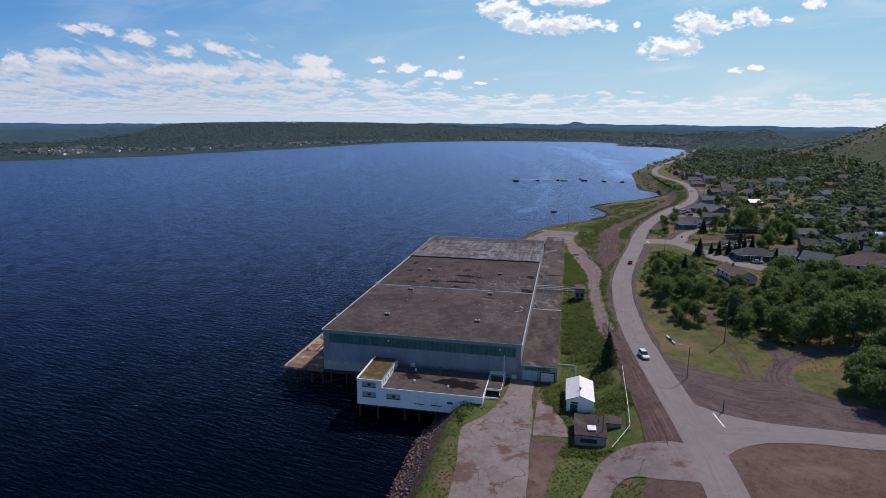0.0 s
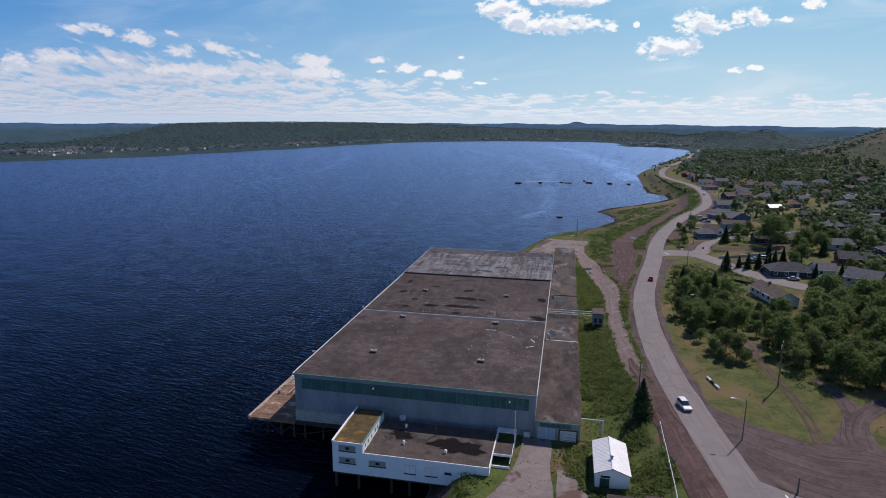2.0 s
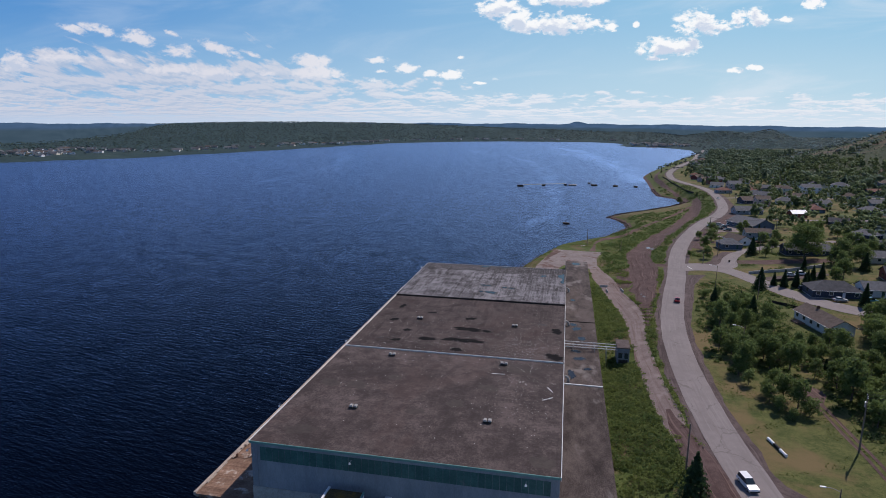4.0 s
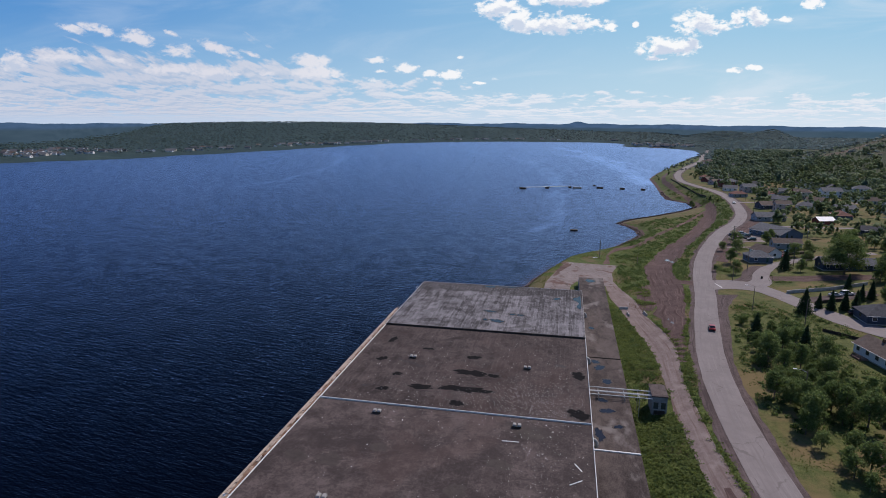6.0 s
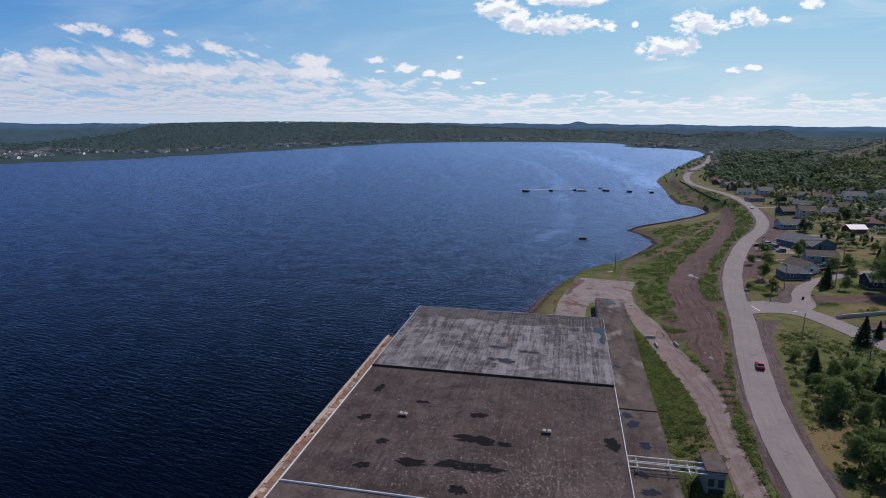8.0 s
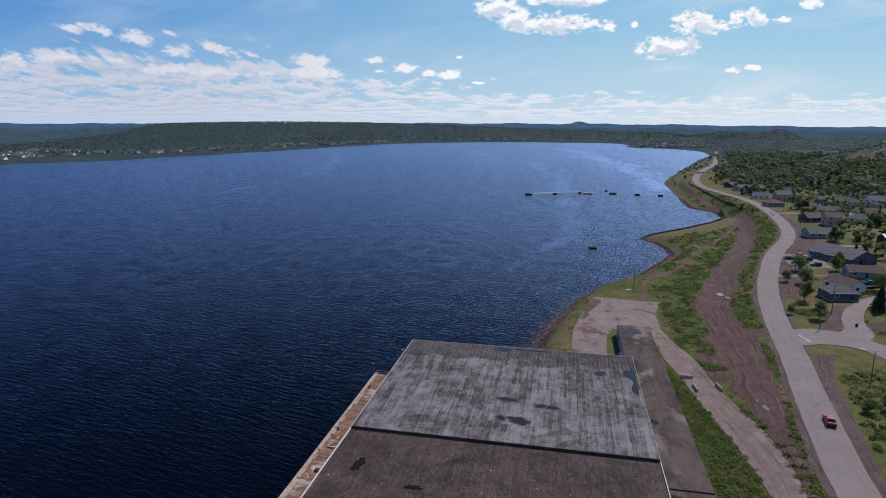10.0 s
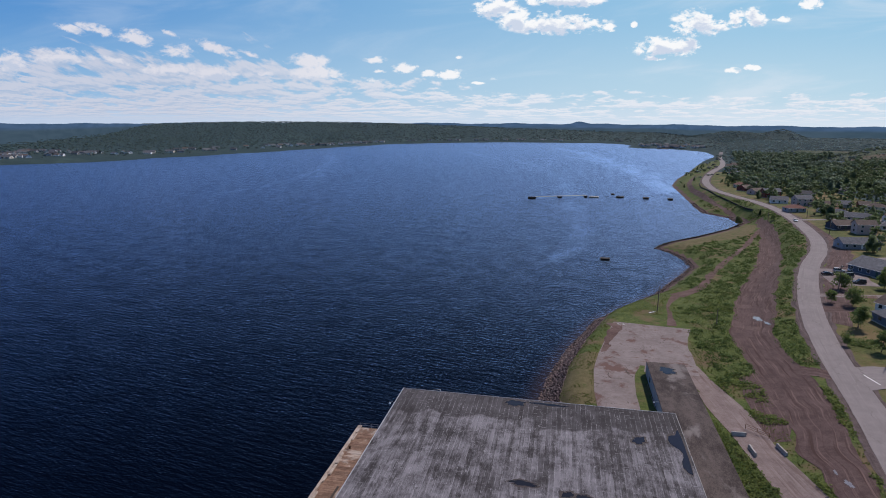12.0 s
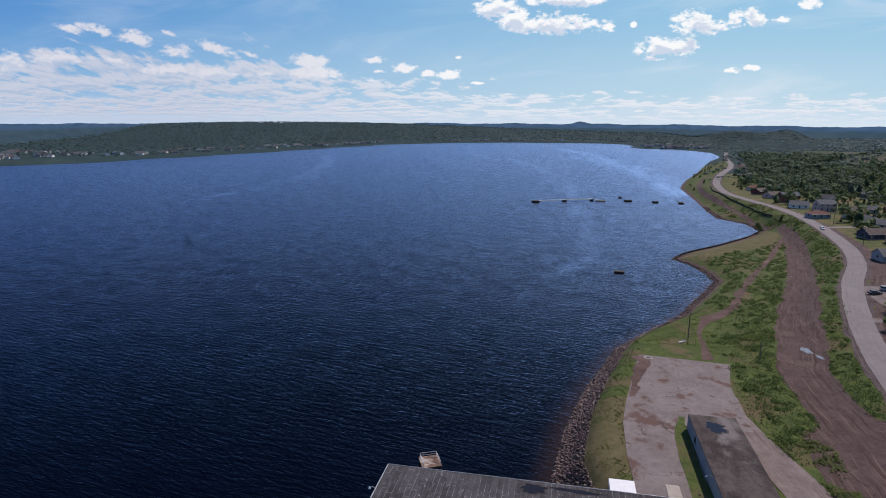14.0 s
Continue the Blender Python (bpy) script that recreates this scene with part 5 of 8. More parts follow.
def wharf():
    """Timber deck along the warehouse, standing on tarred piles."""
    w = thing("wharf", "weathered timber wharf deck on dark piles", "wharf")
    x0, x1, y0, y1, z = -75.8, X0 - 0.02, 147.2, 293.5, 4.25
    part("deck_frame", block(x0, x1, y0, y1, z - 0.75, z - 0.12), WOOD_DARK, w)
    part("fascia", block(x0 - 0.25, x0 + 0.25, y0 - 0.1, y1, z - 0.5, z + 0.28, 0.04), WOOD_PALE, w, "bleached timber edge beam")
    part("fascia", block(x0 + 0.25, x1, y0 - 0.2, y0, z - 0.6, z + 0.02, 0.03), WOOD_DECK, w)
    rng = random.Random(5)
    y = y0 + 0.1
    while y < y1 - 2:
        long = rng.uniform(1.4, 4.2)
        o, wide = rng.uniform(-0.35, 0.1), rng.uniform(0.3, 0.8)
        if rng.random() < 0.85:
            part("edge_beam", block(x0 + 0.3 + o, x0 + 0.3 + o + wide, y, min(y + long - rng.uniform(0.03, 0.4), y1), z + 0.03, z + rng.uniform(0.18, 0.34), 0.03), WOOD_PALE, w)
        y += long
    for k in range(26):
        a = rng.uniform(y0 + 4, y1 - 8)
        xa = x0 + rng.uniform(2.0, 9.5)
        part("loose_timber", block(xa, xa + rng.uniform(0.15, 0.5), a, a + rng.uniform(0.6, 6.5), z + 0.05, z + rng.uniform(0.12, 0.3), 0.02), rng.choice((WOOD_DARK, WOOD_PALE, WOOD_DECK)), w)
    shapes = []
    for k in range(4):
        mesh = bpy.data.meshes.new("plank")
        bm = block(x0 + 0.3, x1 - 0.05, 0.012, 0.59, 0, 0.11 + 0.012 * k)
        bm.to_mesh(mesh)
        bm.free()
        mesh.materials.append(WOOD_DECK)
        shapes.append(mesh)
    y = y0
    while y < y1 - 0.6:
        ob = new("plank", shapes[rng.randrange(4)])
        ob.parent = w
        ob.location = (0, y, z - 0.12)
        y += 0.6
    pile = bpy.data.meshes.new("pile")
    bm = bar((0, 0, -4), (0, 0, z - 0.75), 0.26, 0.22, 8)
    bm.to_mesh(pile)
    bm.free()
    pile.materials.append(WOOD_DARK)
    for px in (-75.3, -71.5, -68, -64.8):
        for py in np.arange(y0 + 0.6, y1, 6.0 if px < -75 else 12.0):
            ob = new("pile", pile)
            ob.parent = w
            ob.location = (px, float(py), 0)
    # under the warehouse: bearers, and piles along the water's edge
    part("bearer", block(X0, -27, Y0 - 0.4, Y0 + 0.3, 3.3, 4.28), WOOD_DARK, w)
    part("bearer", block(X0, X1, Y0 + 0.36, Y1 - 0.36, 3.6, 4.29), WOOD_DARK, w)
    for px in np.arange(X0 + 2, -28, 4.5):
        ob = new("pile", pile)
        ob.parent = w
        ob.location = (float(px), Y0 - 0.05, -0.2)
    part("cross_brace", bar((X0 + 1, Y0 - 0.1, 0.8), (X0 + 12, Y0 - 0.1, 3.4), 0.12), WOOD_DARK, w)
    for a, b in (((-75.3, 147.7, 0.4), (-71.5, 147.7, 3.4)), ((-71.5, 147.7, 3.4), (-68, 147.7, 0.4)), ((-68, 147.7, 0.4), (-64.8, 147.7, 3.4))):
        part("cross_brace", bar(a, b, 0.12), WOOD_DARK, w)
    # bollards and rubbish on the deck
    for py in (160, 190, 206, 231, 262, 284):
        b = thing("mooring_bollard", "rusty iron mooring bollard on the wharf", "bollard", (-74.6, py, z), 0, "bollards")
        part("post", bar((0, 0, 0), (0, 0, 0.5), 0.22, 0.18, 10), RUST, b)
        part("cap", bar((0, 0, 0.5), (0, 0, 0.68), 0.3, 0.24, 10), RUST, b)
    for i, (px, py) in enumerate(((-72.2, 199), (-73, 214), (-71.6, 222), (-72.6, 246), (-70.8, 268), (-73.4, 255), (-72, 178))):
        heap = thing("scrap_pile", "small heap of scrap timber and iron on the wharf", "scrap", (px, py, z), 0, "scrap heaps")
        for k in range(5):
            part("scrap_piece", block(rng.uniform(-0.9, 0.5), rng.uniform(0.55, 1.0), rng.uniform(-0.6, 0.2), rng.uniform(0.25, 0.6), 0, rng.uniform(0.1, 0.45)), (RUST, WOOD_DARK, WOOD_PALE)[(i + k // 3) % 3], heap)
    rail = thing("railing", "thin metal railing at the end of the wharf", "railing", (-70, 293, z))
    for k in range(5):
        part("post", bar((-5.4 + k * 2.6, 0, 0), (-5.4 + k * 2.6, 0, 1.1), 0.04, 0.04, 6), METAL_GREY, rail)
    for h in (0.55, 1.1):
        part("rail", bar((-5.4, 0, h), (5.2, 0, h), 0.035, 0.035, 6), METAL_GREY, rail)


WOOD_PALE = surface("bleached_timber", (0.26, 0.205, 0.165), (0.47, 0.40, 0.34), 0.6, 0.9, 0.3, 10, (0.22, 0.15, 0.11), 0.4, (0.58, 0.7))
RUST = surface("rusty_iron", (0.09, 0.045, 0.025), (0.20, 0.10, 0.055), 1.2, 0.85, 0.3, 10)
wharf()


def dolphin():
    """Small railed timber landing off the end of the wharf."""
    d = thing("landing_platform", "small weathered landing platform with bent rails", "platform", (-62, 311, 0), 25)
    for k in range(9):
        part("plank", block(-2.0, 2.0, -2.1 + k * 0.47, -1.68 + k * 0.47, 4.4, 4.52), WOOD_DECK, d)
    part("frame", block(-2, 2, -2.1, 2.1, 4.1, 4.395), WOOD_DARK, d)
    for x in (-1.7, 1.7):
        for y in (-1.8, 1.8):
            part("pile", bar((x, y, -4), (x, y, 4.1), 0.22), WOOD_DARK, d)
            part("post", bar((x, y, 4.4), (x, y, 5.5), 0.05), TRIM_WHITE, d)
    for a, b in (((-1.7, 1.8), (1.7, 1.8)), ((1.7, 1.8), (1.7, -1.8)), ((-1.7, -1.8), (-1.7, 1.8))):
        part("rail", bar((*a, 5.5), (*b, 5.5), 0.05), TRIM_WHITE, d)
        part("rail", bar((*a, 5.0), (*b, 5.0), 0.04), TRIM_WHITE, d)
    part("gangway", block(-2.9, -1.9, -6.5, -2.1, 4.2, 4.32), WOOD_DECK, d)


dolphin()


def framed_window(parent, x, z, w, h, y, pane=GLASS):
    win = part("window", block(x - w / 2, x + w / 2, y - 0.05, y - 0.003, z, z + h), pane, parent)
    part("sill", block(x - w / 2 - 0.12, x + w / 2 + 0.12, y - 0.16, y - 0.003, z - 0.18, z - 0.003), WOOD_DARK, win)
    bm = block(x - w / 2 - 0.1, x + w / 2 + 0.1, y - 0.08, y - 0.003, z + h + 0.003, z + h + 0.1)
    for s in (-1, 1):
        box(bm, x + s * (w / 2 + 0.053) - 0.05, x + s * (w / 2 + 0.053) + 0.05, y - 0.08, y - 0.003, z, z + h)
    part("frame", bm, TRIM_WHITE, win)
    return win


def office():
    o = thing("office_block", "white flat-roofed office on piles over the water", "building")
    y0, y1 = 131.2, 145.6
    BOARD = surface("boarded_window", (0.22, 0.24, 0.23), (0.31, 0.33, 0.31), 0.8, 0.7, 0.2, 8)
    # two-storey end
    tall = part("wall", block(-48.5, -42.2, y0, y1, 3.5, 10.0), WALL_OFFICE, o, "white two-storey end")
    part("roof", block(-48.4, -42.3, y0 + 0.1, y1 - 0.1, 10.0, 10.12), MOSS_ROOF, o, "felt roof overgrown with orange moss")
    part("parapet", block(-48.6, -48.25, y0 - 0.1, y1 + 0.1, 9.9, 10.42, 0.03), METAL_WHITE, o, "white parapet")
    part("parapet", block(-48.25, -42.1, y0 - 0.1, y0 + 0.1, 9.9, 10.2, 0.02), WALL_OFFICE, o)
    part("parapet", block(-42.35, -42.1, y0 + 0.1, y1 + 0.1, 9.9, 10.22, 0.02), TRIM_GREEN, o)
    # side wall above the low roof: green band with white shapes that cannot be read
    side = part("sign_band", block(-42.195, -42.12, y0 + 0.3, y1 - 0.3, 8.5, 9.85), METAL_WHITE, o, "white band with dark marks")
    for k, (ya, yb) in enumerate(((132.6, 133.1), (134.2, 135.0), (136.4, 136.9), (138.6, 139.6), (140.2, 140.8), (142.0, 142.4))):
        part("mark", block(-42.118, -42.09, ya, yb, 8.7, 9.5), TRIM_GREEN, side)
    low = part("wall", block(-42.197, -17.2, y0 + 0.02, y1, 3.5, 8.1), WALL_OFFICE, o, "white single-storey wing")
    part("roof", block(-42.1, -17.3, y0 + 0.14, y1 - 0.1, 8.1, 8.2), ROOF_OFFICE, o, "brown felt roof with tar patches")
    part("parapet", block(-42.1, -17.1, y0 - 0.06, y0 + 0.13, 8.0, 8.3, 0.02), WALL_OFFICE, o)
    part("parapet", block(-17.3, -17.08, y0 + 0.13, y1 + 0.05, 8.0, 8.34, 0.02), METAL_WHITE, o)
    for x, z, w, h in ((-45.4, 8.3, 3.4, 1.2), (-45.4, 5.7, 3.4, 1.2), (-39.2, 5.75, 3.4, 1.15)):
        win = framed_window(o, x, z, w, h, y0, BOARD)
        part("pane", block(x - 0.35, x + 0.45, y0 - 0.075, y0 - 0.052, z + 0.3, z + 0.85), GLASS, win)
    for x, w in ((-32.6, 2.2), (-28.4, 2.3)):
        win = framed_window(o, x, 5.1, w, 1.75, y0 + 0.02, WALL_OFFICE)
        part("mullion", block(x - 0.05, x + 0.05, y0 - 0.07, y0 - 0.035, 5.1, 6.85), TRIM_WHITE, win)
    framed_window(o, -25.1, 6.0, 1.3, 0.3, y0 + 0.02)
    for x in (-20.1, -18.8):
        framed_window(o, x, 5.2, 0.95, 1.15, y0 + 0.02)
    framed_window(o, -22.6, 5.2, 1.3, 1.3, y0 + 0.02, WALL_OFFICE)
    for x in (-48, -43.3, -36.5, -32.8, -28.6):
        for y in (y0 + 0.5, y1 - 0.6):
            part("pile", bar((x, y, -4), (x, y, 3.7), 0.3, 0.28, 8), WOOD_DARK, o)
    part("floor_beam", block(-48.3, -24, y0 + 0.3, y0 + 0.8, 3.0, 3.497), WOOD_DARK, o)
    part("floor_beam", block(-48.3, -24, y1 - 0.9, y1 - 0.4, 3.0, 3.497), WOOD_DARK, o)
    # roof fittings
    for x, y in ((-35.2, 136.3), (-26.3, 134.8), (-36.5, 143.0)):
        v = thing("roof_vent_pipe", "small white capped vent pipe on the office roof", "vent", (x, y, 8.2), 0, "vent pipes")
        part("pipe", bar((0, 0, 0), (0, 0, 0.45), 0.22, 0.2, 10), METAL_WHITE, v)
        part("cap", bar((0, 0, 0.45), (0, 0, 0.75), 0.36, 0.2, 10), METAL_WHITE, v)
    stack = thing("chimney_pipe", "rusty upright pipe on the office roof", "pipe", (-29.6, 141.0, 8.2))
    part("pipe", bar((0, 0, 0), (0, 0, 2.7), 0.12, 0.12, 8), RUST, stack)
    part("cross_bar", bar((-0.35, 0, 2.6), (0.35, 0, 2.6), 0.07, 0.07, 6), RUST, stack)
    unit = thing("wall_unit", "pale ventilation box on the warehouse wall", "box", (-38.5, 147.4, 7.4))
    part("case", block(-0.6, 0.6, -0.5, 0.48, 0, 1.0, 0.04), TRIM_WHITE, unit)
    part("bracket", block(-0.5, 0.5, 0.0, 0.5, -0.2, -0.003), METAL_GREY, unit)


WALL_OFFICE = surface("white_siding", (0.68, 0.71, 0.76), (0.80, 0.82, 0.84), 0.5, 0.7, 0.2, 10, (0.42, 0.44, 0.46), 0.3, (0.64, 0.8), (1, 1, 0.6))
ROOF_OFFICE = surface("office_felt", (0.046, 0.036, 0.032), (0.100, 0.080, 0.072), 0.35, 0.92, 0.4, 16, (0.035, 0.03, 0.028), 0.22, (0.56, 0.62))
office()
puddle(-24.5, 137.6, 8.215, 9.5, 5.6, 61, "large tar patch on the office roof", fill=TAR)
puddle(-36.5, 139.8, 8.215, 5.0, 3.0, 62, "dark tar patch on the office roof", fill=TAR)


def porch():
    p = thing("entrance_porch", "open porch with a flat white-edged roof", "porch", (-15.2, 138, 0))
    for a, b, z in ((-1.9, 1.9, 8.25),):
        part("canopy", block(-1.9, 1.7, -1.2, 3.2, 7.9, 8.1), ROOF_OFFICE, p)
        part("fascia", block(-1.9, 1.75, -1.32, -1.2, 7.7, 8.2), METAL_WHITE, p)
        part("fascia", block(1.7, 1.8, -1.2, 3.2, 7.7, 8.2), METAL_WHITE, p)
    part("wall", block(-1.9, 1.6, -3.6, -3.4, 5.6, 7.0), METAL_WHITE, p)
    part("landing", block(-1.9, 1.6, -3.4, 3.2, 5.6, 6.55), CONCRETE, p)
    for x, y in ((1.5, -1.0), (1.5, 3.0)):
        part("post", block(x - 0.07, x + 0.07, y - 0.07, y + 0.07, 6.55, 7.9), METAL_WHITE, p)
    part("rail", bar((1.5, -3.3, 7.5), (1.5, -1.0, 7.5), 0.05), METAL_WHITE, p)
    shelter = thing("roof_shelter", "low open white frame behind the porch", "frame", (-15.0, 144.8, 0))
    part("top", block(-2.2, 1.8, -0.9, 0.9, 8.9, 9.05), TRIM_WHITE, shelter)
    for x in (-2.1, 1.6):
        part("post", block(x, x + 0.12, -0.85, -0.73, 5.9, 8.9), TRIM_WHITE, shelter)
        part("post", block(x, x + 0.12, 0.73, 0.85, 5.9, 8.9), TRIM_WHITE, shelter)
    mast = thing("flag_mast", "thin white mast beside the entrance", "mast", (-13.3, 141.2, 0))
    part("pole", bar((0, 0, 5.8), (0, 0, 15.2), 0.09, 0.05, 8), METAL_WHITE, mast)
    part("ball", bar((0, 0, 15.2), (0, 0, 15.4), 0.12, 0.05, 8), METAL_WHITE, mast)
    cabinet = thing("meter_cabinet", "grey meter cabinet against the warehouse wall", "cabinet", (-11.2, 147.6, gz(-11.2, 147)))
    part("case", block(-0.7, 0.7, -0.4, 0.25, 0, 1.3, 0.03), METAL_GREY, cabinet)
    part("door", block(-0.6, 0.6, -0.44, -0.403, 0.1, 1.2), TRIM_WHITE, cabinet)
    pipe = thing("overhead_pipe", "pale insulated pipe bridge from the annex", "pipe", (-0.1, 151, 0))
    part("pipe", bar((0, 0, 10.2), (4.6, 0, 10.2), 0.16), TRIM_WHITE, pipe)
    part("pipe", bar((4.6, 0, 10.25), (4.6, 0, gz(4.6, 151)), 0.14), TRIM_WHITE, pipe)
    part("post", bar((4.2, 0.3, 10.1), (4.2, 0.3, gz(4.2, 151)), 0.1), METAL_GREY, pipe)
    stair = thing("side_stair", "small timber stair landing beside the office", "stair", (-50.2, 141.5, 0))
    part("landing", block(-1.4, 1.5, -1.6, 1.2, 4.3, 4.45), WOOD_DECK, stair)
    for y in (-1.5, 1.1):
        part("pile", bar((-1.2, y, -3), (-1.2, y, 4.3), 0.16), WOOD_DARK, stair)
        part("post", bar((-1.3, y, 4.4), (-1.3, y, 5.4), 0.05), WOOD_PALE, stair)
    part("rail", bar((-1.3, -1.5, 5.4), (-1.3, 1.1, 5.4), 0.06), WOOD_PALE, stair)
    part("rail", bar((-1.3, -1.5, 4.9), (-1.3, 1.1, 4.9), 0.05), WOOD_PALE, stair)
    part("rail", bar((-1.3, -1.5, 5.4), (1.2, -1.5, 5.4), 0.06), WOOD_PALE, stair)


porch()


def white_shed():
    z = gz(5.3, 131) - 0.2
    s = thing("metal_shed", "small white gabled shed with a corrugated metal roof", "shed", (5.3, 132.1, z))
    w, d, eave, ridge = 3.05, 11.4, 3.1, 4.2
    bm = bmesh.new()
    v = [bm.verts.new(c) for c in ((-w, 0, 0), (w, 0, 0), (w, 0, eave), (0, 0, ridge - 0.05), (-w, 0, eave))]
    u = [bm.verts.new((c.co.x, d, c.co.z)) for c in v]
    bm.faces.new(v)
    bm.faces.new(u[::-1])
    for i in range(5):
        bm.faces.new((v[i], v[(i + 1) % 5], u[(i + 1) % 5], u[i]))
    part("wall", bm, METAL_WHITE, s)
    for side in (-1, 1):
        bm = bmesh.new()
        rows = []
        for k in range(49):
            y = -0.25 + k * (d + 0.5) / 48
            lift = 0.05 if k % 2 else 0.10
            rows.append((bm.verts.new((side * (w + 0.25), y, eave - 0.08 + lift)), bm.verts.new((side * 0.01, y, ridge + lift))))
        for a, b in zip(rows[:-1], rows[1:]):
            bm.faces.new((a[0], a[1], b[1], b[0]))
        part("roof", bm, SHED_ROOF, s, "bright corrugated metal roof")
    part("ridge", block(-0.15, 0.15, -0.28, d + 0.28, ridge + 0.08, ridge + 0.16), METAL_WHITE, s)
    part("verge", bar((-w - 0.2, -0.2, eave - 0.05), (0, -0.2, ridge + 0.03), 0.07, 0.07, 6), WOOD_DARK, s)
    part("verge", bar((w + 0.2, -0.2, eave - 0.05), (0, -0.2, ridge + 0.03), 0.07, 0.07, 6), WOOD_DARK, s)
    door = part("door", block(-2.2, -0.5, -0.08, -0.003, 0.2, 2.1), DOOR_GREEN, s, "dark green door")
    part("handle", block(-0.75, -0.65, -0.14, -0.083, 1.0, 1.15), METAL_GREY, door)
    part("window", block(-2.1, -0.4, -0.06, -0.003, 2.25, 2.65), GLASS, s)
    vent = part("vent", bar((0, 3.4, ridge), (0, 3.4, ridge + 0.5), 0.24, 0.24, 10), METAL_GREY, s)
    part("cap", bar((0, 3.4, ridge + 0.5), (0, 3.4, ridge + 0.75), 0.38, 0.2, 10), METAL_GREY, vent)


SHED_ROOF = surface("galvanised_roof", (0.60, 0.60, 0.60), (0.74, 0.74, 0.74), 0.6, 0.5, 0.1, 8, (0.5, 0.46, 0.42), 0.5, (0.6, 0.75))
DOOR_GREEN = surface("dark_green_paint", (0.02, 0.06, 0.05), (0.04, 0.09, 0.07), 1.0, 0.5, 0.1, 8)
white_shed()


def grey_shed():
    z = gz(7, 117) - 0.25
    s = thing("flat_shed", "low grey concrete shed with a flat roof", "shed", (0, 0, 0))
    top = 9.0
    part("wall", block(4.1, 10.4, 117.2, 126.3, z, top - 0.15), WALL_GREY, s)
    part("roof", block(3.9, 10.6, 116.9, 126.5, top - 0.15, top + 0.06, 0.03), ROOF_BROWN, s, "dark felt roof")
    part("window", block(5.2, 8.6, 117.14, 117.197, z + 1.0, z + 1.9), GLASS, s)
    hatch = part("roof_hatch", block(6.7, 8.3, 119.0, 120.8, top + 0.06, top + 0.36, 0.04), METAL_WHITE, s, "white roof hatch")
    part("lid", block(6.62, 8.38, 118.9, 120.9, top + 0.363, top + 0.44), METAL_WHITE, hatch)
    part("pipe", bar((9.0, 123.0, top), (9.0, 123.0, top + 0.9), 0.09, 0.09, 8), WOOD_DARK, s)
    lean = thing("lean_to", "small dark lean-to beside the grey shed", "shed", (0, 0, 0))
    part("wall", block(10.75, 13.9, 124.2, 127.8, z + 0.4, 8.55), WALL_GREY, lean)
    part("roof", block(10.6, 14.1, 124.0, 128.0, 8.55, 8.7), ROOF_BROWN, lean)


grey_shed()


def pump_house():
    z = gz(7, 221) - 0.3
    p = thing("pump_house", "small blue-grey pump house with a flat roof", "building", (0, 0, 0))
    part("wall", block(4.9, 8.1, 219.6, 226.0, z, 12.0), WALL_BLUEGREY, p)
    part("roof", block(4.7, 8.3, 219.4, 226.2, 12.0, 12.25, 0.03), ROOF_BROWN, p)
    for x in (5.7, 7.3):
        win = part("window", block(x - 0.5, x + 0.5, 219.54, 219.597, z + 1.6, z + 3.0), GLASS, p)
        part("frame", block(x - 0.6, x + 0.6, 219.52, 219.6, z + 3.003, z + 3.12), WOOD_DARK, win)
    part("opening", block(5.3, 7.7, 219.55, 219.597, z + 0.2, z + 1.2), WOOD_DARK, p)
    line = thing("pipe_bridge", "bundle of pale pipes bridging annex and pump house", "pipes", (0, 0, 0))
    for y, h in ((218.9, 11.7), (219.9, 12.0), (220.9, 11.7), (221.8, 12.15)):
        part("pipe", bar((-9.4, y, h), (4.9, y + 0.6, h - 0.2), 0.11), TRIM_WHITE, line)
    for x in (-6.9, -1.2, 2.0):
        low = 10.6 if x < 0 else gz(x, 220)
        for y in (218.6, 222.2):
            part("post", block(x - 0.06, x + 0.06, y, y + 0.12, low, 12.2), METAL_GREY, line)
        part("cross_bar", block(x - 0.07, x + 0.07, 218.4, 222.6, 11.45, 11.57), METAL_GREY, line)


WALL_BLUEGREY = surface("blue_grey_render", (0.12, 0.14, 0.165), (0.20, 0.225, 0.25), 0.6, 0.85, 0.3, 12, (0.12, 0.12, 0.12), 0.5, (0.58, 0.72))
pump_house()


def barrier(x, y, turn, length=3.0):
    b = part("concrete_barrier", block(-length / 2, length / 2, -0.3, 0.3, 0, 0.8, 0.05), CONCRETE)
    for v in b.data.vertices:
        if v.co.z > 0.4:
            v.co.y *= 0.55
    b.matrix_world = pose(x, y, gz(x, y) + 0.08, 0, 0, turn)
    tagged(b, "weathered concrete road barrier on the driveway", "barrier", "concrete barriers")


barrier(5.8, 301.3, 5)
barrier(6.7, 294.8, 95, 3.4)
barrier(12.5, 296.0, 100, 3.8)


def gate():
    g = thing("tube_gate", "thin tubular gate across the driveway", "gate", (8, 304.6, gz(8, 304) + 0.05), -42)
    for h in (0.4, 0.8, 1.2):
        part("rail", bar((0, 0, h), (5, 0, h), 0.04, 0.04, 6), RUST, g)
    for x in (0, 2.5, 5):
        part("post", bar((x, 0, 0), (x, 0, 1.25), 0.05, 0.05, 6), RUST, g)


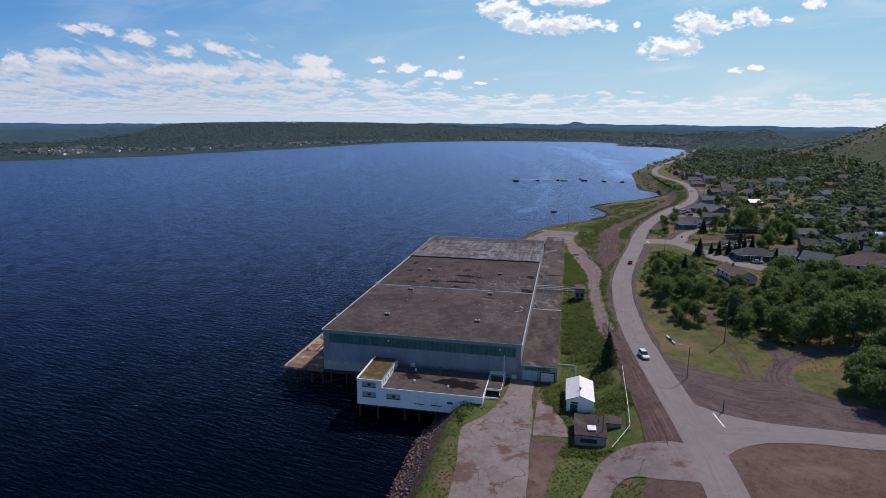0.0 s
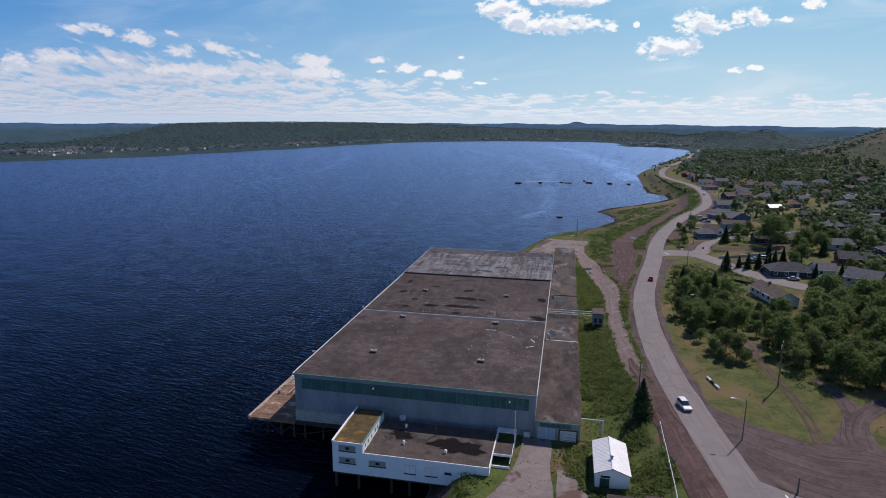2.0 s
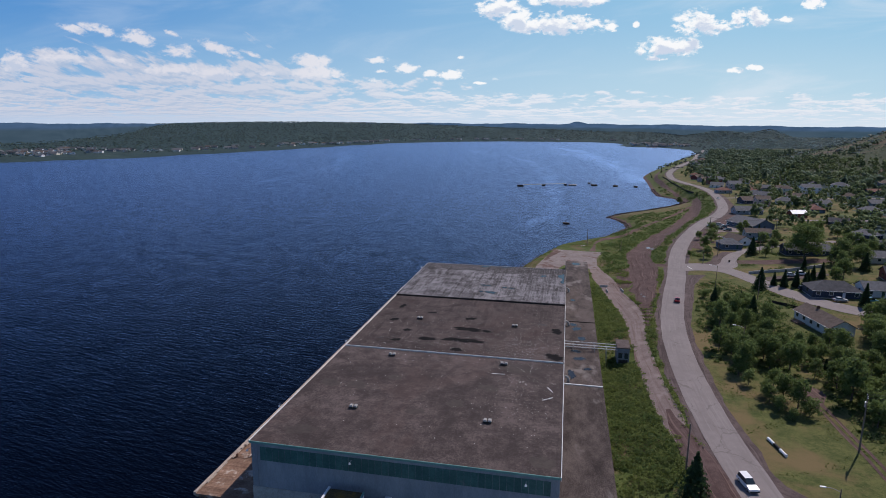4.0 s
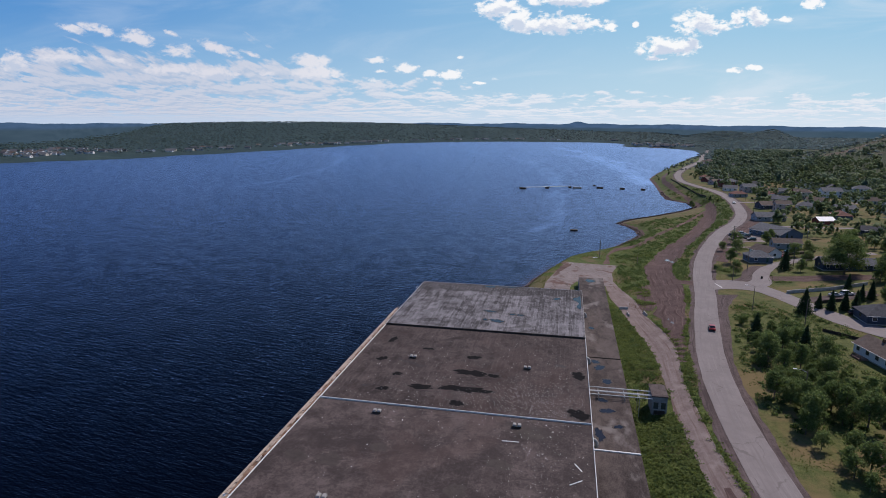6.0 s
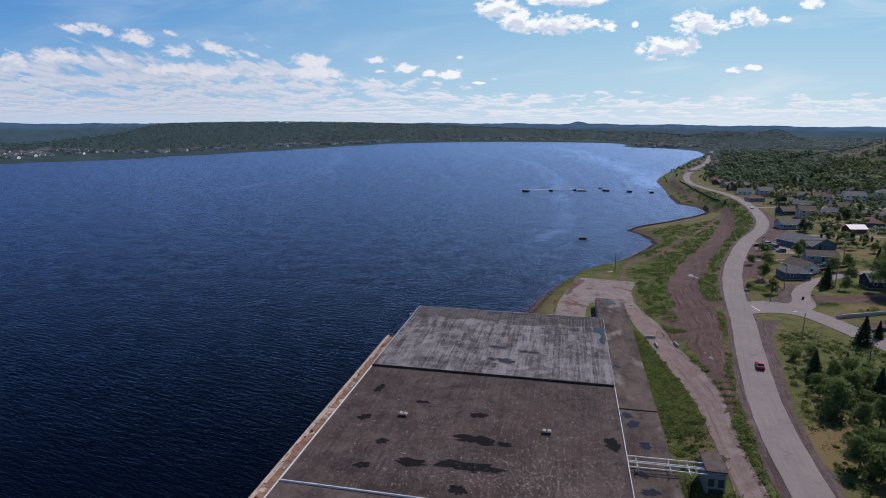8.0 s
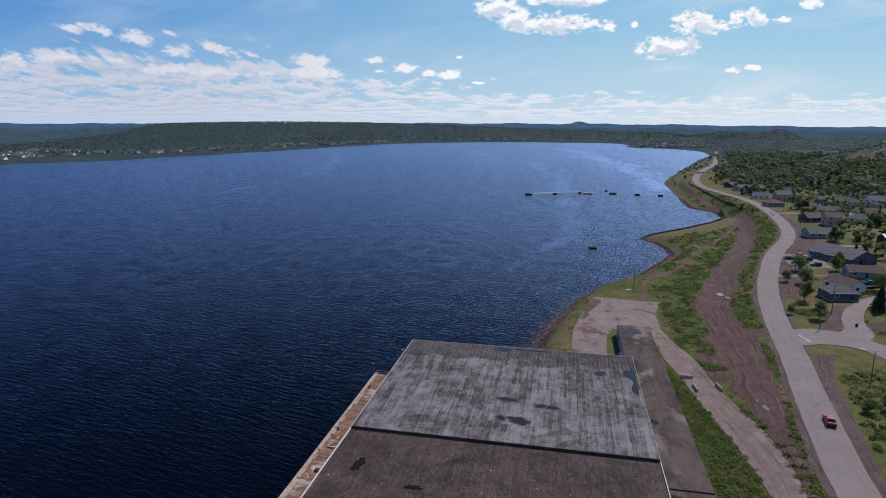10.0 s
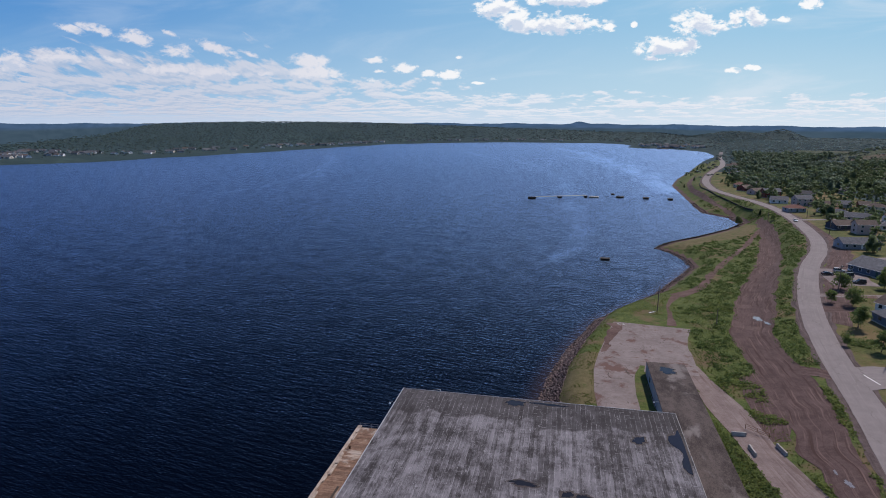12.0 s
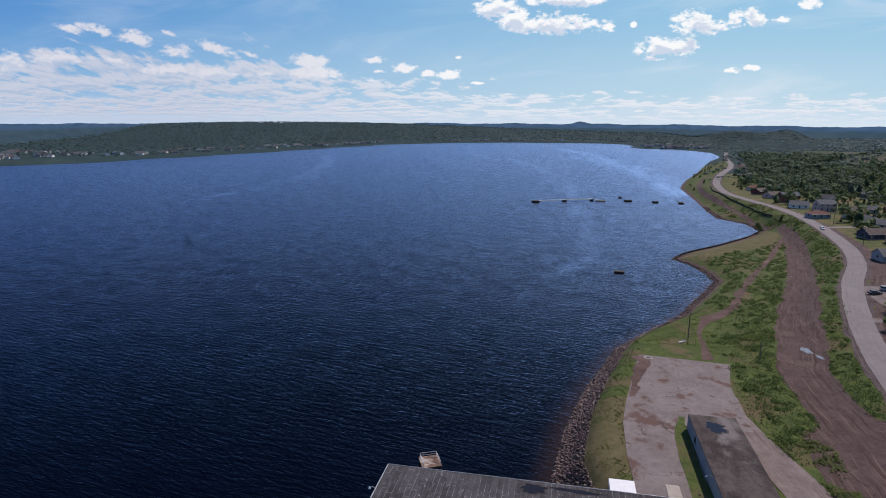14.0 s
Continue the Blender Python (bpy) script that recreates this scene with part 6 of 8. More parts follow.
gate()
slab = part("sheet_roof", block(-27.5, -23.0, 301.6, 306.7, gz(-25, 304) - 0.1, gz(-25, 304) + 0.9, 0.03), METAL_WHITE)
tagged(slab, "low hut with a flat white sheet roof", "hut")
pad = part("concrete_pad", block(-17.4, -15.0, 299, 308, gz(-16, 304) - 0.2, gz(-16, 304) + 0.2, 0.02), surface("tan_concrete", (0.33, 0.28, 0.23), (0.43, 0.38, 0.33), 0.6, 0.9, 0.3, 12))
tagged(pad, "narrow tan concrete pad on the yard", "slab")


def fence_rail():
    line = [(16.3, 153), (16.1, 146), (16.0, 139.4), (15.8, 131), (15.5, 122.7), (11.4, 115.2)]
    f = thing("guard_rail", "thin white rail fence along the bank", "fence")
    for (ax, ay), (bx, by) in zip(line[:-1], line[1:]):
        part("rail", bar((ax, ay, gz(ax, ay) + 0.95), (bx, by, gz(bx, by) + 0.95), 0.055, 0.055, 6), METAL_WHITE, f)
        n = max(2, int(math.hypot(bx - ax, by - ay) / 2.5))
        for k in range(n):
            x, y = ax + (bx - ax) * k / n, ay + (by - ay) * k / n
            part("post", bar((x, y, gz(x, y) - 0.2), (x, y, gz(x, y) + 1.0), 0.06, 0.06, 6), METAL_WHITE, f)


fence_rail()


def crib(x, y, w, d, h, pale=False):
    c = thing("pier_crib", "pale concrete pier stump standing in the water" if pale else "dark timber pier crib standing in the water", "pier", (x, y, 0), 0, "pier cribs")
    part("base", block(-w / 2, w / 2, -d / 2, d / 2, -4, h * 0.65, 0.1), CONCRETE if pale else WOOD_DARK, c)
    part("cap", block(-w / 2 - 0.25, w / 2 + 0.25, -d / 2 - 0.2, d / 2 + 0.2, h * 0.65, h, 0.08), CONCRETE if pale else WOOD_DARK, c)
    bm = bmesh.new()
    for k in range(4):
        rod(bm, (-w / 2 + (k + 0.5) * w / 4, -d / 2 - 0.3, -3), (-w / 2 + (k + 0.5) * w / 4, -d / 2 - 0.3, h + 0.2), 0.2, 0.2, 6)
    part("fender", bm, WOOD_DARK, c)


for x, y, w, h, pale in ((-63, 757, 7, 2.0, 0), (-37, 771, 4, 1.7, 0), (-12, 781, 3, 2.0, 0), (-4, 780, 9, 1.6, 1), (21, 785, 7, 1.8, 0), (45, 782, 5, 1.8, 0), (67, 779, 4, 1.8, 0), (16, 812, 3, 1.2, 0), (-9.7, 500, 4.6, 1.1, 0)):
    crib(x, y, w, 4 if y > 600 else 2.6, h, pale)
walkway = thing("pier_walkway", "thin bleached beams of an old pier walkway", "walkway")
for o in (-1.2, 1.2):
    part("beam", bar((-60, 757 + o, 2.2), (-12, 781 + o, 2.3), 0.22, 0.22, 6), TRIM_WHITE, walkway)

# ---- houses, cars and street furniture ----
SHINGLE = {
    "brown": surface("brown_shingles", (0.075, 0.055, 0.046), (0.14, 0.105, 0.088), 0.8, 0.9, 0.3, 10, (0.10, 0.09, 0.085), 0.3, (0.6, 0.75)),
    "grey": surface("grey_shingles", (0.075, 0.078, 0.088), (0.145, 0.15, 0.162), 0.8, 0.9, 0.3, 10, (0.19, 0.19, 0.195), 0.3, (0.6, 0.75)),
    "dark": surface("dark_shingles", (0.035, 0.036, 0.044), (0.08, 0.082, 0.092), 0.8, 0.9, 0.3, 10),
    "red": surface("red_shingles", (0.13, 0.055, 0.045), (0.20, 0.09, 0.07), 0.8, 0.9, 0.3, 10),
    "white": surface("white_metal_sheet", (0.62, 0.63, 0.64), (0.74, 0.75, 0.76), 0.4, 0.5, 0.1, 8),
}
SIDING = {
    "white": surface("white_house_siding", (0.62, 0.63, 0.64), (0.74, 0.74, 0.74), 0.5, 0.7, 0.2, 12),
    "navy": surface("navy_house_siding", (0.025, 0.035, 0.06), (0.05, 0.065, 0.10), 0.5, 0.7, 0.2, 12),
    "blue": surface("slate_blue_siding", (0.06, 0.09, 0.14), (0.10, 0.135, 0.19), 0.5, 0.7, 0.2, 12),
    "grey": surface("grey_house_siding", (0.22, 0.24, 0.27), (0.32, 0.34, 0.37), 0.5, 0.7, 0.2, 12),
    "cream": surface("cream_house_siding", (0.50, 0.47, 0.40), (0.62, 0.59, 0.52), 0.5, 0.7, 0.2, 12),
    "red": surface("red_house_siding", (0.14, 0.035, 0.03), (0.21, 0.06, 0.05), 0.5, 0.7, 0.2, 12),
    "pink": surface("pale_pink_siding", (0.42, 0.31, 0.29), (0.52, 0.40, 0.37), 0.5, 0.7, 0.2, 12),
}
HOUSES = []


def house(x, y, turn, w, d, wall, roof, storeys=1, hip=False, chimney=False, porch_at=0, label="", name="house", group="houses of the village", plain=False):
    """A dwelling with its long side along its own x; gabled or hipped roof with eaves, windows, door and steps."""
    z = min(gz(x + a * w / 2, y + b * d / 2) for a in (-1, 1) for b in (-1, 1)) - 0.1
    h, rise = 0.6 + 2.6 * storeys, min(d * 0.27, 3.2)
    kind = {"white": "metal"}.get(roof, "shingle")
    words = label or f"{'two-storey ' if storeys > 1 else 'low '}{wall} house with a {roof} {'hipped' if hip else 'gabled'} {kind} roof"
    o = thing(name, words, "house", (x, y, z), turn, group)
    HOUSES.append((x, y, max(w, d) / 2))
    part("foundation", block(-w / 2 + 0.05, w / 2 - 0.05, -d / 2 + 0.05, d / 2 - 0.05, -1.2, 0.55), CONCRETE, o)
    bm = bmesh.new()
    box(bm, -w / 2, w / 2, -d / 2, d / 2, 0.553, h)
    if not hip:
        for s in (-1, 1):
            vs = [bm.verts.new(c) for c in ((s * w / 2, -d / 2, h), (s * w / 2, d / 2, h), (s * w / 2, 0, h + rise))]
            ws = [bm.verts.new((v.co.x - s * 0.2, v.co.y, v.co.z)) for v in vs]
            bm.faces.new(vs)
            bm.faces.new(ws[::-1])
    part("wall", bm, SIDING[wall], o)
    e = 0.45
    top = d / 2 + e
    inset = min(w / 2 - 0.5, d / 2) if hip else -e
    slope = rise / (d / 2)
    drop = e * slope
    for s in (-1, 1):
        bm = bmesh.new()
        under = [(-w / 2 - e, s * top, h - drop), (w / 2 + e, s * top, h - drop), (w / 2 - inset, 0, h + rise), (-w / 2 + inset, 0, h + rise)]
        a = [bm.verts.new(c) for c in under]
        b = [bm.verts.new((c[0], c[1], c[2] + 0.16)) for c in under]
        bm.faces.new(a)
        bm.faces.new(b)
        for i in range(4):
            bm.faces.new((a[i], a[(i + 1) % 4], b[(i + 1) % 4], b[i]))
        part("roof", bm, SHINGLE[roof], o)
        if hip:
            bm = bmesh.new()
            under = [(s * (w / 2 + e), -top, h - drop), (s * (w / 2 + e), top, h - drop), (s * (w / 2 - inset), 0, h + rise)]
            a = [bm.verts.new(c) for c in under]
            b = [bm.verts.new((c[0], c[1], c[2] + 0.16)) for c in under]
            bm.faces.new(a)
            bm.faces.new(b)
            for i in range(3):
                bm.faces.new((a[i], a[(i + 1) % 3], b[(i + 1) % 3], b[i]))
            part("roof", bm, SHINGLE[roof], o)
        if not plain:
            part("gutter", block(-w / 2 - e, w / 2 + e, s * (top + 0.06) - 0.06, s * (top + 0.06) + 0.06, h - drop + 0.02, h - drop + 0.15), TRIM_WHITE, o)
    # windows on all sides, a door on the front
    for level in range(storeys):
        zz = 1.5 + 2.6 * level
        count = max(2, int(w / 3.6))
        for s in (-1, 1):
            for k in range(count):
                cx = -w / 2 + (k + 0.5) * w / count
                if level == 0 and s == -1 and k == count // 2:
                    door = part("door", block(cx - 0.48, cx + 0.48, -d / 2 - 0.07, -d / 2 - 0.004, 0.56, 2.6), DOOR_GREEN if k % 2 else WALL_WHITE, o)
                    if not plain:
                        part("step", block(cx - 0.8, cx + 0.8, -d / 2 - 1.2, -d / 2 - 0.075, -0.3, 0.5), CONCRETE, o)
                    continue
                y0, y1 = sorted((s * (d / 2 + 0.004), s * (d / 2 + 0.05)))
                win = part("window", block(cx - 0.6, cx + 0.6, y0, y1, zz, zz + 1.15), GLASS, o)
                if plain:
                    continue
                bm = block(cx - 0.72, cx + 0.72, y0, y1 + (0.03 if s > 0 else 0), zz + 1.153, zz + 1.27)
                box(bm, cx - 0.72, cx + 0.72, y0, y1 + (0.05 if s > 0 else 0), zz - 0.12, zz - 0.003)
                for q in (-1, 1):
                    box(bm, cx + q * 0.663 - 0.06, cx + q * 0.663 + 0.06, y0, y1 + 0.01, zz, zz + 1.15)
                part("frame", bm, TRIM_WHITE, win)
        for s in (-1, 1):
            x0, x1 = sorted((s * (w / 2 + 0.004), s * (w / 2 + 0.05)))
            part("window", block(x0, x1, -0.7, 0.7, zz, zz + 1.15), GLASS, o)
    if chimney:
        part("chimney", block(w * 0.18 - 0.35, w * 0.18 + 0.35, -0.35, 0.35, h + rise - 0.6, h + rise + 0.9, 0.03), RUST, o)
    if porch_at:
        deck = part("deck", block(-1.8 + porch_at, 1.8 + porch_at, d / 2 + 0.06, d / 2 + 2.4, 0.1, 0.6), WOOD_DECK, o, "reddish timber deck")
        for px in (-1.7, 1.7):
            part("post", block(porch_at + px - 0.06, porch_at + px + 0.06, d / 2 + 2.2, d / 2 + 2.32, 0.6, 1.5), WOOD_DECK, deck)
        part("rail", block(porch_at - 1.7, porch_at + 1.7, d / 2 + 2.22, d / 2 + 2.3, 1.4, 1.5), WOOD_DECK, deck)
    return o


house(68.8, 255.5, 102, 18, 7.6, "white", "brown", porch_at=4.5, chimney=True, label="long low white house with a brown gabled roof")
house(86.0, 294.5, 0, 16.5, 9.5, "navy", "dark", hip=True, label="dark navy bungalow with white trim and hipped roof")
house(99.5, 296.0, 0, 8, 8, "white", "grey", label="pale grey garage beside the navy bungalow", name="garage")
house(104, 271, -38, 11, 10, "grey", "grey", 2, label="grey house with a steep gabled dormer roof")
house(116, 266, 5, 15, 11, "cream", "brown", 2, hip=True, label="pale two-level house with a brown hipped roof")
house(131, 284, -20, 14, 9, "white", "brown")
house(71.0, 379, 8, 10, 8, "blue", "grey", hip=True, label="slate blue bungalow with a grey hipped roof")
house(77.5, 390.5, -62, 11, 8, "white", "brown", 1, label="white house with a brown gabled roof behind the bungalow")
house(99, 447, -62, 22, 15, "blue", "grey", 1, label="large slate-blue building with a broad grey roof")
house(93.5, 413.5, 0, 13, 7, "grey", "brown", label="long low grey house with a brown roof")
house(103.5, 369, 3, 22, 8, "navy", "grey", chimney=True, label="long navy bungalow behind the big tree")
house(113, 507, 6, 18, 9, "grey", "grey", label="long grey bungalow with a low gabled roof")
house(140, 493, 14, 10, 7, "red", "white", label="red house with a bright white metal roof")
house(129, 567, 15, 12, 9, "navy", "brown")
house(135, 552, 0, 10, 8, "pink", "brown", 2)
house(155, 566, -12, 12, 9, "white", "grey", hip=True)
house(174, 551, 10, 14, 9, "white", "grey")
house(198, 638, 0, 15, 10, "white", "grey", 2, label="large white two-storey house with a grey roof")
house(137, 761, 30, 13, 9, "pink", "brown")
house(136, 792, 40, 13, 9, "red", "brown", label="dark red house with a brown gabled roof")
house(134, 692, -10, 12, 9, "white", "grey")
house(146, 678, 8, 12, 9, "pink", "grey", 2)
house(161, 664, 0, 10, 8, "grey", "brown")
LOTS = [(140, 733), (148, 617), (144, 582), (176, 632), (150, 640), (128, 640), (170, 668), (150, 760), (152, 800), (140, 822), (205, 1109), (234, 1168), (192, 1075), (213, 1085), (180, 1030), (220, 1130), (252, 1195), (163, 925), (168, 960), (178, 985), (270, 1240), (290, 1330), (196, 1045), (172, 596), (184, 664), (222, 697), (226, 650), (209, 545), (228, 557), (252, 571), (192, 439), (176, 461), (160, 377), (135, 380), (127, 352), (120, 319), (136, 322), (150, 300), (146, 410), (205, 400), (230, 470),
        (180, 340), (255, 520), (210, 590), (160, 520), (190, 510), (240, 620), (280, 600), (265, 660), (170, 740), (185, 800), (160, 830), (210, 760), (172, 905), (190, 960), (215, 1010), (200, 880), (235, 1060), (260, 1120),
        (225, 430), (260, 440), (150, 455)]
pick = random.Random(11)
for x, y in LOTS:
    house(x, y, pick.choice((0, 5, -8, 12, 90, 80, -20)), pick.uniform(10, 14), pick.uniform(7, 9), pick.choice(("white", "grey", "grey", "cream", "blue", "navy", "pink", "red")),
          pick.choice(("grey", "brown", "dark", "grey", "brown", "red")), pick.choice((1, 1, 1, 1, 2)), pick.random() < 0.35, pick.random() < 0.3)

# the small town over the water, and a few roofs at the head of the bay
far_kinds = [house(-960, 1000, 10, 13, 9, "white", "grey", 1, group="far town", plain=True), house(-975, 1030, -20, 14, 9, "grey", "dark", group="far town", plain=True),
             house(-1000, 1020, 50, 12, 9, "white", "brown", group="far town", plain=True), house(-990, 1075, 0, 18, 10, "cream", "grey", group="far town", plain=True)]
for k in range(125):
    t = pick.random()
    if t < 0.62:
        x, y = pick.uniform(-1130, -945), pick.uniform(1000, 1240)
    elif t < 0.85:
        y = pick.uniform(1200, 1900)
        x = float(np.interp(y, [1078, 1340, 1535, 1785, 2120], [-846, -773, -730, -675, -600])) - pick.uniform(35, 150)
    else:
        x, y = (pick.uniform(180, 330), pick.uniform(2040, 2200)) if t < 0.95 else (pick.uniform(100, 300), pick.uniform(2450, 2600))
    if float(off_shore(np.array([x]), np.array([y]))[0]) < 28:
        continue
    copy_thing(pick.choice(far_kinds), pose(x, y, gz(x, y), 0, 0, pick.uniform(-60, 60)))
# a loose row of houses along the head of the bay
edge = np.array([(-675, 1785), (-600, 2120), (-470, 2300), (-244, 2465), (-28, 2480), (83, 2476)], float)
run = np.r_[0, np.cumsum(np.hypot(*np.diff(edge, axis=0).T))]
for k in range(30):
    s = pick.uniform(0, run[-1])
    x, y = float(np.interp(s, run, edge[:, 0])), float(np.interp(s, run, edge[:, 1]))
    inland = pick.uniform(28, 60)
    x, y = (x - inland, y + 4) if y < 2250 else (x - inland * 0.3, y + inland)
    HOUSES.append((x, y, 9))
    copy_thing(pick.choice(far_kinds), pose(x, y, gz(x, y), 0, 0, pick.uniform(-40, 40)))
for k in range(26):
    x = pick.uniform(185, 350)
    y = float(np.interp(x, [185, 200, 260, 350], [2030, 1995, 1985, 1965])) + pick.uniform(25, 110)
    HOUSES.append((x, y, 7))
    copy_thing(pick.choice(far_kinds), pose(x, y, gz(x, y), 0, 0, pick.uniform(-60, 60)))
arch = thing("quonset_hut", "pale corrugated arched hut in a yard", "hut", (160, 350, gz(160, 350)), 20)
bm = bmesh.new()
rows = [[bm.verts.new((x, 3.2 * math.cos(t), 3.2 * math.sin(t))) for t in np.linspace(0, math.pi, 13)] for x in np.arange(-5, 5.1, 0.5)]
for a, b in zip(rows[:-1], rows[1:]):
    for i in range(12):
        bm.faces.new((a[i], a[i + 1], b[i + 1], b[i]))
bm.faces.new(rows[0])
bm.faces.new(rows[-1])
part("shell", bm, METAL_WHITE, arch)

CAR_PAINT = {c: surface(f"{c}_car_paint", tuple(v * 0.9 for v in rgb), rgb, 2.0, 0.3, 0.0, 4, spec=0.6) for c, rgb in
             (("red", (0.32, 0.012, 0.02)), ("white", (0.74, 0.75, 0.76)), ("black", (0.012, 0.013, 0.016)), ("silver", (0.42, 0.44, 0.46)), ("blue", (0.02, 0.10, 0.26)), ("teal", (0.02, 0.20, 0.28)))}
LAMP_CLEAR, LAMP_RED = surface("headlight", (0.6, 0.6, 0.6), (0.75, 0.75, 0.75), 2, 0.2, 0, 4), surface("tail_light", (0.25, 0.01, 0.01), (0.35, 0.02, 0.02), 2, 0.3, 0, 4)


def car(x, y, turn, colour, what="car", height=1.55, length=4.6, on=0.14):
    z = gz(x, y) + on
    c = thing("car", f"{colour} {what} with dark windows", "car", (x, y, z), turn, "cars")
    l, w = length / 2, 0.9
    profile = [(-l, 0.35), (-l, 0.85), (-l + 0.15, 1.0), (-l * 0.92, 1.0), (l * 0.45, 0.98), (l * 0.95, 0.82), (l, 0.65), (l, 0.35)]
    bm = bmesh.new()
    sides = [[bm.verts.new((px, s * (w if pz < 0.9 else w - 0.06), pz)) for px, pz in profile] for s in (-1, 1)]
    for s in sides:
        bm.faces.new(s)
    for i in range(len(profile)):
        j = (i + 1) % len(profile)
        bm.faces.new((sides[0][i], sides[0][j], sides[1][j], sides[1][i]))
    body = part("body", bm, CAR_PAINT[colour], c)
    wagon = what in ("sport utility", "van")
    back = -l * 0.95 if wagon else -l * 0.75
    bm = bmesh.new()
    lower = [(back, -0.82), (l * 0.42, -0.82), (l * 0.42, 0.82), (back, 0.82)]
    upper = [(back + (0.15 if wagon else 0.5), -0.66), (l * 0.05, -0.66), (l * 0.05, 0.66), (back + (0.15 if wagon else 0.5), 0.66)]
    a = [bm.verts.new((px, py, 1.0)) for px, py in lower]
    b = [bm.verts.new((px, py, height - 0.06)) for px, py in upper]
    bm.faces.new(a)
    bm.faces.new(b)
    for i in range(4):
        bm.faces.new((a[i], a[(i + 1) % 4], b[(i + 1) % 4], b[i]))
    part("window", bm, GLASS, c)
    part("roof", block(upper[0][0] - 0.03, upper[1][0] + 0.03, -0.69, 0.69, height - 0.057, height, 0.02), CAR_PAINT[colour], c)
    for px in (-l * 0.62, l * 0.62):
        for s in (-1, 1):
            wheel = part("wheel", bar((px, s * 0.72, 0.33), (px, s * 0.93, 0.33), 0.33, 0.33, 14), BLACK, c)
            part("rim", bar((px, s * 0.93, 0.33), (px, s * 0.945, 0.33), 0.2, 0.2, 10), METAL_GREY, wheel)
    for s in (-1, 1):
        part("headlight", block(l - 0.02, l + 0.02, s * 0.68 - 0.16, s * 0.68 + 0.16, 0.62, 0.76), LAMP_CLEAR, c)
        part("tail_light", block(-l - 0.02, -l + 0.02, s * 0.72 - 0.12, s * 0.72 + 0.12, 0.72, 0.92), LAMP_RED, c)
    part("bumper", block(l - 0.05, l + 0.06, -0.85, 0.85, 0.32, 0.5, 0.02), BLACK, c)
    part("bumper", block(-l - 0.06, -l + 0.05, -0.85, 0.85, 0.32, 0.5, 0.02), BLACK, c)
    return c


car(29.7, 276.6, 80, "red", "pickup car")
car(22.6, 161.5, -77, "white", "sport utility", 1.75)
car(113.2, 592, -98, "white", "sedan")
for x, y, turn, colour, what in ((76, 444, 10, "black", "sedan"), (82.8, 450, 5, "silver", "van"), (89.3, 452, 0, "white", "sport utility"), (82.6, 442, 175, "black", "sport utility"), (79, 436, 170, "black", "sedan"), (82.5, 431, 178, "black", "sport utility")):
    car(x, y, turn, colour, what, 1.8 if what != "sedan" else 1.5, on=0.1)
car(91.5, 401.5, 5, "teal", "sedan", on=0.08)
car(83, 388.5, 10, "red", "sport utility", 1.7)
car(86.5, 325.5, 10, "white", "sport utility", 1.75, on=0.08)
car(81.5, 322.5, 12, "silver", "sedan", on=0.08)
car(79.5, 300.5, 8, "black", "sport utility", 1.75, 5.2, on=0.02)
car(85.5, 286, 5, "silver", "sedan")
car(95, 285.5, 10, "teal", "sport utility", 1.75)


def utility_pole(x, y, h, arms=1, turn=0, name="utility_pole"):
    p = thing(name, "weathered wooden utility pole with a crossarm" if arms else "plain weathered wooden pole", "pole", (x, y, gz(x, y)), turn, "utility poles")
    part("pole", bar((0, 0, -0.3), (0, 0, h), 0.17, 0.11, 8), WOOD_POLE, p)
    for k in range(arms):
        part("crossarm", block(-1.1, 1.1, -0.07, 0.07, h - 0.55 - k * 1.2, h - 0.4 - k * 1.2), WOOD_POLE, p)
        for s in (-1.0, -0.4, 0.4, 1.0):
            part("insulator", bar((s, 0, h - 0.4 - k * 1.2), (s, 0, h - 0.2 - k * 1.2), 0.05, 0.04, 6), METAL_WHITE, p)
    if arms:
        part("transformer", bar((0.3, 0.1, h - 2.6), (0.3, 0.1, h - 1.6), 0.25, 0.25, 10), METAL_GREY, p)
    return Vector((x, y, gz(x, y) + h))


def street_lamp(x, y, h, turn, reach=2.2):
    l = thing("street_lamp", "tall dark street lamp with a curved arm", "street lamp", (x, y, gz(x, y)), turn, "street lamps")
    part("pole", bar((0, 0, -0.3), (0, 0, h), 0.13, 0.08, 8), WOOD_POLE, l)
    bm = rod(bmesh.new(), (0, 0, h - 0.5), (reach * 0.5, 0, h - 0.05), 0.045, 0.045, 6)
    part("arm", rod(bm, (reach * 0.5, 0, h - 0.05), (reach, 0, h + 0.05), 0.045, 0.045, 6), METAL_GREY, l)
    part("head", block(reach - 0.1, reach + 0.75, -0.16, 0.16, h - 0.03, h + 0.13, 0.04), METAL_WHITE, l)


def wire(a, b, sag=0.8):
    bm = bmesh.new()
    pts = [Vector(a).lerp(Vector(b), k / 8) - Vector((0, 0, sag * 4 * (k / 8) * (1 - k / 8))) for k in range(9)]
    for p, q in zip(pts[:-1], pts[1:]):
        rod(bm, p, q, 0.025, 0.025, 4)
    tagged(part("power_line", bm, BLACK), "thin black power line between poles", "cable", "power lines")


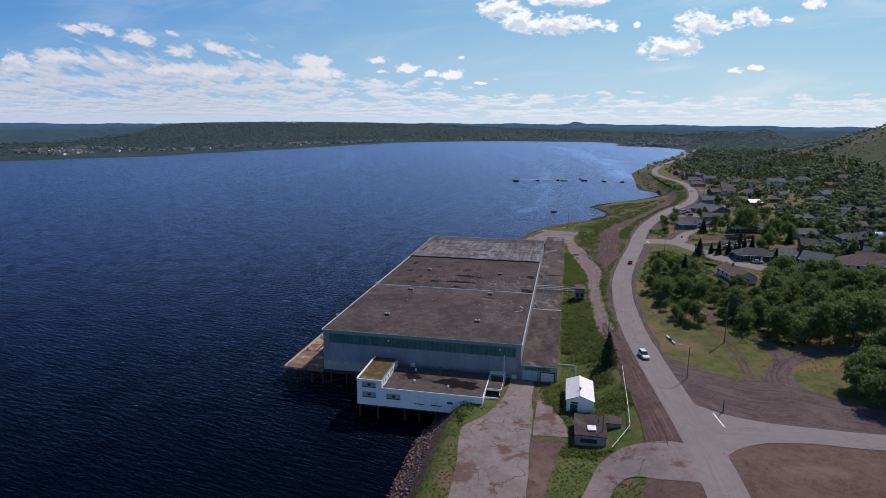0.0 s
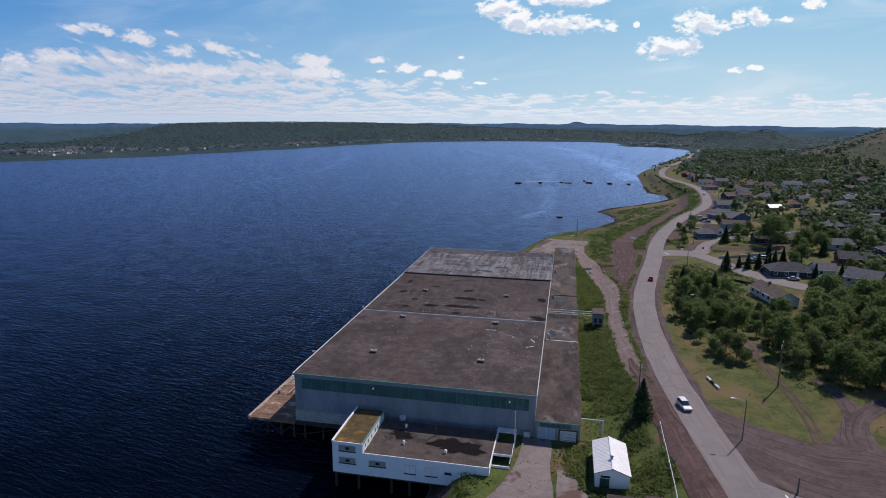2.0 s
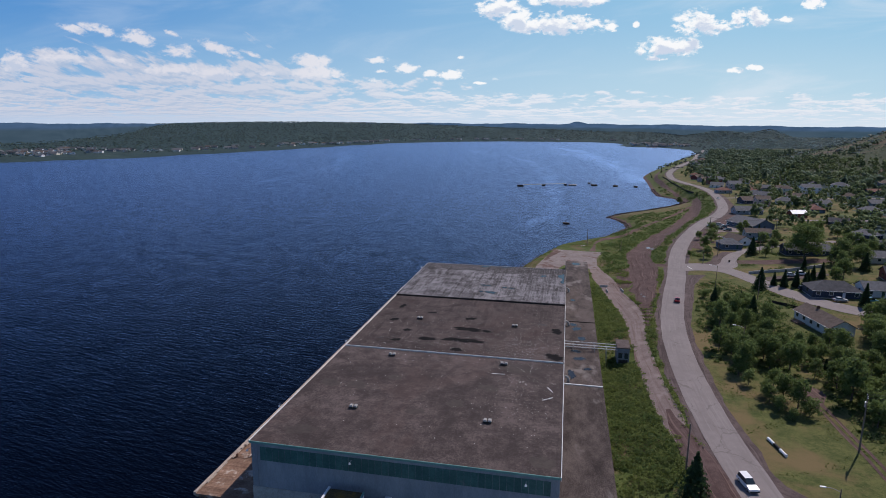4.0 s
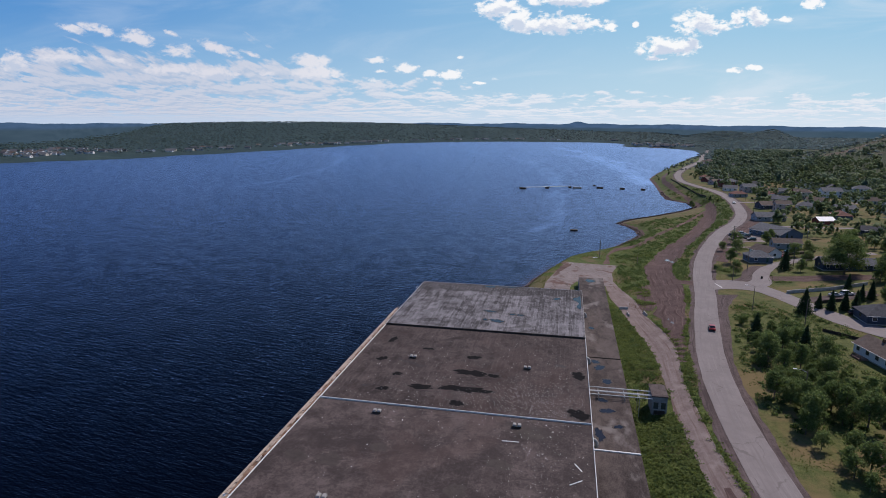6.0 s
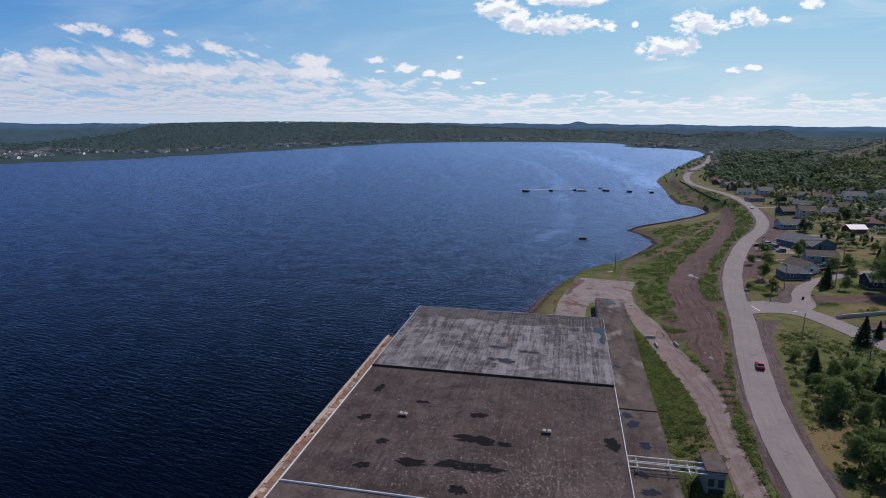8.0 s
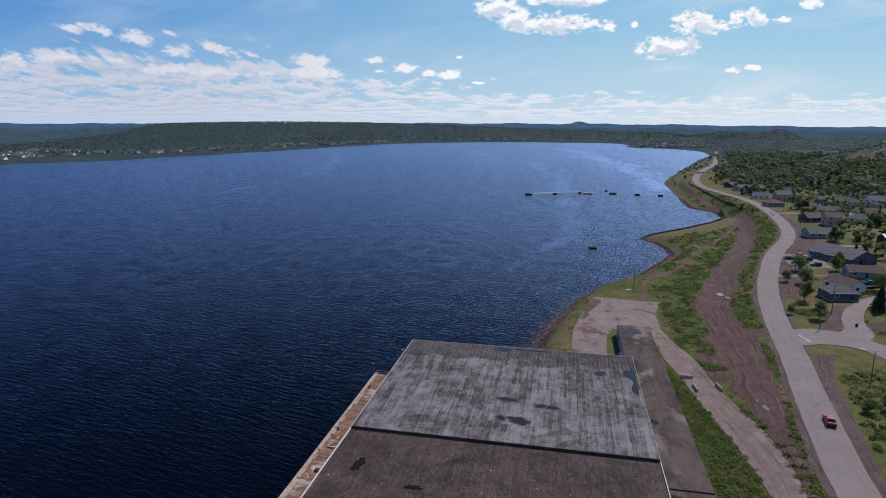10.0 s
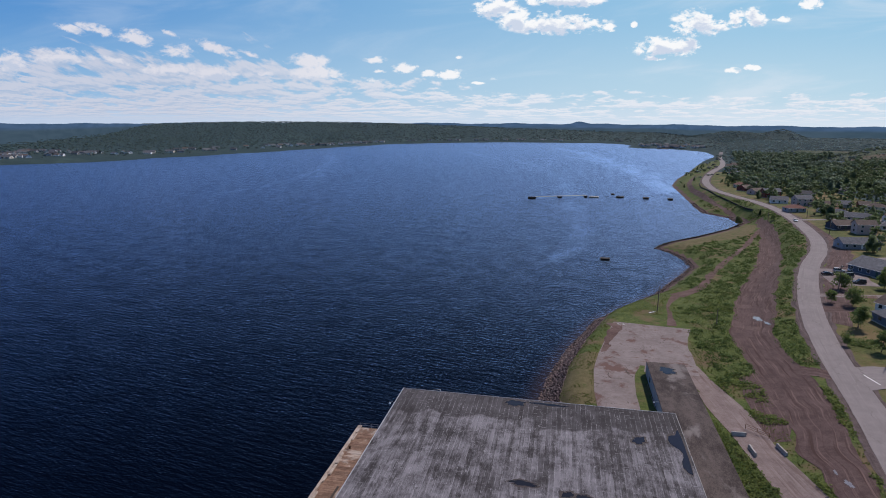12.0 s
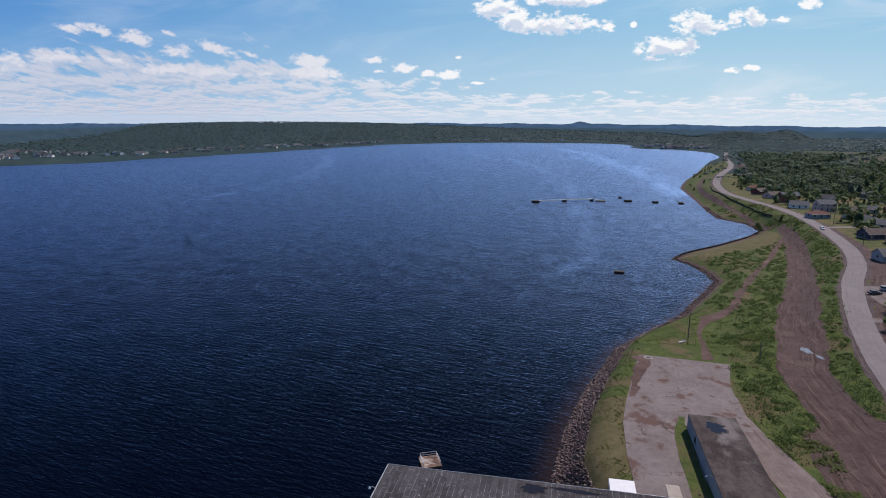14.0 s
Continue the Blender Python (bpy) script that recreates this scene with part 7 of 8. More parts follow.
street_lamp(31.5, 149.3, 8.8, 180)
street_lamp(38.0, 226, 8.5, 170)
street_lamp(47.5, 300, 8.5, 165)
tops = [utility_pole(46.6, 177.5, 12, 1, 70), utility_pole(74.4, 184.4, 11, 1, 80), utility_pole(103, 190, 11, 1, 80), utility_pole(140, 196, 11, 1, 80)]
for a, b in zip(tops[:-1], tops[1:]):
    for o in (-1, 0.4, 1):
        wire(a + Vector((0, o, -0.2)), b + Vector((0, o, -0.2)))
street = [utility_pole(58.2, 284.2, 9, 0, 0), utility_pole(61.2, 358.5, 10, 0, 0), utility_pole(69.8, 417.6, 10, 1, 20), utility_pole(102.2, 411.3, 11, 1, 30), utility_pole(113.7, 542.2, 10, 1, 0), utility_pole(126, 610, 10, 1, 0)]
for a, b in ((street[1], street[2]), (street[2], street[3]), (street[2], street[4]), (street[4], street[5])):
    for o in (-0.4, 0.4):
        wire(a + Vector((o, 0, -0.2)), b + Vector((o, 0, -0.2)), 1.2)
utility_pole(81.6, 366.1, 9, 0)
utility_pole(13.3, 166, 9.4, 0)
utility_pole(1.8, 391.5, 8.8, 0)
utility_pole(9.7, 119.5, 5.5, 0)
utility_pole(18.5, 378, 5.5, 0)
utility_pole(51.1, 340.7, 5.5, 0)
utility_pole(36.0, 132.2, 3.0, 0)
utility_pole(102.7, 611, 7, 0)


def wall_line(name, line, h, thick, material, label, category, piece=2.0):
    """A low wall or hedge-high fence of equal lengths along a line."""
    f = thing(name, label, category)
    for (ax, ay), (bx, by) in zip(line[:-1], line[1:]):
        n = max(1, round(math.hypot(bx - ax, by - ay) / piece))
        turn = math.degrees(math.atan2(by - ay, bx - ax))
        for k in range(n):
            x, y = ax + (bx - ax) * (k + 0.5) / n, ay + (by - ay) * (k + 0.5) / n
            long = math.hypot(bx - ax, by - ay) / n
            ob = part("panel", block(-long / 2 + 0.02, long / 2 - 0.02, -thick / 2, thick / 2, -0.4, h + 0.05 * (k % 3), 0.02), material, f)
            ob.matrix_basis = pose(x, y, gz(x, y), 0, 0, turn)


wall_line("retaining_wall", [(65.8, 324), (83, 331.5), (100, 341.5)], 1.2, 0.4, CONCRETE, "pale block retaining wall along the lawn", "wall", 2.4)
wall_line("fence", [(70.6, 311.2), (82.5, 317.1)], 1.0, 0.15, WOOD_DARK, "dark board fence beside the drive", "fence", 2.0)
wall_line("fence", [(80, 389.5), (90, 395), (104, 404)], 0.9, 0.12, WOOD_DARK, "low dark board fence along the lane", "fence", 2.0)
wall_line("fence", [(62, 281), (72, 271)], 0.9, 0.12, WOOD_DARK, "low dark fence round the lawn", "fence", 2.0)
wall_line("guard_wall", [(107, 660), (104.5, 700), (101.5, 750), (102, 820), (106.5, 850)], 1.0, 0.3, WOOD_DARK, "long dark board barrier below the shore road", "barrier", 5.0)
wall_line("sea_wall", [(20.5, 536), (24, 545), (34, 559), (53, 580.5), (79, 614.5), (95, 642)], 0.75, 0.4, WOOD_DARK, "dark timber sea wall round the point", "wall", 3.0)
posts = thing("fence", "row of thin posts along the sea wall", "fence")
for k in range(22):
    t = k / 21
    x, y = float(np.interp(t, [0, 0.3, 0.7, 1], [24, 36, 60, 92])), float(np.interp(t, [0, 0.3, 0.7, 1], [543, 559, 588, 637]))
    part("post", bar((x, y, gz(x, y) - 0.2), (x, y, gz(x, y) + 1.8), 0.09, 0.09, 6), WOOD_POLE, posts)
for x, y, c in ((31.4, 178.6, METAL_WHITE), (31.9, 176.4, BLACK), (32.3, 174.3, METAL_WHITE)):
    log = part("culvert_pipe", bar((-1.1, 0, 0.3), (1.1, 0, 0.3), 0.3, 0.3, 12), c)
    log.matrix_world = pose(x, y, gz(x, y), 0, 0, 102)
    tagged(log, "short length of culvert pipe lying on the grass", "pipe", "culvert pipes")
for x, y in ((63.3, 345.5), (66.8, 262.5)):
    bin_ = part("bin", bar((0, 0, 0), (0, 0, 1.1), 0.34, 0.4, 10), BLACK)
    bin_.location = (x, y, gz(x, y))
    tagged(bin_, "black wheeled rubbish bin on the grass", "bin", "bins")


def road_line(x0, y0, x1, y1, w=0.3, lift=0.17):
    a, b = Vector((x0, y0)), Vector((x1, y1))
    side = (b - a).normalized().orthogonal() * w / 2
    n = max(1, int((b - a).length / 1.0))
    points, faces = [], []
    for k in range(n + 1):
        c = a.lerp(b, k / n)
        for s in (-1, 1):
            p = c + side * s
            points.append((p.x, p.y, gz(p.x, p.y) + lift))
        if k:
            i = 2 * k
            faces.append((i - 2, i - 1, i + 1, i))
    tagged(soup("stop_line", points, faces, PAINT_LINE), "worn white painted line on the asphalt", "road marking", kind="structure")


road_line(33.7, 131, 34.6, 124.7, 0.32, 0.18)
road_line(43.2, 334.5, 44.4, 328.6, 0.32, 0.18)
# pale base colour stands in for the sky mirrored in the pools
MUD_POOL = surface("sky_pale_muddy_water", (0.17, 0.16, 0.16), (0.27, 0.26, 0.265), 0.6, 0.2, 0.0, 6, spec=0.6)
for i, (x, y, w, d) in enumerate(((33.2, 386, 1.5, 8), (34.0, 378.5, 0.9, 5), (32.4, 397, 0.9, 3), (19.2, 283, 0.9, 2.4), (18.6, 287, 0.5, 1.6))):
    puddle(x, y, gz(x, y) + 0.17, w, d, 60 + i, "muddy pool on the dirt track with a painted pale sky reflection", True, fill=MUD_POOL)

# a manhole ring, a drift log, a board and a weed at the far yard
ring_at = (-12.4, 372.0)
bm = bmesh.new()
rim = [[bm.verts.new((ring_at[0] + r * math.cos(a), ring_at[1] + r * math.sin(a), gz(*ring_at) + h)) for a in np.linspace(0, 2 * math.pi, 24, endpoint=False)] for r, h in ((0.75, 0.1), (0.8, 0.2), (1.15, 0.2), (1.2, 0.1))]
for a, b in zip(rim[:-1], rim[1:]):
    for i in range(24):
        bm.faces.new((a[i], a[(i + 1) % 24], b[(i + 1) % 24], b[i]))
tagged(part("manhole_ring", bm, CONCRETE), "pale concrete manhole ring set in the yard", "manhole")
log = part("drift_log", rod(rod(bmesh.new(), (0, 0, 0.25), (1.3, 2.6, 0.45), 0.16, 0.13, 8), (1.3, 2.6, 0.45), (1.9, 3.4, 0.6), 0.13, 0.05, 7), WOOD_PALE)
log.matrix_world = pose(-28.6, 346.5, gz(-28.6, 346.5) + 0.15)
tagged(log, "bleached drift log lying on the boulders", "log")
plank = part("loose_board", block(-1.3, 1.3, -0.3, 0.3, 0, 0.07, 0.01), TRIM_WHITE)
plank.matrix_world = pose(-0.4, 388.6, gz(-0.4, 388.6) + 0.03, 0, 0, 35)
tagged(plank, "pale loose board lying on the grass", "board", "loose boards")

# ---- plants ----


def leaf_quads(centres, normals, size, rng):
    """Leaf clumps as bent quads, each turned its own way."""
    n = len(centres)
    nrm = normals + rng.normal(0, 0.55, (n, 3))
    nrm /= np.linalg.norm(nrm, axis=1)[:, None]
    a = np.cross(nrm, rng.normal(0, 1, (n, 3)))
    a /= np.linalg.norm(a, axis=1)[:, None] + 1e-9
    b = np.cross(nrm, a)
    s = (size * rng.uniform(0.6, 1.3, n))[:, None]
    pts = np.stack([centres + a * s, centres + b * s * 0.7 + nrm * s * 0.2, centres - a * s, centres - b * s * 0.7 + nrm * s * 0.2], 1)
    return pts.reshape(-1, 3)


def crown(rng, height, radius, low, lobes, leaves, size):
    """Leaves on the shells of several lobes, with gaps between them."""
    t = rng.uniform(0, 1, lobes)
    ang = rng.uniform(0, 2 * np.pi, lobes)
    span = height - low
    zc = low + span * (0.2 + 0.65 * t)
    rr = radius * np.sqrt(1 - (2 * (0.2 + 0.65 * t) - 0.75) ** 2 * 0.75) * rng.uniform(0.3, 0.85, lobes)
    c = np.stack([rr * np.cos(ang), rr * np.sin(ang), zc], -1)
    lr = radius * rng.uniform(0.20, 0.46, lobes)
    which = rng.integers(0, lobes, leaves)
    d = rng.normal(0, 1, (leaves, 3))
    d /= np.linalg.norm(d, axis=1)[:, None]
    d[:, 2] = np.abs(d[:, 2]) * np.where(rng.random(leaves) < 0.75, 1, -1)
    p = c[which] + d * (lr[which] * np.sqrt(rng.uniform(0.12, 1.35, leaves)))[:, None] * np.array([1, 1, 0.8])
    return leaf_quads(p, d, size, rng)


def trunk_mesh(rng, height, radius, r):
    bm = bmesh.new()
    lean = rng.normal(0, 0.03, 2) * height
    rod(bm, (0, 0, -0.4), (lean[0] * 0.4, lean[1] * 0.4, height * 0.42), r, r * 0.72, 8)
    rod(bm, (lean[0] * 0.4, lean[1] * 0.4, height * 0.42), (lean[0], lean[1], height * 0.85), r * 0.72, r * 0.2, 6)
    for k in range(5):
        a = k * 1.26 + rng.uniform(0, 0.7)
        z = height * rng.uniform(0.3, 0.6)
        rod(bm, (lean[0] * 0.4, lean[1] * 0.4, z), (math.cos(a) * radius * 0.65, math.sin(a) * radius * 0.65, z + height * 0.24), r * 0.42, r * 0.12, 6)
    return bm


def broad_tree(seed, height, radius, leaves, size, name="tree", label="leafy green deciduous tree"):
    rng = np.random.default_rng(seed)
    t = thing(name, label, "tree", (0, 0, 0), 0, "trees")
    part("trunk", trunk_mesh(rng, height, radius, 0.035 * height * 0.6), BARK, t)
    pts = crown(rng, height, radius, height * 0.02, 34, leaves, size)
    soup("crown", pts, np.arange(len(pts)).reshape(-1, 4), LEAF, t)
    return t


def spruce_tree(seed, height, radius, name="spruce", label="dark green conical spruce"):
    rng = np.random.default_rng(seed)
    t = thing(name, label, "tree", (0, 0, 0), 0, "trees")
    part("trunk", bar((0, 0, -0.4), (0, 0, height * 0.95), 0.16, 0.03, 7), BARK, t)
    n = 1500
    f = rng.random(n) ** 0.7
    z = height * (0.06 + 0.94 * (1 - f))
    tier = 0.78 + 0.22 * np.cos(z * 7.0)
    ang = rng.uniform(0, 2 * np.pi, n)
    r = radius * f * tier * np.sqrt(rng.uniform(0.25, 1, n)) * (1 + 0.15 * np.sin(ang * 5 + seed))
    p = np.stack([r * np.cos(ang), r * np.sin(ang), z - 0.15 * r], -1)
    pts = leaf_quads(p, np.stack([np.cos(ang), np.sin(ang), np.full(n, 0.5)], -1), 0.22 + 0.012 * height, rng)
    soup("crown", pts, np.arange(len(pts)).reshape(-1, 4), NEEDLE, t)
    return t


BARK = surface("bark", (0.06, 0.05, 0.042), (0.15, 0.13, 0.11), 2.0, 0.95, 0.5, 8)
KINDS = [broad_tree(1, 8.0, 3.0, 1700, 0.25), broad_tree(2, 9.5, 3.6, 2100, 0.27), broad_tree(3, 6.5, 2.6, 1400, 0.23), broad_tree(4, 10.5, 3.4, 2100, 0.27), broad_tree(5, 7.0, 3.3, 1700, 0.25)]
BIG = broad_tree(6, 17, 8.5, 7000, 0.36, label="very large spreading deciduous tree")
SPRUCES = [spruce_tree(7, 9.2, 3.7), spruce_tree(8, 7.0, 2.0)]


def planted(ob, x, y, scale=1.0, turn=0.0):
    """Move a first tree, or set a copy of it, at a place on the ground."""
    m = pose(x, y, gz(x, y) - 0.1, 0, 0, turn)
    made = copy_thing(ob, m)
    made.scale = (scale, scale, scale)
    return made


spots = random.Random(21)


def clear_of(x, y, r):
    return all(math.hypot(x - hx, y - hy) > hr + r for hx, hy, hr in HOUSES)


TREES = []


def grow(x0, x1, y0, y1, gap, tries, rule=lambda x, y: True, small=0.75, large=1.15, conifers=0.08):
    for _ in range(tries):
        x, y = spots.uniform(x0, x1), spots.uniform(y0, y1)
        if any((x - a) ** 2 + (y - b) ** 2 < gap * gap for a, b in TREES) or not rule(x, y) or not clear_of(x, y, 2.0) or on_ribbon(np.array([x]), np.array([y]), 2.2)[0]:
            continue
        TREES.append((x, y))
        planted(spots.choice(SPRUCES if spots.random() < conifers else KINDS), x, y, spots.uniform(small, large), spots.uniform(0, 360))


SPRUCES[0].matrix_world = pose(13.0, 157.2, gz(13, 157.2) - 0.1)
KINDS[0].matrix_world = pose(58, 373.2, gz(58, 373))
KINDS[1].matrix_world = pose(99, 318.3, gz(99, 318.3))
KINDS[2].matrix_world = pose(55.2, 352.5, gz(55, 352))
KINDS[3].matrix_world = pose(72.5, 147.5, gz(72.5, 147.5))
KINDS[4].matrix_world = pose(67.0, 398.5, gz(67, 398.5))
SPRUCES[1].matrix_world = pose(73, 304, gz(73, 304))
BIG.matrix_world = pose(98.6, 358.5, gz(98.6, 358.5))
TREES += [(13, 157.2), (58, 373.2), (99, 318.3), (55.2, 352.5), (71.5, 145.5), (67, 398.5), (73, 304), (98.6, 358.5)]
for x, y, s in ((77.5, 305, 1.0), (70, 306, 0.8), (63.2, 299.4, 0.95), (80, 303.5, 0.9), (88, 318, 0.9), (92, 320, 1.0), (84, 312, 0.8), (52, 282, 0.55)):
    planted(SPRUCES[1 if s != 0.95 else 0], x, y, s, x * 20)
    TREES.append((x, y))
for x, y, k, s in ((40.2, 206.5, 2, 0.8), (72.5, 180, 3, 1.3), (77.5, 182.5, 1, 1.4), (82.5, 184, 3, 1.4), (88, 185, 1, 1.4), (67.2, 180.5, 4, 1.05), (69.5, 141.0, 4, 1.2), (73.5, 139.5, 1, 1.2), (78.5, 143, 3, 1.35), (82, 150, 0, 1.4), (70.0, 151.5, 1, 1.0), (75, 155, 4, 1.4), (83, 158, 1, 1.4), (78, 151, 3, 1.35), (68.0, 146.5, 2, 1.2), (86, 146, 1, 1.3), (80, 163, 3, 1.2), (61, 401, 2, 0.8), (48, 356, 2, 0.5), (72, 421, 4, 1.0), (110, 350, 1, 1.3), (115, 341, 1, 1.2), (105, 386, 4, 1.1), (88, 424, 0, 0.9)):
    planted(KINDS[k], x, y, s, x * 31)
    TREES.append((x, y))
# the grove beside the road, thinning out to the lawn
grow(32, 66, 186, 288, 3.4, 1100, lambda x, y: x > np.interp(y, [186, 203, 222, 250, 288], [40, 34.5, 33, 36, 40.5]) + 1.5 * math.sin(y * 0.35) and noise.noise((x * 0.07, y * 0.07, 3)) > (-0.42 if y < 255 else -0.22) and not (x > 52 and 236 < y < 292) and not (x > 46 and y < 212), 0.45, 0.95)
# the dense wood
grow(54, 118, 168, 262, 4.4, 1000, lambda x, y: y > np.interp(x, [54, 61, 66, 72, 118], [186, 184, 177, 174, 170]) + 1.5 * math.sin(x * 0.3) and not (x < 76 and y > 228), 0.8, 1.25, 0.04)
grow(84, 125, 140, 183, 5.0, 90, lambda x, y: x > 88 and y > 150, 0.9, 1.3)
# gardens and hedgerows among the houses
grow(58, 140, 262, 440, 6.0, 300, lambda x, y: x - float(road_x(y)) > 24 and not (56 < x < 84 and 294 < y < 346) and noise.noise((x * 0.05, y * 0.05, 7)) > -0.12, 0.6, 1.2, 0.2)
grow(84, 110, 600, 640, 4.5, 14, lambda x, y: x < float(road_x(y)) - 10, 0.5, 0.8, 0.6)


def ico():
    """Corners and faces of a 20-sided ball."""
    g = (1 + 5**0.5) / 2
    v = np.array([(s * a, t * b, 0) for s, t in ((1, 1), (-1, 1), (1, -1), (-1, -1)) for a, b in ((1, g),)] + [(0, s, t * g) for s, t in ((1, 1), (-1, 1), (1, -1), (-1, -1))] + [(t * g, 0, s) for s, t in ((1, 1), (-1, 1), (1, -1), (-1, -1))], float)
    v /= np.linalg.norm(v[0])
    f = [(a, b, c) for a in range(12) for b in range(a + 1, 12) for c in range(b + 1, 12) if max(np.linalg.norm(v[a] - v[b]), np.linalg.norm(v[b] - v[c]), np.linalg.norm(v[a] - v[c])) < 1.1]
    f = [t if np.dot(np.cross(v[t[1]] - v[t[0]], v[t[2]] - v[t[0]]), v[t[0]]) > 0 else (t[0], t[2], t[1]) for t in f]
    return v, np.array(f)


def woods(name, label, x, y, height, lobes, quads, size, seed, material=LEAF_FAR, pointed=0.25, wide=0.30, lobe=(0.3, 0.65), flat=0.85, solid=True):
    """Many crowns, each of several uneven leaf clumps with loose sprays of leaves about them."""
    rng = np.random.default_rng(seed)
    ball, sides = ico()
    n = len(x)
    z = ground(x, y)
    tree = np.repeat(np.arange(n), lobes)
    m = n * lobes
    h = height[tree]
    tall = (rng.random(n) < pointed)[tree]
    k = np.tile(np.arange(lobes), n) / max(lobes - 1, 1)
    ang = rng.uniform(0, 2 * np.pi, m)
    spread = (wide * rng.uniform(0.7, 1.3, n))[tree]
    out = np.where(tall, 0.05, spread * rng.uniform(0.3, 0.95, m)) * h
    up = np.where(tall, 0.22 + 0.62 * k, rng.uniform(0.35, 0.78, m))
    rad = np.where(tall, 0.22 * (1.15 - k), spread * rng.uniform(*lobe, m)) * h
    c = np.stack([x[tree] + out * np.cos(ang), y[tree] + out * np.sin(ang), z[tree] + h * up], -1)
    sides = sides[ball[sides].mean(1)[:, 2] > -0.45]
    shape = ball[None] * rng.uniform(0.6, 1.25, (m, 12, 1)) * rad[:, None, None] * np.where(tall, 1.7, flat)[:, None, None] ** np.array([0, 0, 1])
    pts = (c[:, None] + shape).reshape(-1, 3)
    faces = (np.arange(m)[:, None, None] * 12 + sides[None]).reshape(-1, 3)
    if not solid:
        pts, faces = np.zeros((0, 3)), np.zeros((0, 3), int)
    if quads:
        which = rng.integers(0, m, n * quads)
        d = rng.normal(0, 1, (n * quads, 3))
        d /= np.linalg.norm(d, axis=1)[:, None]
        d[:, 2] = np.where(rng.random(len(d)) < 0.8, np.abs(d[:, 2]), d[:, 2])
        p = c[which] + d * (rad[which] * (rng.uniform(0.7, 1.25, len(d)) if solid else np.sqrt(rng.uniform(0.1, 1.45, len(d)))))[:, None] * np.array([1, 1, 0.9])
        q = leaf_quads(p, d, size * (1 if solid else (h[which] / 7) ** 0.5), rng)
        o = len(pts) + np.arange(len(q) // 4)[:, None] * 4
        faces = np.concatenate([faces, o + np.array([0, 1, 2]), o + np.array([0, 2, 3])])
        pts = np.concatenate([pts, q])
    tagged(soup(name, pts, faces, material, smooth=True), label, "woods", kind="stuff")


def scattered(n, x0, x1, y0, y1, seed, rule):
    rng = np.random.default_rng(seed)
    x, y = rng.uniform(x0, x1, n), rng.uniform(y0, y1, n)
    keep = rule(x, y)
    return x[keep], y[keep]


def patchy(x, y, scale, seed):
    """A smooth field between about -1 and 1."""
    return (np.sin(x * scale + seed) * np.cos(y * scale * 1.3 - seed) + np.sin((x + y) * scale * 0.7 + 2 * seed) + np.sin((x - 1.7 * y) * scale * 1.9) * 0.6) / 2.2


houses_at = np.array(HOUSES)


def off_houses(x, y, r):
    ok = np.ones(x.shape, bool)
    for hx, hy, hr in houses_at:
        ok &= np.hypot(x - hx, y - hy) > hr + r
    return ok


def in_sight(x, y):
    """Open towards the shore side of each house, where the gardens lie."""
    return off_houses(x, y, 1.0) & off_houses(x + 2, y + 6, -3.5)


x, y = scattered(4300, 112, 330, 290, 960, 51, lambda x, y: (x - road_x(y) > np.where(y > 440, 20, 60) + 9 * np.sin(y * 0.05)) & in_sight(x, y) & ~on_ribbon(x, y, 3) & (patchy(x, y, 0.045, 1) > -0.5))
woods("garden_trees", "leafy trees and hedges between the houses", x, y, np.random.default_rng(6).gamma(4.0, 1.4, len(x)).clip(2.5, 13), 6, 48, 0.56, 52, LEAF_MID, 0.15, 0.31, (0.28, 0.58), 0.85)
x, y = scattered(320, 95, 190, 850, 1220, 53, lambda x, y: (x < road_x(y) - 7) & (off_shore(x, y) > 8) & ~on_ribbon(x, y, 2) & (patchy(x, y, 0.05, 2) > 0.0))
woods("shore_trees", "small trees between the road and the water", x, y, np.random.default_rng(7).uniform(2.5, 6, len(x)), 6, 40, 0.4, 54, LEAF_MID)
open_hill = lambda x, y: (x - road_x(y) > 150 + 30 * np.sin(y * 0.021)) & (x - road_x(y) < 620) & (y > 640) & (y < 1800)
x, y = scattered(11500, 120, 640, 300, 1500, 31, lambda x, y: (x - road_x(y) > np.where(y > 760, 24, 120)) & (x < 130 + 0.42 * y) & in_sight(x, y) & ~on_ribbon(x, y, 4) & (patchy(x, y, 0.02, 1) > np.where(open_hill(x, y), 0.60, -1.2)))
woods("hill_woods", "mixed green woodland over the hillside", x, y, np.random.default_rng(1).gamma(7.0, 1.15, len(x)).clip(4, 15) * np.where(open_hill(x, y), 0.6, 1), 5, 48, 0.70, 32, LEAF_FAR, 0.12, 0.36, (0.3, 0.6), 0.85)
x, y = scattered(9500, 230, 1000, 620, 1800, 36, lambda x, y: (x - road_x(y) > 125) & (x < 160 + 0.42 * y) & (patchy(x, y, 0.03, 3) > -0.5))
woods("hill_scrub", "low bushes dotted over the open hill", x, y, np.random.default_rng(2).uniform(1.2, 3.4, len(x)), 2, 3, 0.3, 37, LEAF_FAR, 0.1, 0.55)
x, y = scattered(56000, 100, 1700, 1250, 3300, 33, lambda x, y: (off_shore(x, y) > 30) & (x - road_x(y) > 18) & (x < 130 + 0.44 * y) & (patchy(x, y, 0.006, 2) > np.where(open_hill(x, y), 0.62, -1.1)))
woods("valley_woods", "dense green woodland filling the valley, tinted blue for haze", x, y, np.random.default_rng(3).uniform(3.0, 6.5, len(x)), 1, 0, 0.95, 34, HAZY_FOREST, 0.10, 0.80, (0.5, 1.0), 0.42)
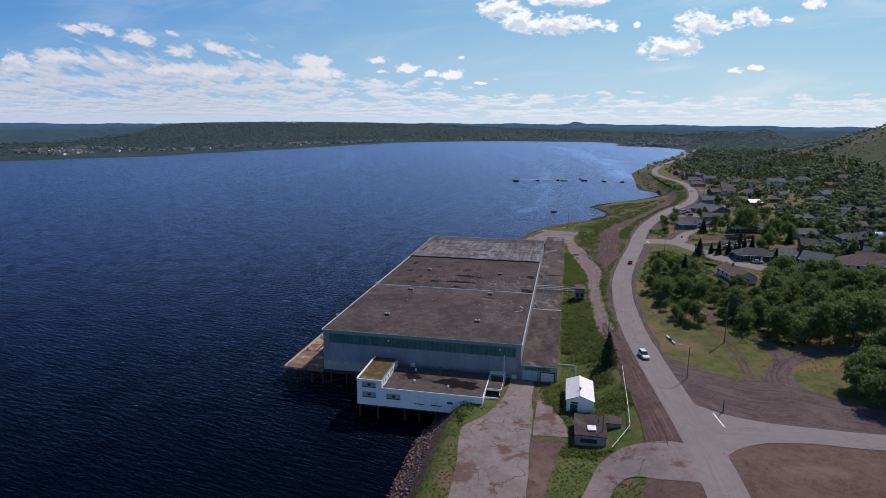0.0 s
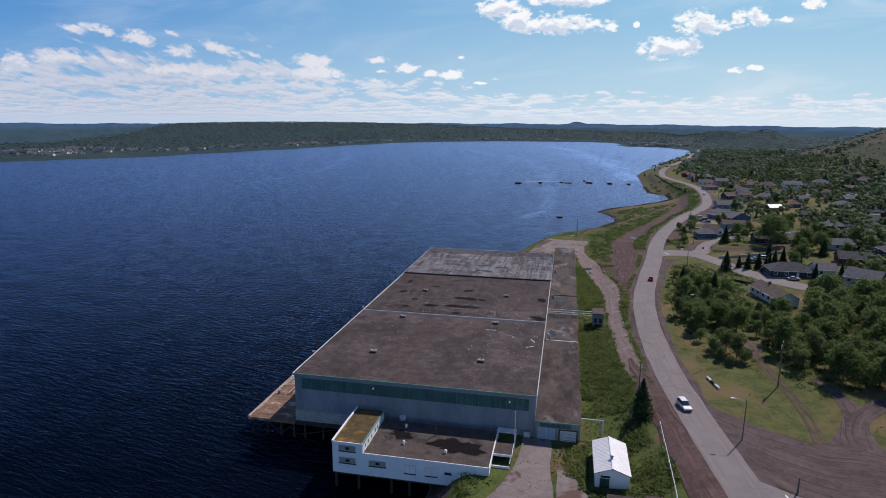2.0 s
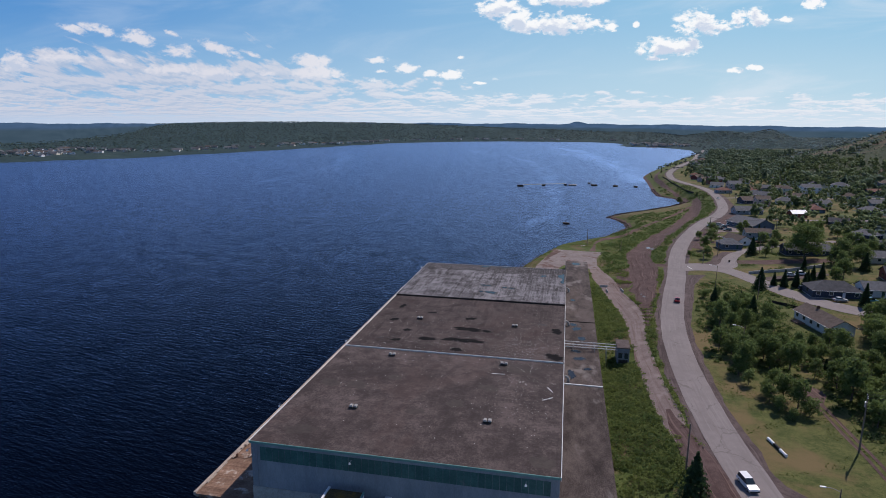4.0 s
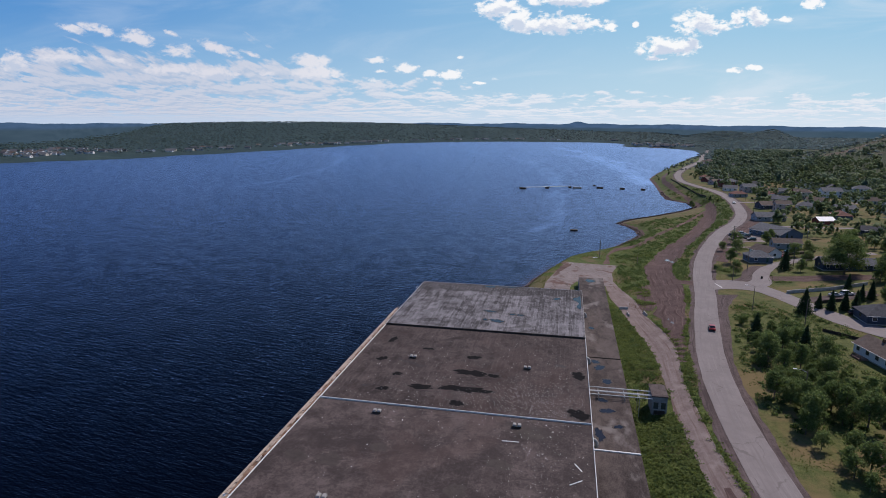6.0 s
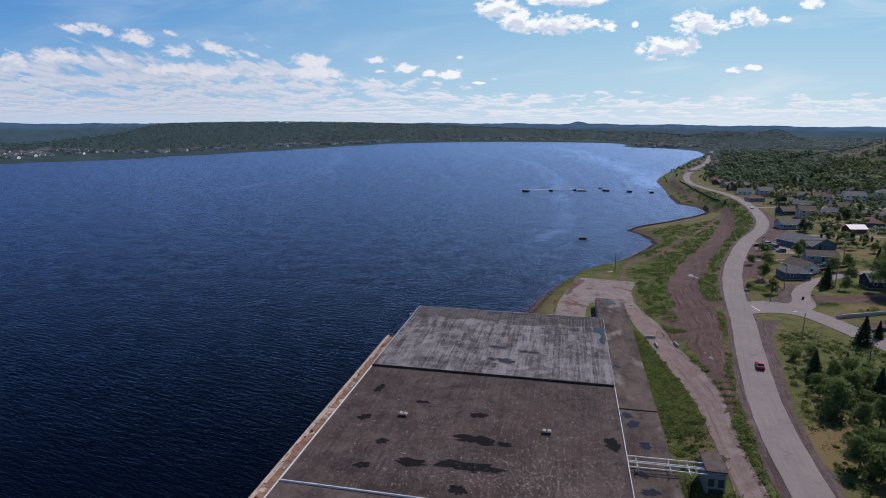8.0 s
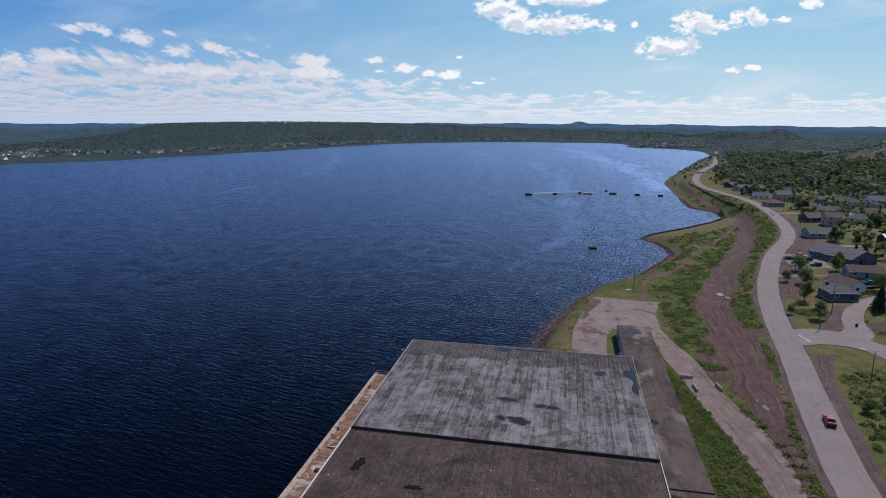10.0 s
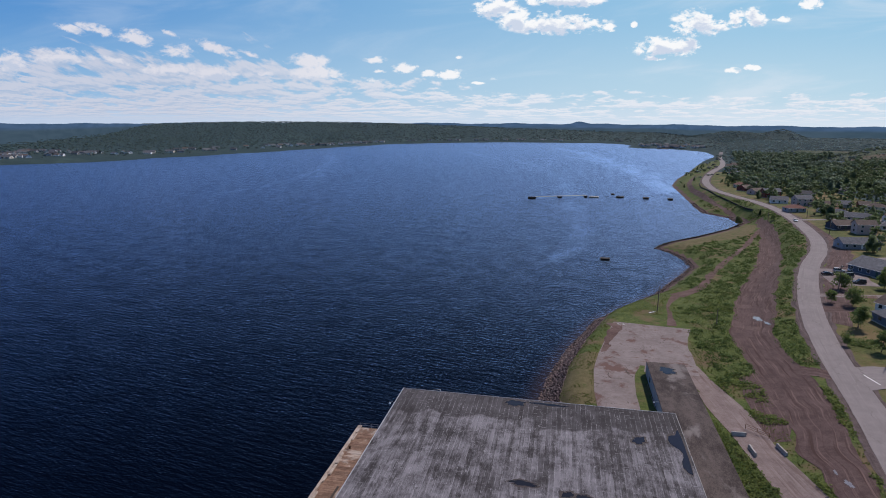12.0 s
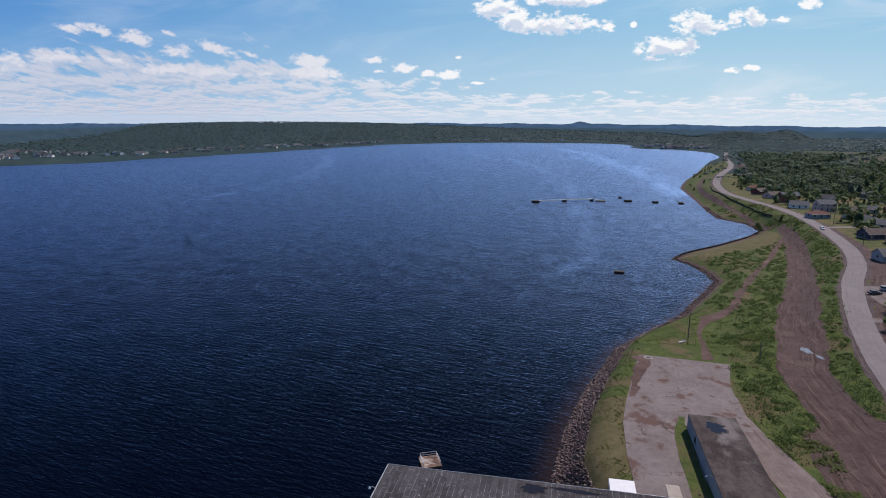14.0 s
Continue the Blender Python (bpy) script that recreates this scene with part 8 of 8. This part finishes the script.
x, y = scattered(31000, -2600, 500, 900, 4200, 35, lambda x, y: (off_shore(x, y) > 22) & ((y > 1250) | (off_shore(x, y) > 250) | (patchy(x, y, 0.03, 1) > -0.3)) & ((off_shore(x, y) > 150) | (patchy(x, y, 0.02, 4) > -0.45)) & off_houses(x, y, 0.0))
woods("far_woods", "dark green forest on the far shore, tinted blue for haze", x, y, np.random.default_rng(4).uniform(3.5, 7.0, len(x)), 1, 0, 1.15, 38, HAZY_CONIFER, 0.15, 0.75, (0.5, 1.0), 0.5)

# ---- bushes, grass and stones of the shore ----


def open_ground(x, y, margin):
    inside = ((x > X0 - 12) & (x < -9) & (y > 130) & (y < 293)) | ((x > -10.5) & (x < 0.6) & (y > 146) & (y < 331.5)) | ((x > 1.6) & (x < 9) & (y > 131) & (y < 144.5))
    inside |= ((x > 3.3) & (x < 14.6) & (y > 116) & (y < 128.5)) | ((x > 4.2) & (x < 10) & (y > 218.5) & (y < 227)) | ((x > -49) & (x < -12) & (y > 130.5) & (y < 148)) | ((x > -28) & (x < -22.5) & (y > 301) & (y < 307.5))
    return ~inside & ~on_ribbon(x, y, margin)


def bushes():
    rng = np.random.default_rng(41)
    n = 32000
    x, y = rng.uniform(-34, 125, n), rng.uniform(70, 760, n)
    dx, d = x - road_x(y), off_shore(x, y)
    p = patchy(x, y, 0.16, 3)
    west = (dx < -5) & (d > 7)
    thick = (west & (x > 8.5) & (y > 300) & (y < 640) & (p > -0.55)) | (west & (x > 8) & (x < 18) & (y > 118) & (y < 168) & (p > -0.5)) | (west & (x > 0.8) & (x < 12) & (y > 150) & (y < 300) & (p > -0.05))
    thick |= (west & (dx > -12) & (y > 165) & (y < 420) & (p > -0.15)) | (west & (x < -18) & (y < 130) & (y > 122)) | (west & (y > 640) & (p > 0.0)) | ((x > 11.5) & (x < 16) & (y > 298) & (y < 336) & (p > 0.1)) | ((dx > 9) & (dx < 40) & (y > 212) & (y < 300) & (p > -0.3) & off_houses(x, y, 1))
    thick |= (dx > 6) & (y > 300) & (y < 420) & (p > 0.55) & off_houses(x, y, 1)
    thick &= ~((x > 9) & (x < 18.5) & (y > 298) & (y < 330)) | (p > 0.45)
    thick &= ~((y > 380) & (y < 480) & (x < 20)) | (p > 0.4)
    thick |= (dx > 7) & (x < 62) & (y > 193) & (y < 296) & (p > -0.8) & off_houses(x, y, 1) & ((y > 218) | (x > 42))
    thick |= (x > 50) & (x < 120) & (y > 178) & (y < 232) & (p > -0.2) & off_houses(x, y, 1)
    keep = thick & (rng.random(n) < 0.8)
    x, y = x[keep], y[keep]
    ok = open_ground(x, y, 0.4)
    x, y = x[ok], y[ok]
    m = len(x)
    r = rng.gamma(5.0, 0.15, m).clip(0.35, 1.7) * np.where(rng.random(m) < 0.2, 1.7, 1) * np.where((x < 18) & (x > 8) & (y < 168), 1.3, 1) * np.where((x > 8) & (y > 300) & (y < 480), 1.4, 1)
    z = ground(x, y)
    quads = 44
    b = np.repeat(np.arange(m), quads)
    v = rng.normal(0, 1, (m * quads, 3))
    v /= np.linalg.norm(v, axis=1)[:, None]
    v[:, 2] = np.abs(v[:, 2])
    pts = np.stack([x[b], y[b], z[b]], -1) + v * (r[b] * rng.uniform(0.5, 1.1, m * quads))[:, None] * np.array([1.15, 1.15, 0.85])
    q = leaf_quads(pts, v, 0.22, rng)
    tagged(soup("scrub_bushes", q, np.arange(len(q)).reshape(-1, 4), BUSH_LEAF), "low bright green bushes along the banks and tracks", "bushes", kind="stuff")


def grass():
    rng = np.random.default_rng(43)
    n = 90000
    x, y = rng.uniform(-34, 90, n), 75 + 360 * rng.random(n) ** 1.2
    d, dx = off_shore(x, y), x - road_x(y)
    keep = (d > 5.0) & ~((x < -24) & (y > 294) & (y < 330) & (patchy(x, y, 0.3, 2) < 0.3)) & (dx < 60) & (patchy(x, y, 0.22, 5) > np.where(dx > 5, 0.1, -0.6))
    x, y = x[keep], y[keep]
    ok = open_ground(x, y, 0.15)
    x, y = x[ok], y[ok]
    m = len(x)
    base = np.stack([x, y, ground(x, y)], -1)
    h = rng.uniform(0.10, 0.30, m) * np.where(x - road_x(y) > 4, 0.5, 1)
    tris = []
    for k in range(3):
        a = rng.uniform(0, 2 * np.pi, m)
        side = np.stack([np.cos(a), np.sin(a), np.zeros(m)], -1) * rng.uniform(0.08, 0.2, m)[:, None]
        tip = base + np.stack([rng.normal(0, 0.12, m), rng.normal(0, 0.12, m), h], -1)
        tris.append(np.stack([base - side, base + side, tip], 1))
    pts = np.concatenate(tris, 1).reshape(-1, 3)
    tagged(soup("grass_tufts", pts, np.arange(len(pts)).reshape(-1, 3), BLADE), "rough tufts of green grass", "grass", kind="stuff")


def weeds():
    """Knee-high leafy weeds that close the banks beside the annex and the tracks."""
    rng = np.random.default_rng(45)
    n = 60000
    x, y = rng.uniform(-4, 40, n), rng.uniform(108, 470, n)
    dx = x - road_x(y)
    bank = (x > 0.4) & (x < 12) & (y > 149) & (y < 330)
    yard = (x > -3.2) & (x < 17) & (y > 112) & (y < 150)
    verge = (dx < -5.2) & (dx > -16) & (y > 112)
    field = (x > 8) & (dx < -5) & (y > 300)
    keep = (bank | yard | verge | field) & (patchy(x, y, 0.12, 8) > np.where(bank | yard, -0.35, np.where(field & (y > 330), 0.75, -0.35))) & (off_shore(x, y) > 9) & (~((x > 9) & (x < 18.5) & (y > 298) & (y < 334)) | (patchy(x, y, 0.5, 4) > 0.1))
    x, y = x[keep], y[keep]
    ok = open_ground(x, y, 0.1)
    x, y = x[ok], y[ok]
    m, leaves = len(x), 6
    tall = rng.uniform(0.15, 0.55, m) * np.where(patchy(x, y, 0.4, 9) > 0.2, 1.5, 1)
    b = np.repeat(np.arange(m), leaves)
    spot = rng.normal(0, 0.32, (m * leaves, 2))
    p = np.stack([x[b] + spot[:, 0], y[b] + spot[:, 1], ground(x, y)[b] + tall[b] * rng.uniform(0.3, 1, m * leaves)], -1)
    q = leaf_quads(p, np.broadcast_to(np.array([0, 0, 1.0]), p.shape), 0.24, rng)
    tagged(soup("bank_weeds", q, np.arange(len(q)).reshape(-1, 4), WEED), "lush green weeds on the banks beside the annex", "weeds", kind="stuff")


def shore_stones():
    rng = np.random.default_rng(47)
    x, y = [], []
    for a, b, n, wide in ((294, 372, 6200, 5.4), (372, 420, 1700, 3.6), (420, 480, 700, 2.6), (80, 129, 1700, 4.5), (480, 560, 900, 2.6), (640, 760, 900, 4.0)):
        yy = rng.uniform(a, b, n)
        line = np.array(NEAR_SHORE, float)
        xx = np.interp(yy, line[:, 1], line[:, 0]) + rng.uniform(-0.8, wide, n)
        x.append(xx)
        y.append(yy)
    x, y = np.concatenate(x), np.concatenate(y)
    keep = np.abs(off_shore(x, y)) < 7.5
    x, y = x[keep], y[keep]
    m = len(x)
    cube = np.array([(a, b, c) for a in (-1, 1) for b in (-1, 1) for c in (-1, 1)], float)
    s = (rng.uniform(0.08, 0.25, m) * np.where(rng.random(m) < 0.12, 1.8, 1))[:, None, None]
    turn = rng.uniform(0, 2 * np.pi, m)
    shape = cube[None] * rng.uniform(0.55, 1.1, (m, 8, 3)) * rng.uniform(0.6, 1.3, (m, 1, 3)) * s * np.array([1, 1, 0.75])
    c, sn = np.cos(turn)[:, None], np.sin(turn)[:, None]
    shape = np.stack([shape[..., 0] * c - shape[..., 1] * sn, shape[..., 0] * sn + shape[..., 1] * c, shape[..., 2]], -1)
    pts = shape + np.stack([x, y, np.maximum(ground(x, y), -0.1) + 0.1], -1)[:, None]
    quads = np.array([(0, 1, 3, 2), (4, 6, 7, 5), (0, 4, 5, 1), (2, 3, 7, 6), (0, 2, 6, 4), (1, 5, 7, 3)])
    faces = (np.arange(m)[:, None, None] * 8 + quads[None]).reshape(-1, 4)
    tagged(soup("shore_stones", pts.reshape(-1, 3), faces, STONE), "reddish grey boulders heaped along the shore", "stones", kind="stuff")


def stone_material():
    m = bpy.data.materials.new("shore_boulders")
    m.use_nodes = True
    n = Nodes(m.node_tree)
    geo = n.add("ShaderNodeNewGeometry")
    each = geo.outputs["Random Per Island"]
    grain = n.noise(geo.outputs["Position"], 4.0, 4.0)
    colour = n.mix(n.ramp(n.math("MULTIPLY_ADD", grain, 0.4, n.math("MULTIPLY", each, 0.8)), 0.15, 1.05), (0.042, 0.026, 0.022), (0.185, 0.122, 0.104))
    shader = n.add("ShaderNodeBsdfPrincipled")
    n.put(shader.inputs["Base Color"], colour)
    shader.inputs["Roughness"].default_value = 0.85
    n.put(n.add("ShaderNodeOutputMaterial").inputs["Surface"], shader.outputs[0])
    return m


STONE = stone_material()
bushes()
grass()
weeds()
shore_stones()
